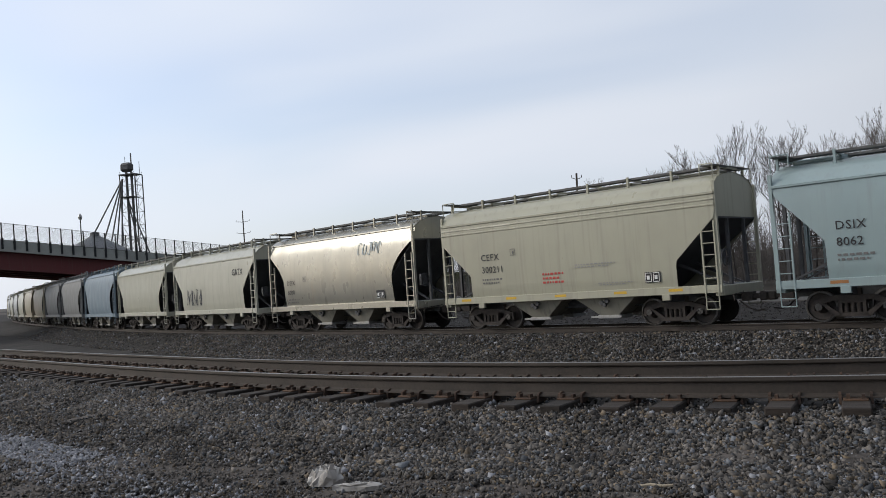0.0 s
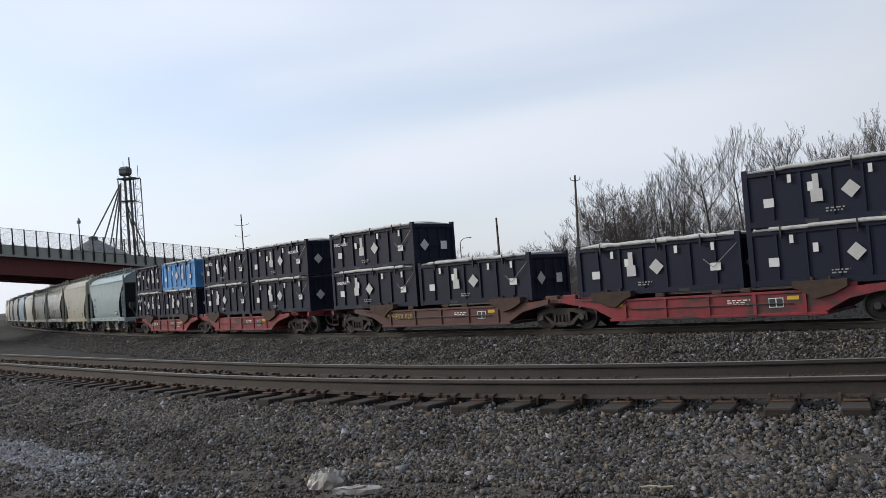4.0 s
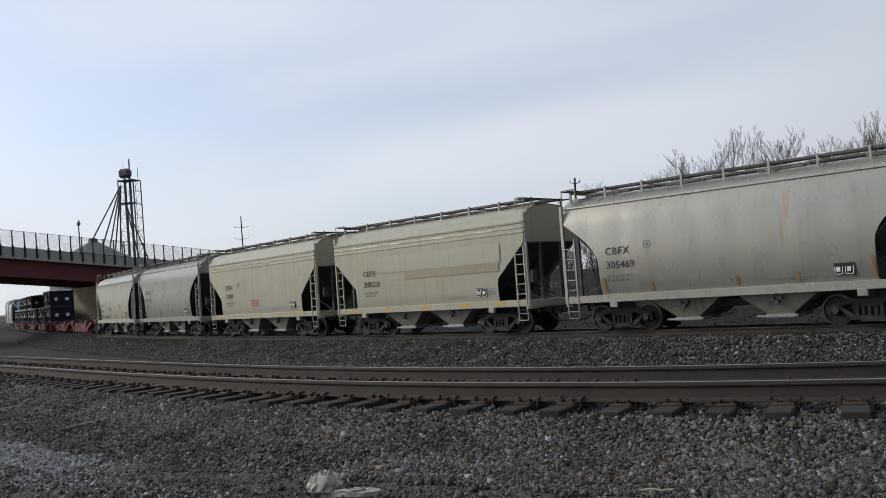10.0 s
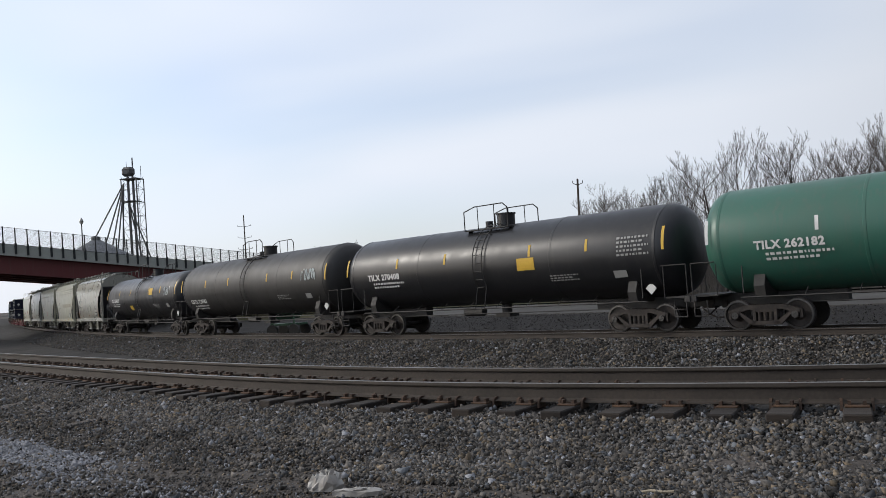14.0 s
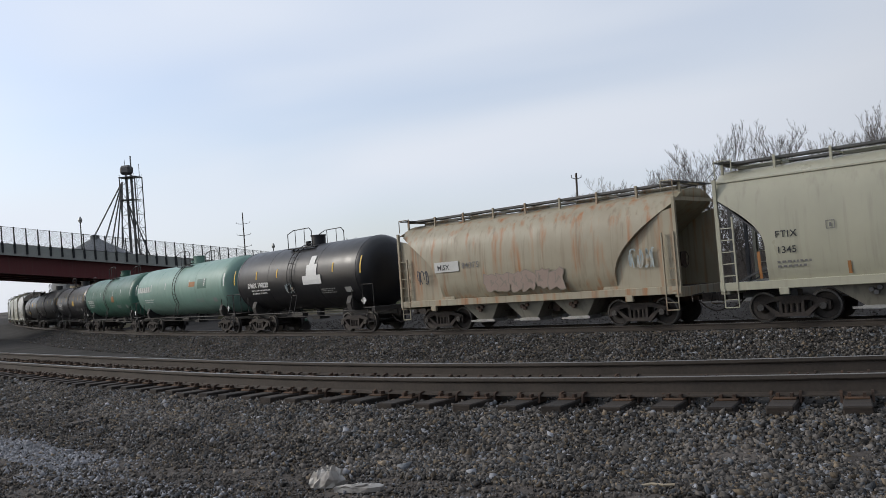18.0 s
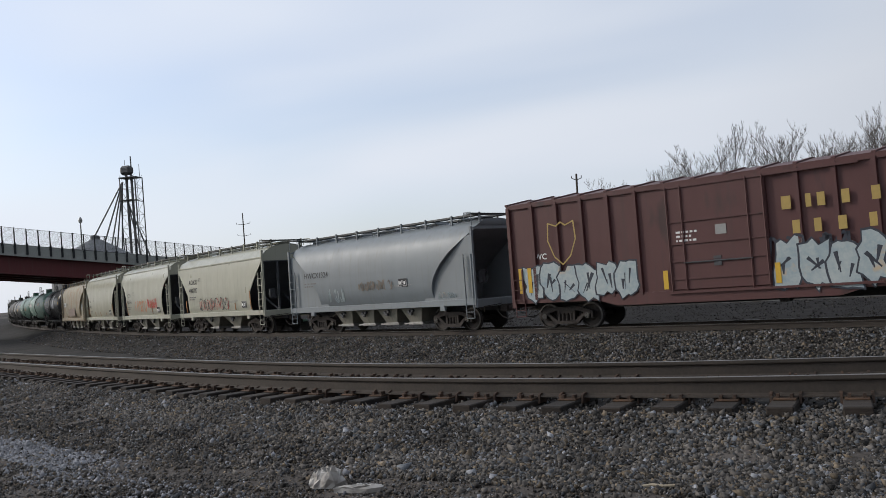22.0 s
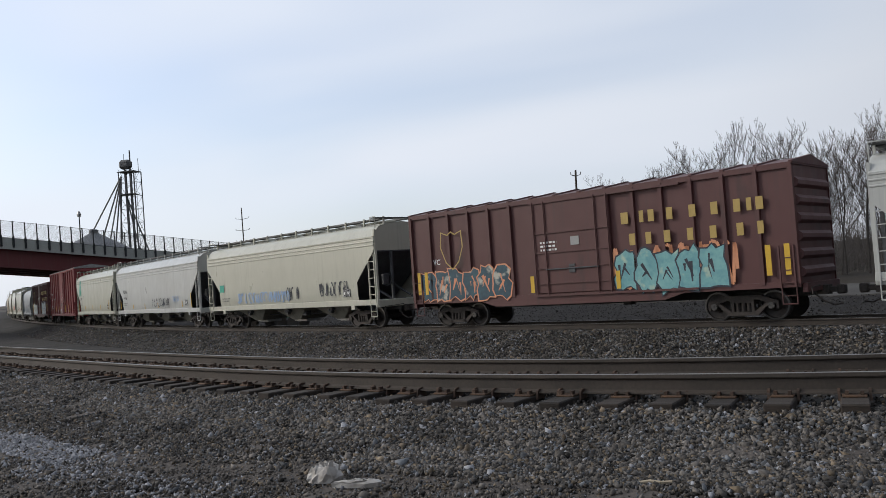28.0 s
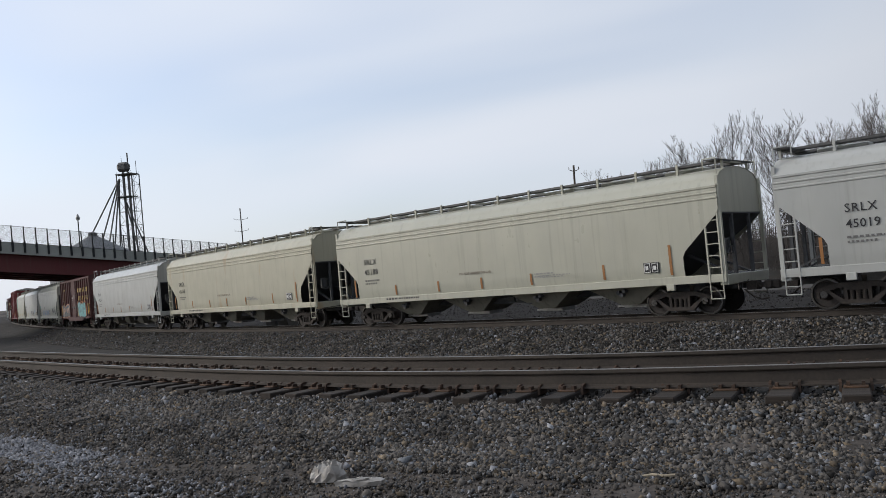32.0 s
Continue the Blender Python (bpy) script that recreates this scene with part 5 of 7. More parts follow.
def no_entry_sign(car, x, z):
    """A round warning sticker: red ring, slash and a dark figure."""
    y = side_of(car, None, z)
    disc = [(x + 0.17 * math.cos(k * math.pi / 9), z + 0.17 * math.sin(k * math.pi / 9)) for k in range(18)]
    sign = part("warning_sticker", Shape().prism(disc, y - 0.006, y), M_PALE, car, "round white sticker with a red ring")
    s = Shape()
    for k in range(18):
        a, b = k * math.pi / 9, (k + 1) * math.pi / 9
        s.prism([(x + r * math.cos(q), z + r * math.sin(q)) for r, q in ((0.17, a), (0.17, b), (0.14, b), (0.14, a))], y - 0.010, y - 0.006)
    s.prism([(x - 0.11, z + 0.09), (x - 0.09, z + 0.11), (x + 0.11, z - 0.09), (x + 0.09, z - 0.11)], y - 0.010, y - 0.006)
    part("ring", s, M_RED, sign)
    part("figure", Shape().prism([(x - 0.09, z - 0.09), (x - 0.06, z - 0.10), (x + 0.09, z + 0.07), (x + 0.06, z + 0.09)], y - 0.013, y - 0.0105), M_BLACK, sign)


# ---- the train, car by car from its far end to its tail: (thing, place along the track at 16 s, half the truck spacing, foot) ----
SPEED, GAIN = 15.437, 0.170
TRAIN = []
RUSTC = (0.20, 0.075, 0.028)
P_CREAM = paint("cream_grey_paint", (0.375, 0.365, 0.28), 0.30, 0.30)
P_TAN = paint("dusty_tan_paint", (0.31, 0.275, 0.195), 0.40, 0.34)
P_BEIGE = paint("pale_beige_paint", (0.395, 0.392, 0.315), 0.30, 0.28)
P_WHITE = paint("white_grey_paint", (0.435, 0.43, 0.355), 0.30, 0.26)
P_COOL = paint("cool_white_paint", (0.43, 0.437, 0.415), 0.30, 0.26)
P_SILVER = paint("silver_grey_paint", (0.38, 0.37, 0.32), 0.27, 0.30, rust=(0.36, 0.27, 0.17), rust_at=0.68, metal=0.45)
P_BLUEGREY = paint("pale_blue_grey_paint", (0.265, 0.34, 0.345), 0.32, 0.22)
P_BLUE = paint("dull_blue_grey_paint", (0.163, 0.222, 0.266), 0.45, 0.30)
P_GREY = paint("mid_grey_paint", (0.275, 0.28, 0.255), 0.28, 0.30)
# bay paint: road grime, with the underside's shade mixed into the colour
P_BAY = paint("grimed_shade_dark_paint", (0.235, 0.225, 0.185), 0.6, 0.7, dirt=(0.07, 0.062, 0.052))
P_SLATE = paint("slate_grey_paint", (0.195, 0.22, 0.235), 0.46, 0.30)
P_DARKHOP = paint("weathered_dark_grey_paint", (0.178, 0.185, 0.185), 0.5, 0.35)
P_RUST = paint("rust_streaked_tan_paint", (0.32, 0.292, 0.215), 0.5, 0.6, rust=(0.30, 0.125, 0.042), rust_at=0.52, rust_stretch=(2.8, 2.8, 0.26), dirt=(0.14, 0.085, 0.045), rust_soft=0.22)
P_STAIN = paint("cream_paint_with_rust_runs", (0.43, 0.415, 0.325), 0.42, 0.28, rust=(0.36, 0.23, 0.11), rust_at=0.60, rust_soft=0.2)
P_TANKBLACK = paint("satin_black_paint", (0.012, 0.0125, 0.015), 0.36, 0.40, dirt=(0.032, 0.030, 0.028))
P_TANKBROWN = paint("dusty_brown_black_paint", (0.019, 0.018, 0.0175), 0.5, 0.45, dirt=(0.045, 0.041, 0.038))
P_TANKGREEN = paint("dark_green_paint", (0.028, 0.118, 0.084), 0.40, 0.55, dirt=(0.085, 0.105, 0.085))
P_TANKMINT = paint("pale_green_paint", (0.185, 0.31, 0.262), 0.40, 0.40, dirt=(0.12, 0.17, 0.13))
P_BROWN = paint("faded_brown_paint", (0.083, 0.027, 0.025), 0.55, 0.45, rust=(0.045, 0.02, 0.018), rust_at=0.62, dirt=(0.05, 0.026, 0.024))
P_RED = paint("faded_red_paint", (0.172, 0.022, 0.024), 0.50, 0.55, rust=(0.075, 0.03, 0.026), rust_at=0.62, dirt=(0.09, 0.022, 0.02))
P_WELL = paint("red_well_paint", (0.225, 0.018, 0.026), 0.5, 0.68, rust=(0.05, 0.024, 0.020), rust_at=0.53, dirt=(0.06, 0.016, 0.015), rust_stretch=(0.7, 0.7, 1.4))
P_WELLDARK = paint("rust_brown_well_paint", (0.075, 0.028, 0.022), 0.6, 0.5, rust=(0.12, 0.035, 0.03), rust_at=0.60, dirt=(0.04, 0.025, 0.02), rust_stretch=(0.7, 0.7, 1.4))
P_NAVY = paint("navy_container_paint", (0.008, 0.011, 0.027), 0.48, 0.3, dirt=(0.016, 0.017, 0.022), spec=0.25)
P_SKYBLUE = paint("bright_blue_container_paint", (0.055, 0.23, 0.50), 0.42, 0.20)
C_WHITE = material("white_tarp", (0.55, 0.55, 0.53), (0.36, 0.36, 0.35), 0.7, 0, 8, 2, 0.9, bump=0.3)
C_NAVY = material("navy_tarp", (0.035, 0.04, 0.075), (0.02, 0.022, 0.04), 0.6, 0, 8, 2, 0.9, bump=0.3)
G_PALE = material("pale_spray", (0.40, 0.44, 0.43), (0.25, 0.32, 0.35), 0.6, 0, 8, 1.6, 1.0, bump=0.0, spots=(0.45, 0.36, 0.25), spot_at=0.60, spot_scale=1.6)
G_TEAL = material("teal_spray", (0.19, 0.40, 0.39), (0.10, 0.27, 0.30), 0.6, 0, 8, 1.6, 1.0, bump=0.0, spots=(0.36, 0.46, 0.36), spot_at=0.60, spot_scale=1.8)
G_DARK = glow_free("dark_spray", (0.03, 0.035, 0.05), 0.6)
G_BLUE = glow_free("pale_blue_spray", (0.30, 0.42, 0.60), 0.6)
G_RED = glow_free("red_spray", (0.55, 0.09, 0.07), 0.6)
G_ORANGE = glow_free("orange_spray", (0.62, 0.27, 0.14), 0.6)
G_GREEN = glow_free("green_decal", (0.04, 0.33, 0.24), 0.6)
G_GOLD = glow_free("worn_yellow_lettering", (0.40, 0.28, 0.08), 0.6)
G_PINK = glow_free("faded_pink_spray", (0.27, 0.20, 0.165), 0.6)
G_FAINT = glow_free("faint_spray", (0.21, 0.175, 0.14), 0.6)
G_DEEP = material("deep_teal_spray", (0.03, 0.085, 0.11), (0.02, 0.04, 0.06), 0.6, 0, 8, 1.6, 1.0, bump=0.0, spots=(0.40, 0.40, 0.34), spot_at=0.56, spot_scale=1.9)


def slack(s):
    """The cars ahead run stretched, those behind the well cars bunched."""
    return -0.25 if s < -138 else 0.15


def enter(car, s0, s1, bolster, foot=0.0):
    TRAIN.append((car, (s0 + s1) / 2 + slack(s0), bolster, foot))
    return car


def hop(s0, s1, mat, label, **k):
    car = hopper("covered_hopper_car", label, s1 - s0, mat, **k)
    return enter(car, s0, s1, (s1 - s0) / 2 - 1.95)


# the cars that lead, already far off
x = -283.6
lead = [(P_BLUE, "dull blue-grey covered hopper car"), (P_DARKHOP, "weathered dark grey covered hopper car"), (P_DARKHOP, "weathered dark grey covered hopper car"),
        (P_TAN, "dusty tan covered hopper car"), (P_TAN, "dusty tan covered hopper car"), (P_CREAM, "cream covered hopper car"), (P_GREY, "grey covered hopper car"),
        (P_CREAM, "cream covered hopper car"), (P_GREY, "grey covered hopper car"), (P_TAN, "dusty tan covered hopper car"), (P_CREAM, "cream covered hopper car")]
for mt, words in lead:
    hop(x - 11.6, x, mt, words)
    x -= 13.0
hop(-282.7, -271.1, P_BEIGE, "pale beige two-bay covered hopper car", shape="eave")
c = hop(-269.8, -258.2, P_WHITE, "white covered hopper car with graffiti scribbles", shape="eave")
scrawl(c, -3.6, -1.2, 1.5, 2.6, G_DARK, 3, strokes=5)
letters(c, "GATX", 3.0, 3.1, 0.5, M_BLACK, None)
c = hop(-256.9, -245.4, P_SILVER, "silvery grey covered hopper car with a light rust tinge")
hopper_marks(c, 11.5, "DSIX", "6008", size=0.3, z=2.3, seed=3)
scrawl(c, 1.9, 3.6, 3.35, 3.95, G_PALE, 4, strokes=5, y=None)
c = hop(-244.0, -232.4, P_CREAM, "cream-grey two-bay covered hopper car", shape="flat", cut_top=3.2, cut_low=1.95)
hopper_marks(c, 11.6, "CEFX", "300211", x=2.1, seed=4, low=[(k, M_YELLOW) for k in (-4.6, -2.4, -0.2, 2.2, 4.2)])
bars(c, -0.9, 2.0, 0.9, 0.45, 3, M_RED, None, seed=41)
bars(c, 0.5, 2.22, 1.6, 0.16, 2, M_GREY, None, seed=42)
c = hop(-231.0, -219.4, P_BLUEGREY, "pale blue-grey two-bay covered hopper car", shape="eave")
hopper_marks(c, 11.6, "DSIX", "8062", seed=5, low=[(k, M_ORANGE) for k in (-4.0, -1.8, -0.4, 1.6, 4.2)])

# three two-unit well cars; the first two carry stacked containers
def well(s0, s1, first, label, mat=None):
    b = (s1 - s0) / 2
    car = well_unit("well_car", label, b, mat or P_WELL, first, not first)
    return enter(car, s0, s1, b)


u = well(-216.0, -204.9, True, "red well car unit carrying stacked containers")
letters(u, "HESX 24", -2.9, 0.62, 0.3, M_WHITE, -1.475)
well(-204.9, -193.8, False, "red well car unit carrying stacked containers")
u = well(-189.0, -177.5, True, "rust-brown and red well car unit carrying containers", P_WELLDARK)
letters(u, "HESX 020", -2.9, 0.62, 0.3, G_GOLD, -1.475)
well(-177.5, -166.3, False, "red well car unit carrying containers")
u = well(-161.7, -150.4, True, "empty red well car unit")
letters(u, "HESX 39", -2.5, 0.56, 0.28, M_WHITE, -1.475)
u = well(-150.4, -139.2, False, "empty red well car unit with a yellow strip")
plate(u, 3.2, 3.9, 0.98, 1.12, M_YELLOW, -1.475, "reflective_strip")
LOADS = [(-217.4, 0, 0, "HESU48128"), (-211.45, 0, 0, "HESU48184"), (-217.4, 1, 3, "HESU 48161"), (-211.45, 1, 1, ""),
         (-204.35, 0, 2, "48602"), (-198.3, 0, 2, ""), (-204.35, 1, 2, "HESU 48283"), (-198.3, 1, 2, "HESU48134"),
         (-190.5, 0, 2, "HESU48139"), (-184.5, 0, 2, ""), (-190.5, 1, 2, "HESU 48261"),
         (-176.65, 0, 2, ""), (-170.6, 0, 2, ""), (-170.6, 1, 2, "")]
for i, (s0, level, look_id, mark) in enumerate(LOADS):
    mt, cover = ((P_NAVY, C_WHITE), (P_SKYBLUE, C_WHITE), (P_NAVY, C_WHITE), (P_NAVY, C_NAVY))[look_id]
    words = ("bright blue steel container with white cover" if look_id == 1 else "navy steel waste container with pale cover" if look_id != 3 else "navy steel waste container under navy cover")
    words += (" stacked on another" if level else " in a well car")
    cn = container("waste_container", words, mt, cover, mark, seed=i + 1)
    enter(cn, s0, s0 + 5.86, 2.4, 0.37 + level * 1.76 + 0.75)

c = hop(-136.5, -125.0, P_BEIGE, "pale grey-beige two-bay covered hopper car", shape="eave")
hopper_marks(c, 11.5, "CRDX", "21895", z=2.3, size=0.3, gap=0.42, x=1.75, seed=6, stripes=[(k, M_ORANGE, 0.09, h) for k, h in ((-4.05, 0.75), (-1.2, 0.4), (0.55, 0.4), (2.35, 0.42), (4.15, 0.7))])
no_entry_sign(c, -1.15, 2.12)
no_entry_sign(c, 1.95, 2.22)
plate(c, -1.95, -1.75, 2.05, 2.25, M_GREY, None, "stencil_panel")
plate(c, -2.5, -2.2, 1.42, 1.56, M_BLACK, None, "stencil_panel")
plate(c, -2.15, -1.95, 1.42, 1.56, M_ORANGE, None, "stencil_panel")
c = hop(-123.9, -112.4, P_GREY, "grey round-sided covered hopper car")
hopper_marks(c, 11.5, "AOKX", "497068", seed=7, z=2.85, size=0.38, gap=0.5, stripes=[(k, M_ORANGE, 0.09, h) for k, h in ((-4.2, 0.75), (-1.2, 0.3), (4.0, 0.6))])
c = hop(-111.0, -99.4, P_CREAM, "cream two-bay covered hopper car", shape="flat", cut_top=3.2, cut_low=1.95)
hopper_marks(c, 11.6, "CEFX", "12489", x=2.1, seed=8, low=[(k, M_YELLOW) for k in (-4.6, -2.4, -0.2, 2.2, 4.2)])
bars(c, -0.8, 2.0, 0.9, 0.4, 3, M_RED, None, seed=43)
c = hop(-98.1, -86.7, P_CREAM, "cream-grey covered hopper car with a paint break along its side", shape="flat", cut_top=3.2, cut_low=1.95)
hopper_marks(c, 11.4, "CEFX", "309233", x=2.1, seed=9, low=[(k, M_YELLOW) for k in (-4.6, -2.2, 0.2, 2.4, 4.2)])
plate(c, -2.6, 4.4, 2.72, 3.42, P_BEIGE, None, "repainted_panel", "paler repainted stretch of the side", 0.003)
plate(c, -0.9, 4.3, 2.38, 2.716, P_TAN, None, "repainted_panel", "duller stretch of the side", 0.003)
bars(c, 3.3, 1.75, 0.8, 0.26, 3, M_DIM, None, seed=44)
c = hop(-85.4, -73.8, P_SILVER, "silvery grey two-bay covered hopper car")
hopper_marks(c, 11.6, "CBFX", "305469", seed=10, z=2.6, stripes=[(k, M_ORANGE, 0.08, h) for k, h in ((-4.1, 0.5), (-2.4, 0.3), (0.4, 0.3), (2.2, 0.3), (4.2, 0.6))])


def tank(a, b, mat, label, mark, ink, R=1.63, over=1.75, band=None, stripe=None, dome_x=0.0, group="tank cars", mx=1.8, mz=2.42):
    car, zc, R = tank_car("tank_car", label, (b - a) / 2, mat, R, over, band=band, dome_x=dome_x, group=group)
    h = (b - a) / 2 + over
    if mark:
        letters(car, mark, -h + mx, mz, 0.34, ink, None, 0.014, wide=1.1)
    bars(car, -h + mx + 0.3, mz - 0.12, 1.9, 0.3, 2, ink, None, seed=int(abs(a)))
    for k in (-0.955, -0.56, -0.22, 0.30, 0.60, 0.955):
        tall = 0.75 if abs(k) > 0.9 else 0.42
        shell_patch(car, zc, R, h * k - 0.05, h * k + 0.05, 3.05 - tall / 2, 3.05 + tall / 2, stripe or M_YELLOW)
    bars(car, h * 0.40, 2.1, 1.2, 0.26, 3, M_GREY, None, seed=int(abs(b)) + 3)
    plate(car, h * 0.72, h * 0.72 + 0.5, 1.86, 2.1, M_GREY, None, "stencil_panel")
    y = on_shell(zc, R, 1.45, 0.12)
    part("placard_holder", Shape().prism([(h * 0.86, 1.24), (h * 0.86 - 0.2, 1.44), (h * 0.86, 1.64), (h * 0.86 + 0.2, 1.44)], y - 0.02, y), M_WHITE, car, "white diamond placard")
    TRAIN.append((car, (a + b) / 2 + slack(a), (b - a) / 2, 0.0))
    return car, zc, R, h


c, zc, R, h = tank(-70.6, -56.8, P_TANKBLACK, "black tank car with yellow reflective stripes", "TILX 254693", M_WHITE, R=1.52)
shell_patch(c, zc, R, 2.75, 3.5, 2.75, 3.2, M_YELLOW, "warning_panel", "yellow warning panel")
shell_patch(c, zc, R, -2.3, -1.6, 1.8, 2.1, M_YELLOW, "warning_panel", "yellow warning panel")
scrawl(c, 6.0, 7.3, 2.6, 3.2, G_PALE, 21, y=None, strokes=4)
c, zc, R, h = tank(-52.55, -38.6, P_TANKBROWN, "dusty brown-black tank car", "CBTX 729383", M_WHITE, mx=1.5, mz=1.95)
scrawl(c, 6.2, 7.6, 2.7, 3.3, G_PALE, 22, y=None, strokes=5)
c, zc, R, h = tank(-34.35, -21.3, P_TANKBLACK, "glossy black tank car with yellow stripes", "TILX 270408", M_WHITE, R=1.56)
shell_patch(c, zc, R, 1.9, 2.7, 2.35, 2.8, M_YELLOW, "warning_panel", "yellow warning panel")
bars(c, 6.2, 3.2, 1.2, 0.7, 5, M_GREY, None, seed=77)
c, zc, R, h = tank(-17.15, -4.3, P_TANKGREEN, "dark green tank car with pale stripes", "TILX 262182", M_WHITE, stripe=M_WHITE)
shell_patch(c, zc, R, 1.9, 2.7, 2.35, 2.8, M_ORANGE, "warning_panel", "orange warning panel")
c, zc, R, h = tank(0.0, 12.8, P_TANKMINT, "pale green tank car with white lettering", "", M_WHITE, stripe=M_WHITE)
s = Shape()
for k in range(6):
    s.box(-h + 0.9 + k * 0.42, -h + 1.2 + k * 0.42, on_shell(zc, R, 3.0, 0.03), on_shell(zc, R, 3.0, 0.02), 2.8, 3.15)
part("name_blocks", s, M_WHITE, c, "row of white name blocks")
shell_patch(c, zc, R, 2.4, 3.4, 2.85, 3.15, M_ORANGE, "warning_panel", "orange warning panel")
shell_patch(c, zc, R, 3.8, 5.2, 2.7, 3.25, P_TANKGREEN, "patched_panel", "dark green patch")
c, zc, R, h = tank(16.9, 25.7, P_TANKBLACK, "black tank car with a large white painted emblem", "DMIX 190220", M_WHITE, R=1.62, over=1.75)
emblem = plate(c, 1.1, 2.7, 2.35, 2.78, M_WHITE, None, "emblem", "plain white emblem shape")
SIDE[emblem.name] = SIDE[c.name]
plate(emblem, 1.45, 2.35, 2.77, 3.3, M_WHITE, None, "emblem_upper")
plate(emblem, 1.65, 2.1, 3.29, 3.7, M_WHITE, None, "emblem_tip")
scrawl(c, -0.6, 0.2, 2.0, 2.5, G_PALE, 23, y=None, strokes=3)

c = hop(29.5, 42.4, P_RUST, "rust-streaked tan centre-flow covered hopper car", shape="flow", cut=2.3, cut_top=4.0, cut_low=1.7, bays=3, dark=RUSTY, tall=1.0)
plate(c, -4.2, -2.9, 2.35, 2.75, M_PALE, -1.646, "white_patch", "white patch behind the car's number")
letters(c, "MISX", -4.05, 2.43, 0.3, M_BLACK, -1.656)
letters(c, "84375", -2.75, 2.44, 0.32, M_DIM, -1.646, wide=1.15)
scrawl(c, -5.3, -4.6, 1.9, 2.5, G_DARK, 24, strokes=3)
blobs(c, -1.6, 2.0, 1.45, 2.2, G_PINK, G_FAINT, 25, -1.640, 6)
scrawl(c, 4.6, 5.6, 1.9, 2.6, G_PALE, 37, strokes=4, y=-1.53)
c = hop(43.45, 55.0, P_CREAM, "clean cream-grey two-bay covered hopper car")
hopper_marks(c, 11.5, "FTIX", "1345", seed=12, z=2.5, size=0.28, stripes=[(k, M_ORANGE, 0.09, h) for k, h in ((-4.45, 0.8), (-2.0, 0.35), (-0.1, 0.35), (1.95, 0.35), (4.35, 0.9))])
c = hop(56.25, 67.5, P_BEIGE, "beige covered hopper car with red graffiti tags")
hopper_marks(c, 11.25, "FCTX", "806016", seed=13, stripes=[(k, M_ORANGE, 0.1, h) for k, h in ((-4.0, 0.9), (1.9, 0.8))])
scrawl(c, -1.9, 0.7, 1.45, 2.35, G_ORANGE, 26, strokes=6)
scrawl(c, 1.0, 3.1, 1.7, 2.4, G_RED, 27, strokes=8)
c = hop(69.1, 80.6, P_BEIGE, "beige-grey covered hopper car with dark graffiti outlines", shape="eave")
hopper_marks(c, 11.5, "AOKX", "496777", z=2.98, size=0.40, gap=0.5, seed=14, stripes=[(k, M_ORANGE, 0.1, h) for k, h in ((-4.5, 0.7), (2.3, 0.4), (4.2, 1.0))])
scrawl(c, -2.6, 1.5, 1.35, 2.15, G_DARK, 28, strokes=6, thick=0.018)
scrawl(c, -2.5, 1.6, 1.4, 2.1, G_RED, 29, strokes=6, thick=0.010)
c = hop(83.0, 95.9, P_SLATE, "smooth slate-grey centre-flow covered hopper car", shape="flow", cut=2.4, cut_top=4.0, cut_low=1.6, bays=4, tall=0.985)
hopper_marks(c, 12.9, "", "HWCX1324", seed=15, z=3.1, size=0.36, x=1.5, plate_x=4.2, plate_z=2.1)
scrawl(c, -0.8, 1.6, 1.85, 2.3, G_FAINT, 29, strokes=6)
scrawl(c, -3.1, -1.9, 1.4, 2.1, G_PALE, 30, strokes=3)
scrawl(c, 4.2, 5.2, 1.2, 1.6, G_PALE, 31, strokes=4)


def gold_rows(car, places, z, y):
    """One row of the railway's name: plain yellow bars."""
    for x, w in places:
        plate(car, x, x + 0.09 + w * 0.6, z, z + 0.38, G_GOLD, y, "name_bar")


def shield(car, cx, cz, y):
    s = Shape()
    pts = [(-0.55, 0.75), (-0.2, 0.62), (0, 0.75), (0.2, 0.62), (0.55, 0.75), (0.6, 0.1), (0.35, -0.5), (0, -0.8), (-0.35, -0.5), (-0.6, 0.1)]
    rings = [[(cx + a * k, y + d, cz + b * k) for a, b in pts] for k, d in ((1.0, 0.0), (1.0, -0.006), (0.92, -0.006), (0.92, 0.0))]
    s.loft(rings, caps=False)
    part("shield_outline", s, G_GOLD, car, "worn yellow shield outline")


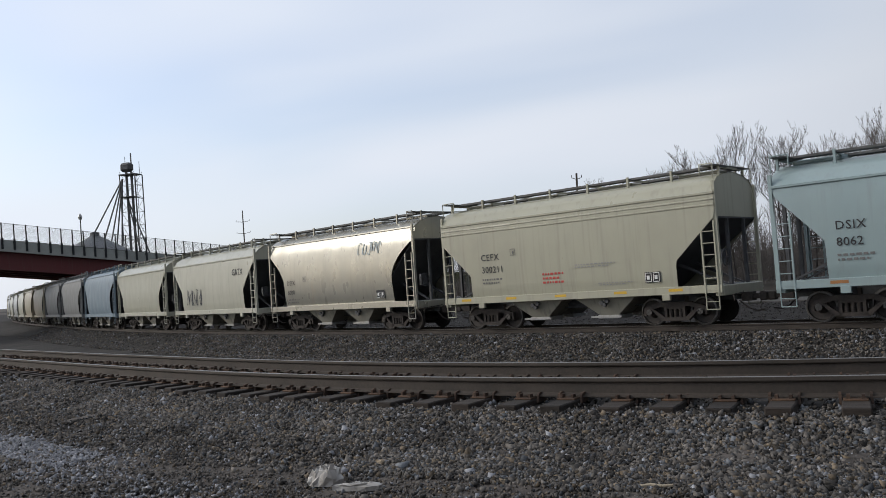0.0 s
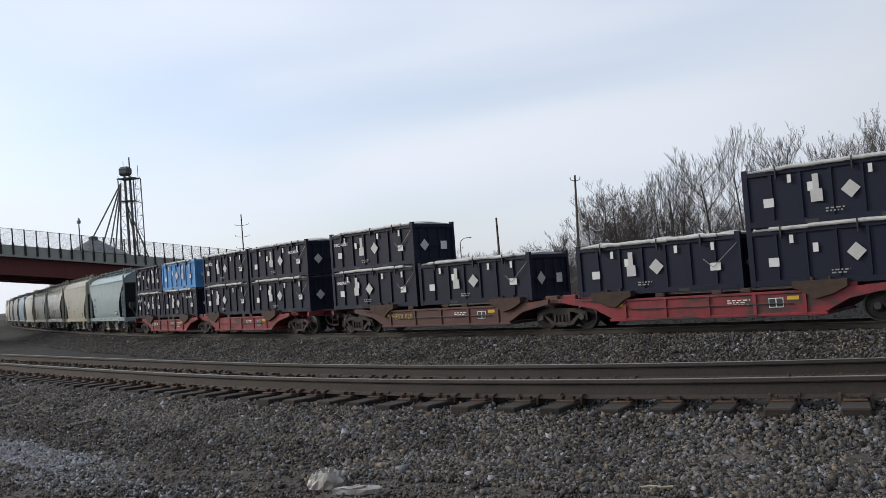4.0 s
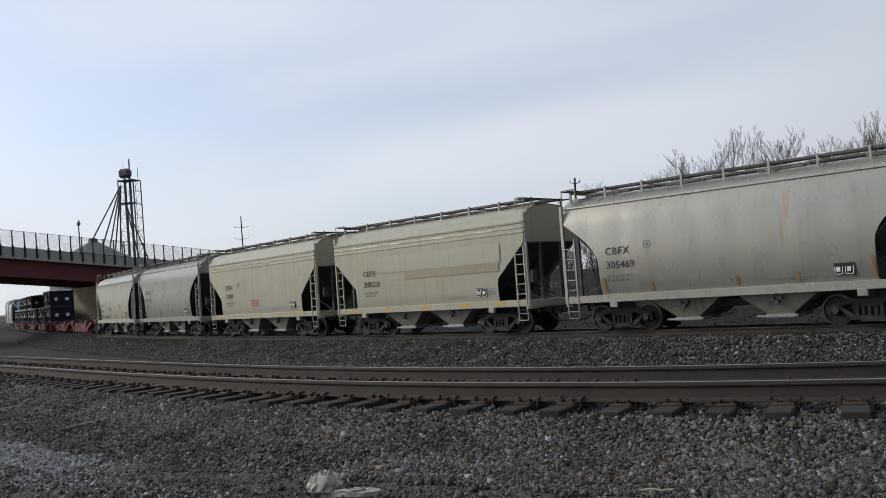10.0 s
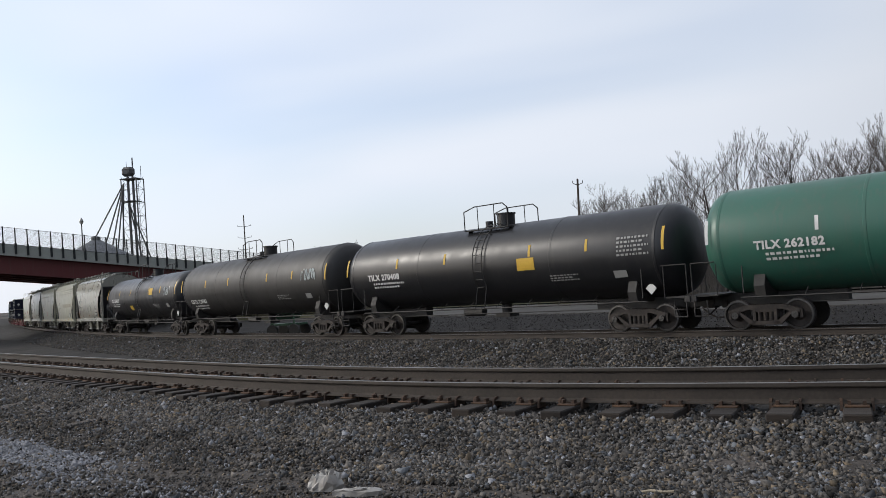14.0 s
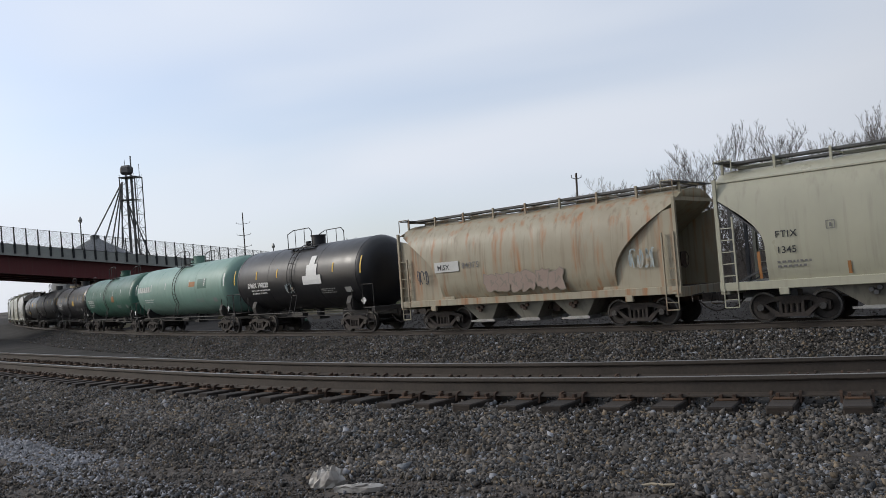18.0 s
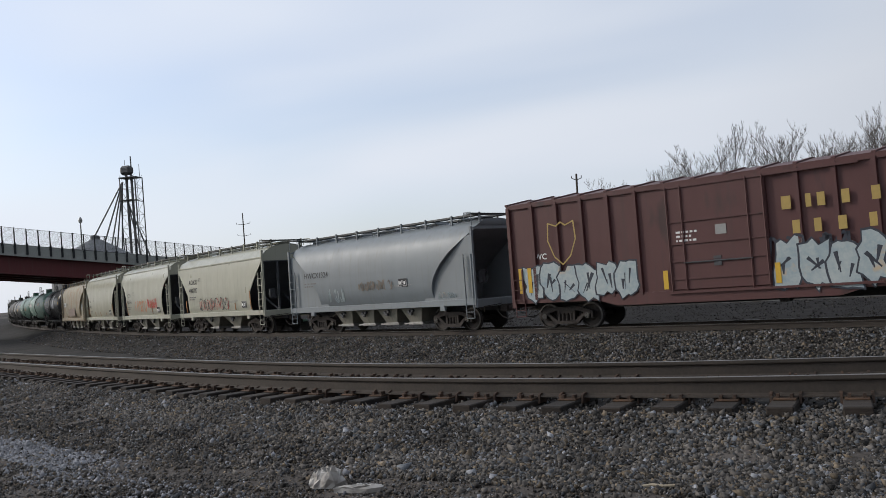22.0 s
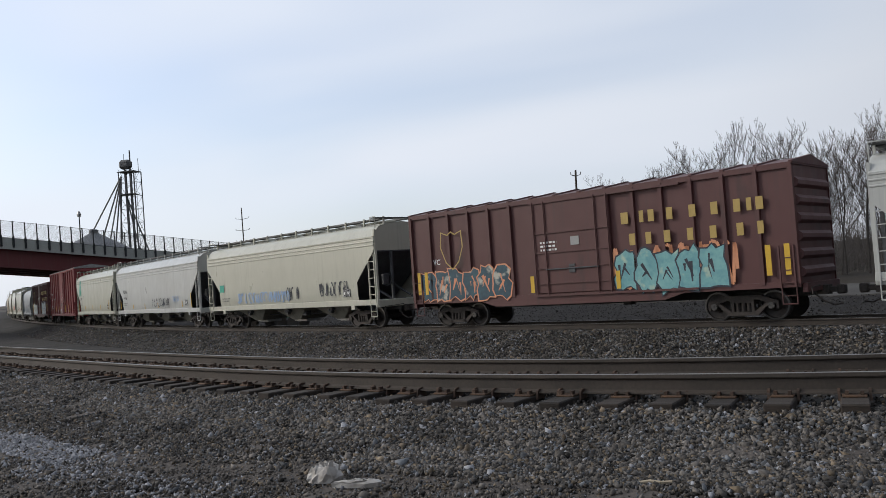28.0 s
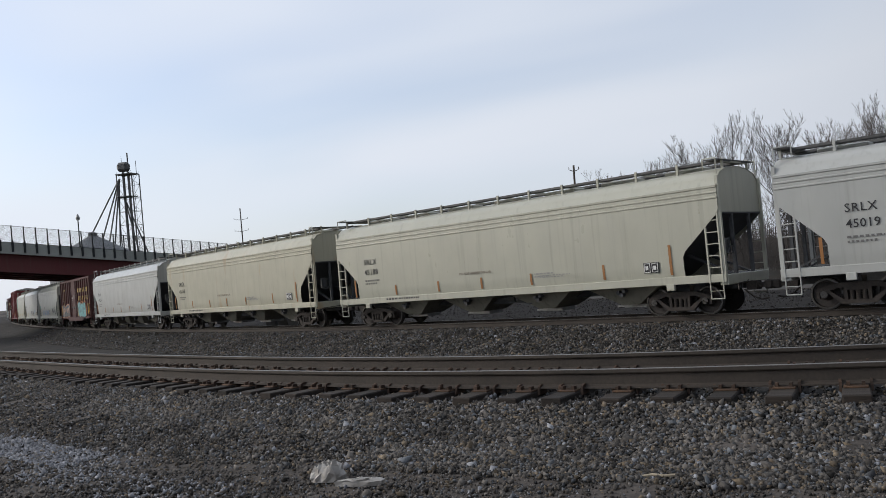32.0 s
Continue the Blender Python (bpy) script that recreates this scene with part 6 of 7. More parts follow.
def wc(s0, s1, label, fill_a, line_a, fill_b, seed):
    L = s1 - s0
    car = box_car("box_car", label, L, P_BROWN, 4.55, 15, (-1.5, 1.7))
    y = -1.56
    gold_rows(car, [(2.14, 0.3), (2.82, 0.1), (3.14, 0.2), (3.79, 0.2), (4.56, 0.22), (5.28, 0.22), (6.0, 0.2), (6.4, 0.1), (6.68, 0.22)], 3.32, y)
    gold_rows(car, [(2.4, 0.2), (3.0, 0.18), (3.65, 0.22), (4.45, 0.18), (5.2, 0.2), (6.05, 0.2), (6.68, 0.16)], 2.6, y)
    shield(car, -5.5, 3.05, -1.56)
    letters(car, "WC", -6.75, 2.52, 0.3, M_WHITE, -1.475)
    letters(car, "21", -6.75, 2.08, 0.3, M_WHITE, -1.475)
    blobs(car, -7.2, -2.7, 1.02, 2.3, fill_a, line_a, seed, y, 6)
    blobs(car, 1.8, 5.6, 0.98, 2.45, fill_b, G_DARK, seed + 1, y, 5)
    scrawl(car, 1.5, 6.0, 1.1, 2.6, line_a, seed + 2, y=y + 0.004, strokes=9, thick=0.05)
    for k in (-7.45, -7.05, 6.85, 7.4):
        plate(car, k, k + 0.16, 1.35, 2.25, M_YELLOW, -1.568, "reflective_stripe")
    for k in (-1.75, 1.8):
        plate(car, k, k + 0.16, 1.2, 1.8, M_YELLOW, -1.568, "reflective_stripe")
    bars(car, -1.2, 3.0, 0.7, 0.4, 3, M_WHITE, -1.58, seed=seed + 5)
    plate(car, 0.1, 0.45, 2.8, 3.1, M_GREY, -1.58, "stencil_panel")
    enter(car, s0, s1, L / 2 - 1.95)
    return car


wc(97.5, 113.15, "faded brown ribbed box car with pale graffiti", G_PALE, G_DARK, G_PALE, 51)
c = box_car("box_car", "tall red ribbed box car with white numbers", 15.9, P_RED, 5.30, 12, (-1.75, 1.75), high=True, sill_drop=False)
letters(c, "DWC", -7.15, 3.0, 0.40, M_WHITE, -1.552)
letters(c, "409", -7.0, 2.42, 0.40, M_WHITE, -1.552)
letters(c, "491", -5.65, 2.42, 0.40, M_WHITE, -1.552)
bars(c, -7.15, 1.9, 0.9, 0.34, 3, M_WHITE, -1.552, seed=61)
plate(c, -4.25, -3.98, 2.5, 2.78, M_DIM, -1.552, "stencil_panel")
for k in (-7.75, -4.25, -1.9, 1.9, 4.2):
    plate(c, k, k + 0.14, 1.3, 1.95, M_YELLOW, -1.555, "reflective_stripe")
scrawl(c, -2.6, -1.9, 1.05, 1.5, G_PALE, 62, y=-1.556, strokes=5)
scrawl(c, -1.0, -0.1, 1.1, 1.6, G_PALE, 63, y=-1.585, strokes=5)
bars(c, -0.6, 3.08, 1.9, 0.07, 1, M_GREY, -1.585, seed=64)
bars(c, 0.3, 2.75, 0.4, 0.10, 1, M_WHITE, -1.585, seed=65)
bars(c, 0.5, 2.3, 0.5, 0.09, 1, M_WHITE, -1.585, seed=68)
bars(c, 1.1, 2.5, 0.6, 0.24, 3, M_GREY, -1.585, seed=69)
plate(c, 0.2, 0.42, 2.42, 2.66, M_PALE, -1.585, "paper_label")
enter(c, 115.75, 131.65, 6.0)

c = hop(132.9, 147.9, P_BEIGE, "beige three-bay covered hopper car with a green emblem", shape="flat", bays=3, tall=1.04, cut_top=3.3, cut_low=2.0)
s = Shape()
s.prism([(-6.3, 2.6), (-5.62, 3.92), (-5.48, 4.02), (-5.28, 4.02), (-5.2, 3.92), (-5.2, 2.75), (-5.28, 2.64), (-5.5, 2.64), (-5.6, 2.75), (-5.62, 3.25), (-5.88, 2.6)], -1.612, -1.599)
part("emblem", s, G_GREEN, c, "slanted green emblem")
part("emblem_line", Shape().prism([(-6.12, 2.6), (-6.06, 2.6), (-5.42, 3.74), (-5.41, 2.86), (-5.37, 2.86), (-5.36, 3.86), (-5.42, 3.86)], -1.616, -1.612), M_PALE, c)
hopper_marks(c, 15.0, "ASHX", "1096", seed=16, z=2.26, size=0.32, x=1.75, gap=0.48, stripes=[(k, M_YELLOW, 0.09, h) for k, h in ((-6.42, 0.75), (-3.7, 0.42), (-0.65, 0.45), (2.4, 0.42), (5.4, 0.8))])
c = hop(148.65, 166.0, P_COOL, "white-grey long covered hopper car with graffiti", shape="flat", bays=3, tall=1.04, cut_top=3.3, cut_low=2.0)
hopper_marks(c, 17.35, "AGPX", "11698", seed=17, z=2.5, size=0.32, stripes=[(k, M_YELLOW, 0.09, h) for k, h in ((-7.6, 0.7), (-4.6, 0.35), (-1.9, 0.35), (0.9, 0.35), (5.6, 0.4), (7.2, 0.85))])
scrawl(c, -0.3, 3.4, 1.4, 2.0, G_DARK, 32, strokes=9)
scrawl(c, 3.9, 5.0, 1.6, 2.1, G_BLUE, 33, strokes=3)
c = hop(167.1, 183.5, P_WHITE, "white long covered hopper car with pale blue graffiti", shape="flat", bays=3, tall=1.04, cut_top=3.3, cut_low=2.0)
hopper_marks(c, 16.4, "", "", seed=18, z=2.4)
plate(c, -6.6, -6.1, 2.05, 2.45, G_GREEN, None, "green_sticker", "small green sticker")
scrawl(c, -4.6, 0.8, 1.34, 1.95, G_BLUE, 34, strokes=13, thick=0.035)
scrawl(c, 0.6, 1.8, 1.4, 2.1, G_DARK, 35, strokes=3)
scrawl(c, 3.6, 6.0, 1.5, 2.2, G_DARK, 36, strokes=6)
wc(185.55, 201.1, "faded brown ribbed box car with teal graffiti", G_DEEP, G_ORANGE, G_TEAL, 55)
for s0, s1, num, mt in ((202.9, 221.4, "45226", P_COOL), (223.0, 241.2, "45118", P_STAIN), (242.85, 261.4, "45188", P_WHITE), (262.75, 281.2, "45019", P_COOL)):
    L = s1 - s0
    c = hop(s0, s1, mt, "cream-white four-bay covered hopper car" + (" with rust runs at its eaves" if mt is P_STAIN else ""), shape="flat", bays=4, cut=1.3, cut_top=3.1, cut_low=1.9, tall=1.03)
    hopper_marks(c, L, "SRLX", num, seed=19, z=2.72, size=0.34, x=1.95, gap=0.44, stripes=[(k * L / 18.5, M_ORANGE, 0.09, h) for k, h in ((-8.0, 0.75), (-5.4, 0.42), (-2.9, 0.42), (-0.6, 0.42), (1.8, 0.42), (4.9, 0.5), (7.4, 0.95))], plate_x=2.55)
    letters(c, "DO NOT HAMMER ON CAR", -1.7, 1.92, 0.13, G_FAINT)
    bars(c, 1.95, 1.75, 0.9, 0.2, 2, M_GREY, None, seed=67)
    bars(c, -L / 2 + 3.2, 1.21, 2.0, 0.14, 1, M_BLACK, -1.574, seed=68)


# ---- the overpass ----
CONCRETE = material("pale_concrete", (0.47, 0.49, 0.45), (0.34, 0.345, 0.315), 0.85, 0, 8, 0.6, 0.9, bump=0.2)
BUFF = material("buff_concrete", (0.36, 0.32, 0.22), (0.26, 0.23, 0.16), 0.85, 0, 8, 0.6, 0.9, bump=0.2)
GIRDER = paint("oxide_red_girder_paint", (0.14, 0.03, 0.03), 0.55, 0.3)
FENCE = material("dark_fence_steel", (0.03, 0.034, 0.036), (0.05, 0.05, 0.05), 0.6, 0.3, 10, 2, 0.7, bump=0.05)


def beam(pts_w, section):
    """A run along the deck of a section in (out, z)."""
    return Shape().loft([[tuple(deck(w, o, z)) for o, z in section] for w in pts_w])


W0, W1, WIDE = -45.0, ABUT, 13.0
span = np.linspace(W0, W1, 12)
bridge = thing("road_overpass", "road bridge with red girders, pale concrete parapet and tall dark fence", "bridge")
part("deck", beam(span, [(0, 0), (0, 0.28), (WIDE, 0.28), (WIDE, 0)]), CONCRETE, bridge)
for o in (0.0, WIDE - 0.3):
    part("parapet", beam(span, [(o + 0.06, 0.28), (o + 0.06, 1.34), (o + 0.30, 1.34), (o + 0.30, 0.28)]), CONCRETE, bridge)
for o in (0.6, 3.6, 6.6, 9.6, 12.2):
    part("girder", beam(span, [(o - 0.2, 0), (o - 0.2, -0.05), (o - 0.03, -0.08), (o - 0.03, -2.04), (o - 0.22, -2.07), (o - 0.22, -2.13), (o + 0.22, -2.13), (o + 0.22, -2.07), (o + 0.03, -2.04), (o + 0.03, -0.08), (o + 0.2, -0.05), (o + 0.2, 0)]), GIRDER, bridge)


def post_shape():
    s = Shape()
    s.box(-0.065, 0.065, -0.07, 0.0, -0.70, 2.35)
    s.box(-0.11, 0.11, -0.16, -0.02, -0.78, 0.55)
    s.box(-0.14, 0.14, -0.10, -0.02, 0.05, 0.20)
    return s


def wire_shape():
    """A panel of fine upright wires."""
    s = Shape()
    for k in range(26):
        x = 0.03 + 1.3 * k / 25
        s.box(x - 0.004, x + 0.004, -0.004, 0.004, 0.32, 2.3)
    for k in range(16):
        z = 0.34 + 1.94 * k / 15
        h = 0.02 if k in (0, 15) else 0.003
        s.box(0, 1.343, -h, h, z - h, z + h)
    return s


for o, z_up in ((0.05, 2.35), (WIDE - 0.05, 0.7)):
    k = 0.36 - 1.343 * 33
    while k < W1 + 1.2:
        p, q = deck(k, o, 1.02), deck(k + 1.343, o, 1.02)
        m = Matrix.Translation(p) @ Matrix.Rotation(math.atan2(B_DIR.y, B_DIR.x), 4, "Z") @ Matrix.Rotation(-math.atan2(q.z - p.z, 1.343), 4, "Y")
        if z_up > 1:
            up = Matrix.Translation(p) @ Matrix.Rotation(math.atan2(B_DIR.y, B_DIR.x), 4, "Z")
            part("fence_post", kept("fence_post", post_shape, FENCE), FENCE, bridge, at=up)
            tagged(part("fence_mesh", kept("fence_mesh", wire_shape, FENCE), FENCE, bridge, at=m), kind="stuff")
        k += 1.343
rail_far = Shape()
for z in (1.25, 1.55, 1.85):
    rail_far.loft([[tuple(deck(w, WIDE - 0.1 + a, z + b)) for a, b in ((-0.03, -0.03), (0.03, -0.03), (0.03, 0.03), (-0.03, 0.03))] for w in span])
part("far_railing", rail_far, FENCE, bridge)
# pier on the far side of the far track, abutment on the bank
for w, wide in ((14.3, 2.2),):
    a = deck(w, 0, -1.6)
    ang = math.atan2(B_DIR.y, B_DIR.x)
    pier_ob = part("pier_wall", Shape().prism([(0.2, -12.0), (0.2, -3.9), (-0.9, -2.7), (-0.9, -1.6), (WIDE + 0.3, -1.6), (WIDE + 0.3, -2.1), (WIDE - 1.2, -3.6), (WIDE - 1.2, -12.0)], -1.5, 0.9, "x"), BUFF, bridge, "buff concrete pier", at=Matrix.Translation(deck(w, 0, -0.55)) @ Matrix.Rotation(ang, 4, "Z"))
part("pier_wall", Shape().prism([(0.2, -12.0), (0.2, -3.9), (-0.9, -2.7), (-0.9, -1.6), (WIDE + 0.3, -1.6), (WIDE + 0.3, -2.1), (WIDE - 1.2, -3.6), (WIDE - 1.2, -12.0)], -0.75, 0.75, "x"), BUFF, bridge, "buff concrete pier", at=Matrix.Translation(deck(-14.0, 0, -0.55)) @ Matrix.Rotation(math.atan2(B_DIR.y, B_DIR.x), 4, "Z"))
part("abutment", Shape().prism([(-1.2, -7.0), (-0.6, 0.25), (WIDE, 0.25), (WIDE + 0.6, -7.0)], 0, 1.2, "x"), CONCRETE, bridge, "pale concrete abutment", at=Matrix.Translation(deck(ABUT - 1.0, 0, 0)) @ Matrix.Rotation(math.atan2(B_DIR.y, B_DIR.x), 4, "Z"))


def street_lamp(p, h, label):
    lamp = thing("street_lamp", label, "street lamp", at=Matrix.Translation(p))
    part("post", Shape().tube((0, 0, 0), (0, 0, h - 0.5), 0.10, 8, 0.07), FENCE, lamp)
    s = Shape()
    s.loft([[(r * math.cos(2 * math.pi * i / 10), r * math.sin(2 * math.pi * i / 10), z) for i in range(10)] for z, r in ((h - 0.5, 0.1), (h - 0.42, 0.22), (h - 0.15, 0.26), (h + 0.12, 0.15), (h + 0.3, 0.03))])
    part("lantern", s, GALV, lamp, "acorn-shaped lantern")


street_lamp(deck(10.0, 1.2, 0.28), 5.1, "dark post lamp with an acorn lantern on the bridge")
street_lamp(deck(ABUT + 3.5, 2.0, 0.3), 4.4, "dark post lamp with an acorn lantern by the road")


# ---- grain elevator behind the bridge ----
STEEL = material("grey_lattice_steel", (0.13, 0.13, 0.13), (0.07, 0.07, 0.07), 0.6, 0.4, 10, 2, 0.8, bump=0.05)
SILO = material("corrugated_silo_steel", (0.15, 0.16, 0.17), (0.10, 0.105, 0.11), 0.5, 0.5, 6, 0.4, 0.8, (0.2, 0.2, 6), bump=0.4)
tower = thing("grain_elevator_tower", "tall lattice grain elevator leg with a head house and slanting spouts", "elevator tower", at=pose(-54.9, 150, -1.2, 0, 0, -12))
TH = 27.9
for x, y in ((-1.5, -1.2), (1.5, -1.2), (1.5, 1.2), (-1.5, 1.2)):
    part("tower_leg", Shape().tube((x, y, 0), (x, y, TH - 2.0), 0.10, 6), STEEL, tower)
s = Shape()
k = 0.0
while k < TH - 3.5:
    for (xa, ya), (xb, yb) in (((-1.5, -1.2), (1.5, -1.2)), ((1.5, -1.2), (1.5, 1.2)), ((1.5, 1.2), (-1.5, 1.2)), ((-1.5, 1.2), (-1.5, -1.2))):
        s.tube((xa, ya, k), (xb, yb, k), 0.035, 4)
        s.tube((xa, ya, k), (xb, yb, k + 2.4), 0.028, 4)
    k += 2.4
tagged(part("cross_bracing", s, STEEL, tower), kind="stuff")
for x0, x1 in ((-1.0, -0.72), (0.0, 0.28)):
    part("bucket_leg", Shape().box(x0, x1, -0.2, 0.2, 0, TH - 1.5), STEEL, tower)
part("head_house", Shape().slab(-1.75, 0.35, -0.8, 0.8, TH - 1.4, TH + 0.25, 0.4), STEEL, tower)
part("head_platform", Shape().box(-1.7, 1.5, -1.3, 1.3, TH - 2.05, TH - 1.9), STEEL, tower)
part("vent_pipe", Shape().tube((0.2, 0, TH), (0.2, 0, TH + 1.9), 0.12, 6), STEEL, tower)
part("antenna", Shape().tube((-1.4, 0.6, TH), (-1.4, 0.6, TH + 1.5), 0.04, 5), STEEL, tower)
part("antenna", Shape().tube((1.4, 0.6, TH - 2), (1.4, 0.6, TH + 0.4), 0.05, 5), STEEL, tower)
part("work_platform", Shape().box(-1.9, 0.9, -1.3, 1.3, TH - 6.06, TH - 5.95), STEEL, tower)
s = Shape()
for x in (1.62, 1.92):
    s.tube((x, -1.2, 0), (x, -1.2, TH - 2), 0.04, 5)
for k in range(34):
    s.tube((1.62, -1.2, 1.5 + k * 0.7), (1.92, -1.2, 1.5 + k * 0.7), 0.025, 4)
part("ladder", s, STEEL, tower)
s = Shape()
s.pipe([(1.9, -1.2, TH - 11.0), (2.9, -1.2, TH - 13.0), (2.9, -1.2, TH - 17.0), (1.9, -1.2, TH - 18.0)], 0.05, 5)
part("ladder_cage", s, STEEL, tower)
for x, y, z in ((-6.9, -2, 15.6), (-4.9, -2, 14.2), (-3.6, -2.5, 12.0), (-2.9, -2.5, 8.0), (-1.3, -2.6, 8.5), (2.6, -1, 7.0), (3.8, 1.0, 7.2)):
    part("grain_spout", Shape().tube((-1.75 if x < 1 else -1.0, 0, TH - 2.6 - (0 if x < 1 else 3.5)), (x, y, z), 0.13, 6), STEEL, tower)
bin_ = thing("grain_bin", "round steel grain bin with a conical roof", "silo", at=pose(-54.2, 131, -1.3))
n = 36
part("wall", Shape().loft([[(6.6 * math.cos(2 * math.pi * i / n), 6.6 * math.sin(2 * math.pi * i / n), z) for i in range(n)] for z in (0, 10.6)]), SILO, bin_, smooth=True)
s = Shape().loft([[(r * math.cos(2 * math.pi * i / n), r * math.sin(2 * math.pi * i / n), z) for i in range(n)] for r, z in ((6.9, 10.5), (0.7, 14.0), (0.7, 14.5), (0.05, 14.7))])
part("roof", s, SILO, bin_, smooth=True)


# ---- poles and wires ----
WOOD = material("weathered_pole_wood", (0.10, 0.078, 0.06), (0.055, 0.045, 0.037), 0.9, 0, 12, 1, 0.9, (6, 6, 0.4), bump=0.2)


def pole(x, y, h, arms, label, lean=0.0, z=-0.9, arm=1.0):
    p = thing("utility_pole", label, "utility pole", at=pose(x, y, z, 0, lean, 0))
    part("shaft", Shape().tube((0, 0, 0), (0, 0, h), 0.16, 8, 0.10), WOOD, p)
    for a in arms:
        s = Shape()
        s.prism([(-arm, a + 0.12), (-arm * 0.9, a + 0.16), (0, a), (arm * 0.9, a + 0.16), (arm, a + 0.12), (0, a - 0.08)], -0.05, 0.05)
        for k in (-arm, arm):
            s.tube((k, 0, a + 0.14), (k, 0, a + 0.42), 0.04, 5)
        part("crossarm", s, WOOD, p)
    return p


pole(-37.7, 160, 18.6, (12.0, 14.2, 16.4), "tall dark wooden power pole with three crossarms", arm=1.3)
pole(13.9, 86, 12.6, (12.0,), "leaning wooden utility pole among bare trees", 2.0, arm=0.5)
pole(6.3, 92, 9.3, (), "plain dark wooden utility pole")
pole(24.4, 88, 9.4, (), "plain dark wooden utility pole")
for px, py, h in ((0.75, 130, 5.6), (1.5, 132, 5.6), (2.4, 131, 5.4), (-9.6, 138, 2.6)):
    post = thing("fence_post", "plain dark wooden post on the bank", "post", "posts on the bank", at=pose(px, py, float(ground_height(np.array([px]), np.array([float(py)]))[0]) - 0.2))
    part("shaft", Shape().tube((0, 0, 0), (0, 0, h), 0.11, 6, 0.09), WOOD, post)
cobra = thing("street_lamp", "tall grey post lamp with one curved arm", "street lamp", at=pose(2.9, 126, -0.2))
part("post", Shape().tube((0, 0, 0), (0, 0, 7.6), 0.10, 8, 0.07), STEEL, cobra)
part("arm", Shape().pipe([(0, 0, 7.5), (0.2, 0, 7.9), (0.7, 0, 8.2), (1.4, 0, 8.25)], 0.05, 6), STEEL, cobra)
part("lantern", Shape().slab(1.3, 1.75, -0.12, 0.12, 8.14, 8.32, 0.05), GALV, cobra)
for z in (10.6, 9.7):
    s = Shape()
    a, b = Vector((-120, 190, z + 1)), Vector((-37.7, 160, z + 0.4))
    pts = [a.lerp(b, k / 12) - Vector((0, 0, 1.2 * math.sin(math.pi * k / 12))) for k in range(13)]
    w = new("power_line", s.pipe(pts, 0.03, 4).mesh("power_line", FENCE))
    tagged(w, "thin dark overhead power line wire", "power line")


# ---- bare trees ----
BARK = material("grey_brown_bark", (0.065, 0.055, 0.048), (0.032, 0.028, 0.024), 0.9, 0, 8, 1.5, 1.0, (2, 2, 0.4), bump=0.4)
TWIG = material("pale_twigs", (0.10, 0.088, 0.08), (0.055, 0.048, 0.044), 0.9, 0, 5, 1.0, 1.0, bump=0.0)
THICKET = material("winter_thicket", (0.098, 0.088, 0.082), (0.05, 0.045, 0.042), 0.95, 0, 5, 0.4, 1.0, bump=0.0)


def grow(seed, height, spread, stems=1, low=0.25, levels=4):
    """Trunk and limbs as one shape, branches and twigs as another; the limbs sweep upwards."""
    rnd = random.Random(seed)
    trunk, crown = Shape(), Shape()

    def limb(p, d, length, r, level):
        steps = (8, 6, 4, 3, 2)[level]
        q, way = Vector(p), Vector(d)
        spots = []
        for i in range(steps):
            bend = Vector((rnd.uniform(-1, 1), rnd.uniform(-1, 1), rnd.uniform(0.0, 1.2 if level < 3 else 0.8))) * (0.05 + 0.03 * level)
            way = (way + bend).normalized()
            nxt = q + way * (length / steps)
            r1 = r * (1 - 0.66 / steps)
            (trunk if level < 2 else crown).tube(q, nxt, max(r, 0.012), (7, 5, 4, 3, 3)[level], max(r1, 0.008))
            q, r = nxt, r1
            spots.append((q.copy(), way.copy(), r))
        if level >= levels:
            return
        kids = (10, 6, 5, 5)[level]
        for i in range(kids):
            k = (i + 0.2 + 0.6 * rnd.random()) / kids
            if level == 0:
                k = low + (1 - low) * k
            base, w, rr = spots[min(steps - 1, int(k * steps))]
            a = i * 2.4 + rnd.uniform(-0.6, 0.6)
            side = Vector((math.cos(a), math.sin(a), 0))
            nd = (w * (0.5 if level == 0 else 0.8) + side * spread * (1.0, 0.85, 0.75, 0.65)[level] * rnd.uniform(0.8, 1.25) + Vector((0, 0, (0.3, 0.42, 0.5, 0.55)[level]))).normalized()
            limb(base, nd, length * (rnd.uniform(0.40, 0.60) * (1.25 - 0.65 * k) if level == 0 else rnd.uniform(0.40, 0.60) * (1.15 - 0.45 * k)), rr * rnd.uniform(0.42, 0.62), level + 1)
    for i in range(stems):
        lean = Vector((rnd.uniform(-1, 1), rnd.uniform(-1, 1), 0)) * (0.05 if stems == 1 else 0.16 if stems == 2 else 0.5)
        limb((rnd.uniform(-0.4, 0.4) * (stems > 1), rnd.uniform(-0.4, 0.4) * (stems > 1), -0.3), (Vector((0, 0, 1)) + lean).normalized(), height * rnd.uniform(0.8, 0.92), height * 0.0115 / (stems ** 0.3), 0)
    return trunk, crown


HEIGHTS = []


def tree(seed, height, spread, label, stems=1, low=0.25, levels=4):
    t = thing("bare_tree", label, "tree", "bare trees")
    a, b = grow(seed, height, spread, stems, low, levels)
    part("trunk", a, BARK, t)
    part("crown", b, TWIG, t, "fine leafless branches and twigs")
    HEIGHTS.append(max(v[2] for v in b.v))
    return t


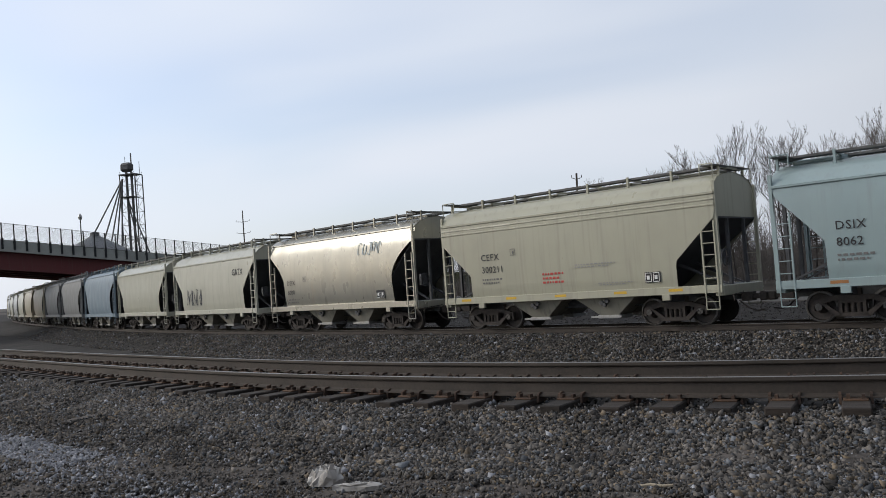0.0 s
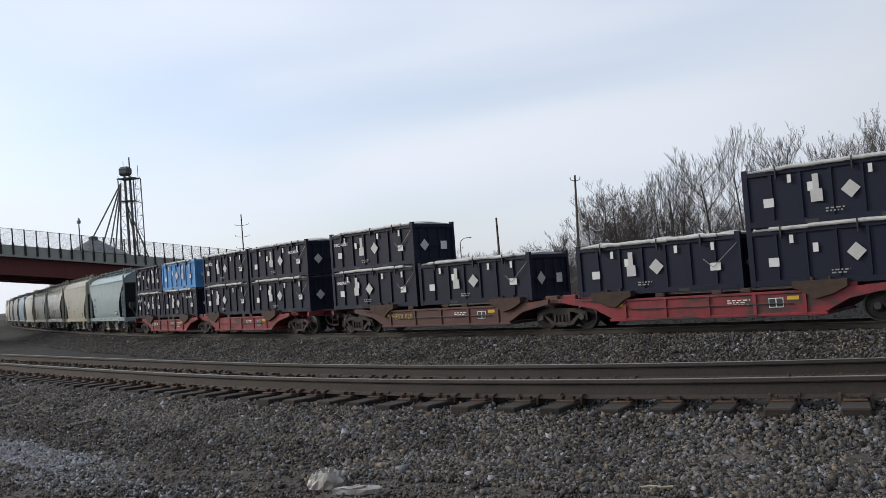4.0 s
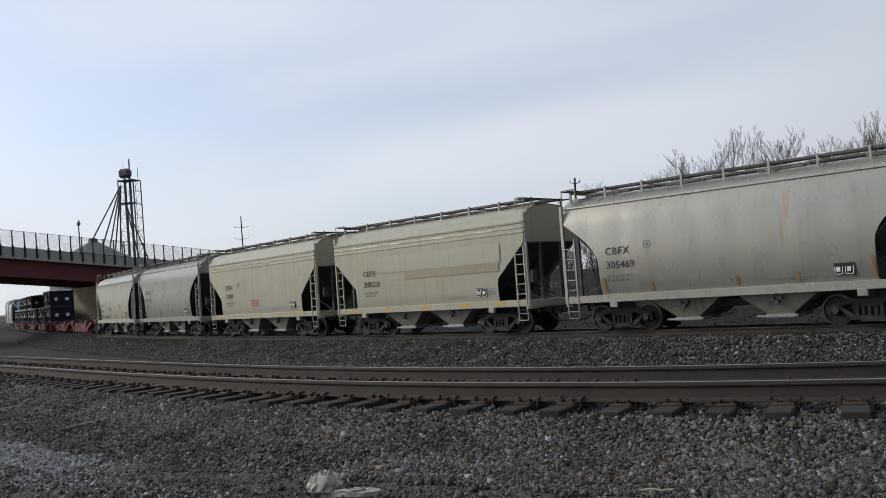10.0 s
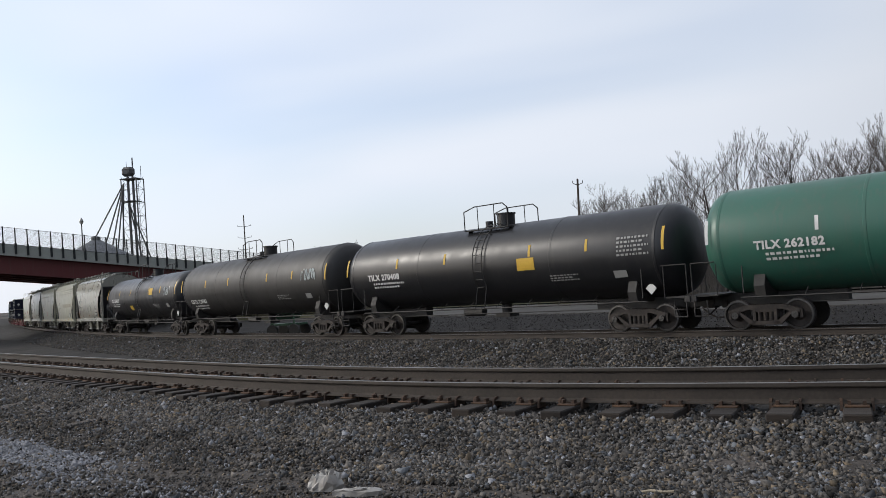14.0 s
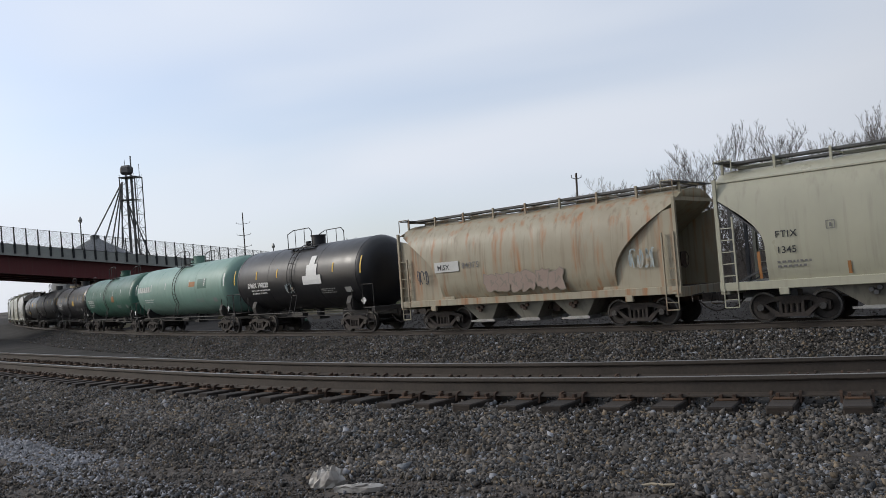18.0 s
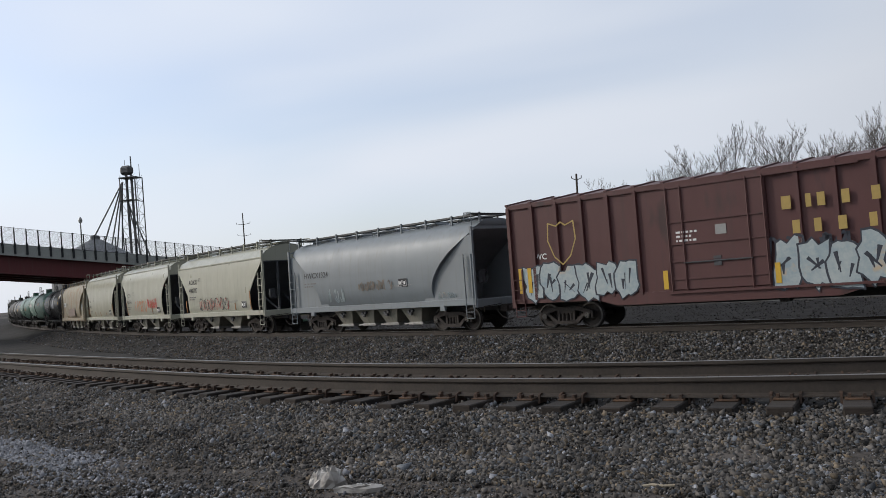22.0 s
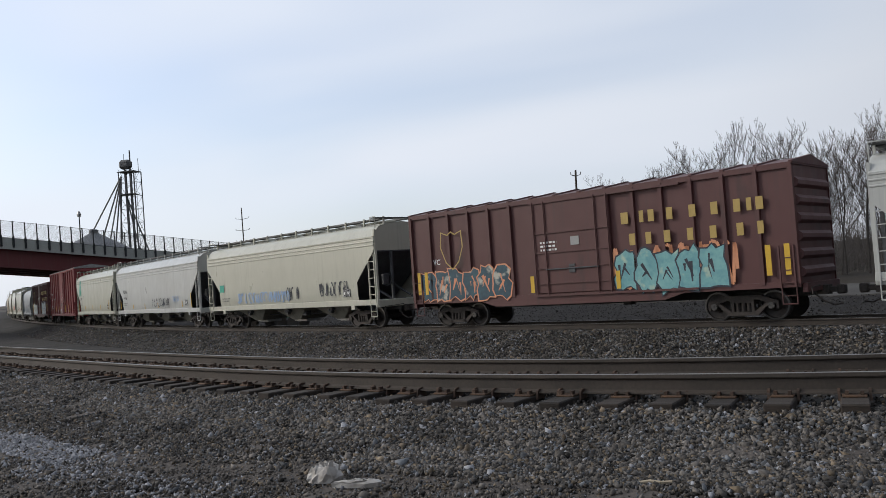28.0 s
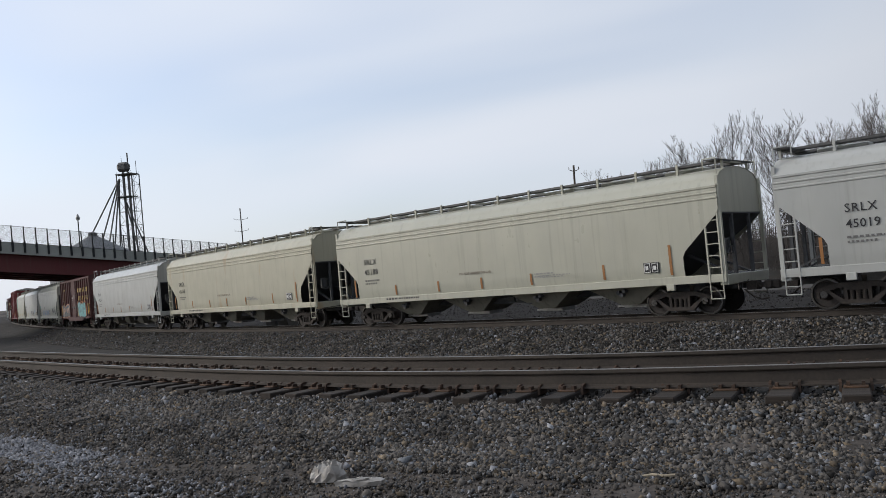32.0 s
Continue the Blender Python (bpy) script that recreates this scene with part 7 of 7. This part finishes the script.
kinds = [tree(1, 14.5, 0.80, "tall bare tree with upswept grey branches", 1, 0.38), tree(2, 13.0, 0.74, "tall bare tree with upswept grey branches", 2, 0.34),
         tree(3, 15.0, 0.66, "slender tall bare tree with thin branches", 1, 0.42), tree(14, 11.0, 0.85, "spreading bare tree with several stems", 2, 0.16), tree(25, 9.0, 0.72, "round-crowned bare tree on the grass", 5, 0.25),
         tree(8, 12.5, 1.05, "large spreading bare tree with crooked limbs", 2, 0.15)]
# kind, place, height, breadth against its own
SPOTS = [(5, 15.9, 75, 10.9, 1.15), (2, 19.9, 75, 11.5, 0.8), (1, 22.2, 79, 12.4, 0.8), (0, 24.6, 75, 14.2, 1.1), (2, 27.1, 74, 15.0, 0.8), (2, 30.3, 74, 13.6, 0.75),
         (0, 32.2, 74, 14.9, 1.05), (3, 34.3, 78, 10.8, 0.9), (1, 36.2, 76, 13.7, 0.85), (0, 38.0, 75, 15.3, 0.95), (2, 40.2, 74, 15.0, 0.95), (1, 42.4, 76, 14.2, 0.9), (0, 45.0, 75, 15.2, 1.0),
         (5, 14.4, 77, 10.3, 1.0), (5, 17.6, 78, 9.8, 0.95), (3, 17.5, 88, 8.0, 1.2), (5, 20.6, 86, 9.2, 1.0), (3, 24.2, 88, 8.6, 1.1), (5, 27.4, 90, 9.6, 1.0), (3, 30.6, 88, 9.2, 1.1),
         (3, 12.8, 92, 7.4, 1.1), (3, 21.4, 94, 8.4, 1.0), (1, 27.6, 96, 9.4, 1.0), (3, 34.0, 94, 9.0, 1.0), (1, 39.4, 95, 10.0, 1.0), (3, 44.0, 95, 10.5, 1.0), (3, 49.0, 92, 11.0, 1.1),
         (4, -15.6, 121, 8.2, 1.25), (4, -5.0, 142, 4.2, 1.9), (3, 2.0, 126, 7.6, 1.2), (4, 4.4, 124, 6.8, 1.2), (3, 6.6, 128, 6.8, 1.2), (4, 11.0, 130, 7.0, 1.3), (3, 14.0, 128, 7.4, 1.3), (4, 16.6, 124, 7.0, 1.3), (4, 9.0, 112, 4.4, 1.2),
         (4, -95.0, 150, 9.0, 1.2), (3, -101.0, 160, 9.0, 1.2)]
rnd = random.Random(5)
for i, (k, x, y, h, broad) in enumerate(SPOTS):
    z = float(ground_height(np.array([x]), np.array([float(y)]))[0])
    size = h / HEIGHTS[k]
    m = pose(x, y, z, 0, 0, rnd.uniform(0, 360))
    t = copy_thing(kinds[k], m)
    t.scale = (size * broad, size * broad, size)
for t in kinds:
    for o in (*t.children_recursive, t):
        bpy.data.objects.remove(o)


def thicket(name, label, boxes, seed, mat=THICKET):
    """Brush: thousands of thin upright stems and twigs."""
    rnd = random.Random(seed)
    s = Shape()
    for x0, x1, y0, y1, h, count in boxes:
        feet = [(rnd.uniform(x0, x1), rnd.uniform(y0, y1)) for _ in range(count)]
        grounds = ground_height(np.array([f[0] for f in feet]), np.array([f[1] for f in feet]))
        for (x, y), z in zip(feet, grounds):
            z = float(z) - 0.05
            H = h * rnd.uniform(0.25, 1.0) * (0.62 + 0.38 * math.sin(x * 1.7 + math.sin(y * 0.9) * 2.5) * math.cos(x * 0.45))
            a, b = Vector((x, y, z)), Vector((x + rnd.uniform(-0.5, 0.5) * H * 0.3, y, z + H))
            stout = 1.7 if h > 4 else 1.0
            s.tube(a, b, rnd.uniform(0.02, 0.05) * stout, 3, 0.01 * stout)
            for _ in range(5 if h > 4 else 4):
                k = rnd.uniform(0.3, 1)
                p = a.lerp(b, k)
                s.tube(p, p + Vector((rnd.uniform(-1, 1), rnd.uniform(-0.4, 0.4), rnd.uniform(0.3, 1.2))) * H * 0.22, 0.014 * stout, 3, 0.006 * stout)
    me = bpy.data.meshes.new(name)
    me.from_pydata(s.v, [], s.f)
    me.materials.append(mat)
    return tagged(new(name, me), label, "brush", kind="stuff")


thicket("thicket", "brown leafless brush under the trees", [(12, 60, 100, 108, 3.8, 1300), (12, 56, 84, 100, 4.4, 1000), (20, 56, 78, 86, 1.8, 250), (12, 28, 106, 122, 7.0, 900), (28, 44, 106, 124, 8.5, 1000), (44, 72, 106, 126, 9.5, 1300), (0, 8, 116, 126, 3.6, 700), (-19, -11, 114, 120, 2.0, 240)], 9)
thicket("thicket", "dense dark bush beyond the tracks", [(7.9, 10.4, 107, 110, 4.4, 900)], 19, BARK)


# ---- buildings far off ----
SIDING = material("pale_siding", (0.42, 0.44, 0.46), (0.33, 0.34, 0.35), 0.7, 0, 6, 0.5, 0.8, (0.2, 0.2, 8), bump=0.2)
BLUISH = material("blue_grey_siding", (0.13, 0.16, 0.19), (0.09, 0.11, 0.13), 0.7, 0, 6, 0.5, 0.8, (0.2, 0.2, 8), bump=0.2)
SHINGLE = material("grey_shingles", (0.075, 0.08, 0.09), (0.05, 0.052, 0.058), 0.9, 0, 12, 1, 0.9, bump=0.3)
PANE = material("dark_window_glass", (0.03, 0.035, 0.04), (0.02, 0.02, 0.025), 0.12, 0, 4, 1, 0.5, bump=0.0)


def house(x, y, w, d, h, label, turn=0.0, mat=None):
    mat = mat or SIDING
    b = thing("house", label, "house", at=pose(x, y, -0.9, 0, 0, turn))
    part("walls", Shape().box(-w / 2, w / 2, -d / 2, d / 2, 0, h), mat, b)
    part("roof", Shape().prism([(-d / 2 - 0.4, h - 0.1), (-d / 2 - 0.4, h + 0.05), (0, h + d * 0.33), (d / 2 + 0.4, h + 0.05), (d / 2 + 0.4, h - 0.1)], -w / 2 - 0.4, w / 2 + 0.4, "x"), SHINGLE, b)
    k = -w / 2 + 1.2
    while h > 2.5 and k < w / 2 - 0.8:
        win = part("window", Shape().box(k - 0.55, k + 0.55, -d / 2 - 0.05, -d / 2 + 0.02, 1.0, 2.3), M_WHITE, b)
        part("pane", Shape().box(k - 0.45, k + 0.45, -d / 2 - 0.07, -d / 2 - 0.052, 1.1, 2.2), PANE, win)
        k += 2.4
    return b


house(17.2, 106, 7, 2.2, 1.15, "low blue-grey building with a flat-pitched roof", 0, BLUISH)
house(46.0, 118, 3.6, 3, 1.2, "small white house behind the bare trees", 8)
shed = house(-44.0, 170, 24, 14, 5.0, "long grey metal shed seen under the bridge", 20, SILO)


# ---- farm wagon on the far side of the line ----
WAGON = paint("faded_green_wagon_paint", (0.03, 0.09, 0.05), 0.5, 0.4)
wagon = thing("grain_wagon", "faded green grain wagon parked beyond the tracks", "wagon", at=pose(-11.6, 61, -0.88, 0, 0, -20))
part("bin", Shape().loft([[(-0.6, -0.5, 1.2), (0.6, -0.5, 1.2), (0.6, 0.5, 1.2), (-0.6, 0.5, 1.2)], [(-1.25, -1.1, 2.1), (1.25, -1.1, 2.1), (1.25, 1.1, 2.1), (-1.25, 1.1, 2.1)], [(-1.25, -1.1, 2.75), (1.25, -1.1, 2.75), (1.25, 1.1, 2.75), (-1.25, 1.1, 2.75)]]), WAGON, wagon)
part("chassis", Shape().box(-1.3, 1.3, -0.45, 0.45, 0.75, 0.9), WAGON, wagon)
for x in (-0.9, 0.9):
    part("bin_leg", Shape().box(x - 0.06, x + 0.06, -0.8, -0.7, 0.8, 2.1), WAGON, wagon)
    for y in (-0.8, 0.8):
        part("wheel", Shape().tube((x, y - 0.12, 0.42), (x, y + 0.12, 0.42), 0.42, 16), BLACK, wagon)


# ---- litter on the gravel ----
PLASTIC = material("crumpled_white_plastic", (0.42, 0.40, 0.37), (0.20, 0.18, 0.16), 0.45, 0, 12, 4, 0.9, bump=0.3)


def rag(name, label, outline, centre, lift, seed, turn):
    """A crumpled sheet: rings of an outline, humped and creased."""
    rnd = random.Random(seed)
    s = Shape()
    rings = []
    fold = [(p[0] + (q[0] - p[0]) * k, p[1] + (q[1] - p[1]) * k) for p, q in zip(outline, outline[1:] + outline[:1]) for k in (0, 0.5)]
    for k in (1.0, 0.92, 0.8, 0.66, 0.52, 0.38, 0.24, 0.12, 0.02):
        ring = []
        for i, (a, b) in enumerate(fold):
            crease = 0.25 if (i + int(k * 9)) % 3 == 0 else 0.0
            z = lift * (1 - k ** 7) * (rnd.uniform(0.62, 1.15) - crease) + rnd.uniform(0.0, 0.012)
            ring.append((a * k + rnd.uniform(-0.014, 0.014), b * k + rnd.uniform(-0.014, 0.014), z))
        rings.append(ring)
    under = [[(a * 0.98, b * 0.98, -0.03) for a, b in fold]]
    s.loft(under + rings)
    x, y = centre
    z = float(ground_height(np.array([x]), np.array([y]))[0])
    ob = new(name, s.mesh(name, PLASTIC))
    ob.matrix_basis = pose(x, y, z + 0.045, 0, 0, turn)
    tagged(ob, label, "litter")


rag("plastic_bag", "crumpled dirty white plastic bag on the gravel", [(-0.14, -0.07), (-0.08, -0.10), (0.02, -0.10), (0.10, -0.08), (0.13, 0.0), (0.12, 0.09), (0.04, 0.12), (-0.07, 0.10), (-0.15, 0.04)], (-1.14, 7.20), 0.115, 4, -20)
rag("paper_scrap", "flattened dirty white paper scrap on the gravel", [(-0.20, -0.03), (-0.05, -0.05), (0.10, -0.05), (0.20, -0.02), (0.22, 0.05), (0.12, 0.03), (0.0, 0.05), (-0.14, 0.04)], (-0.86, 6.93), 0.022, 6, -14)
BLEACHED = material("bleached_wood", (0.34, 0.29, 0.21), (0.22, 0.18, 0.13), 0.8, 0, 20, 4, 0.8, bump=0.1)
st = new("stick", Shape().pipe([(-0.12, 0, 0), (-0.04, 0.01, 0.012), (0.04, -0.005, 0.008), (0.12, 0.006, 0.014)], 0.012, 6).mesh("stick", BLEACHED))
tagged(st, "short bleached broken stick on the gravel", "stick")
st.matrix_basis = pose(1.41, 6.12, float(ground_height(np.array([1.41]), np.array([6.12]))[0]) + 0.03, 0, 0, -26)


# ---- what moves ----
def place_on_track(s, bolster, foot):
    xa, ya, _ = FAR.at(s - bolster)
    xb, yb, _ = FAR.at(s + bolster)
    return pose((xa + xb) / 2, (ya + yb) / 2, 0, -FAR_LEAN, 0, math.degrees(math.atan2(yb - ya, xb - xa))) @ pose(0, 0, foot)


def motions():
    def run(t):
        return SPEED * (t - 16) + GAIN * (t - 16) ** 2 / 32
    times = [0.5 * i for i in range(65)]
    for ob, s, bolster, foot in TRAIN:
        walk(ob, [(t, place_on_track(s - run(t), bolster, foot)) for t in times])
    first = WHEELSETS[0]
    walk(first, [(i / 30, pose(0, 0, 0, 0, -math.degrees(run(i / 30) / WHEEL_R), 0)) for i in range(961)])
    keys = first.animation_data
    for w in WHEELSETS[1:]:
        w.rotation_mode = "QUATERNION"
        w.animation_data_create()
        w.animation_data.action = keys.action
        w.animation_data.action_slot = keys.action_slot


motions()
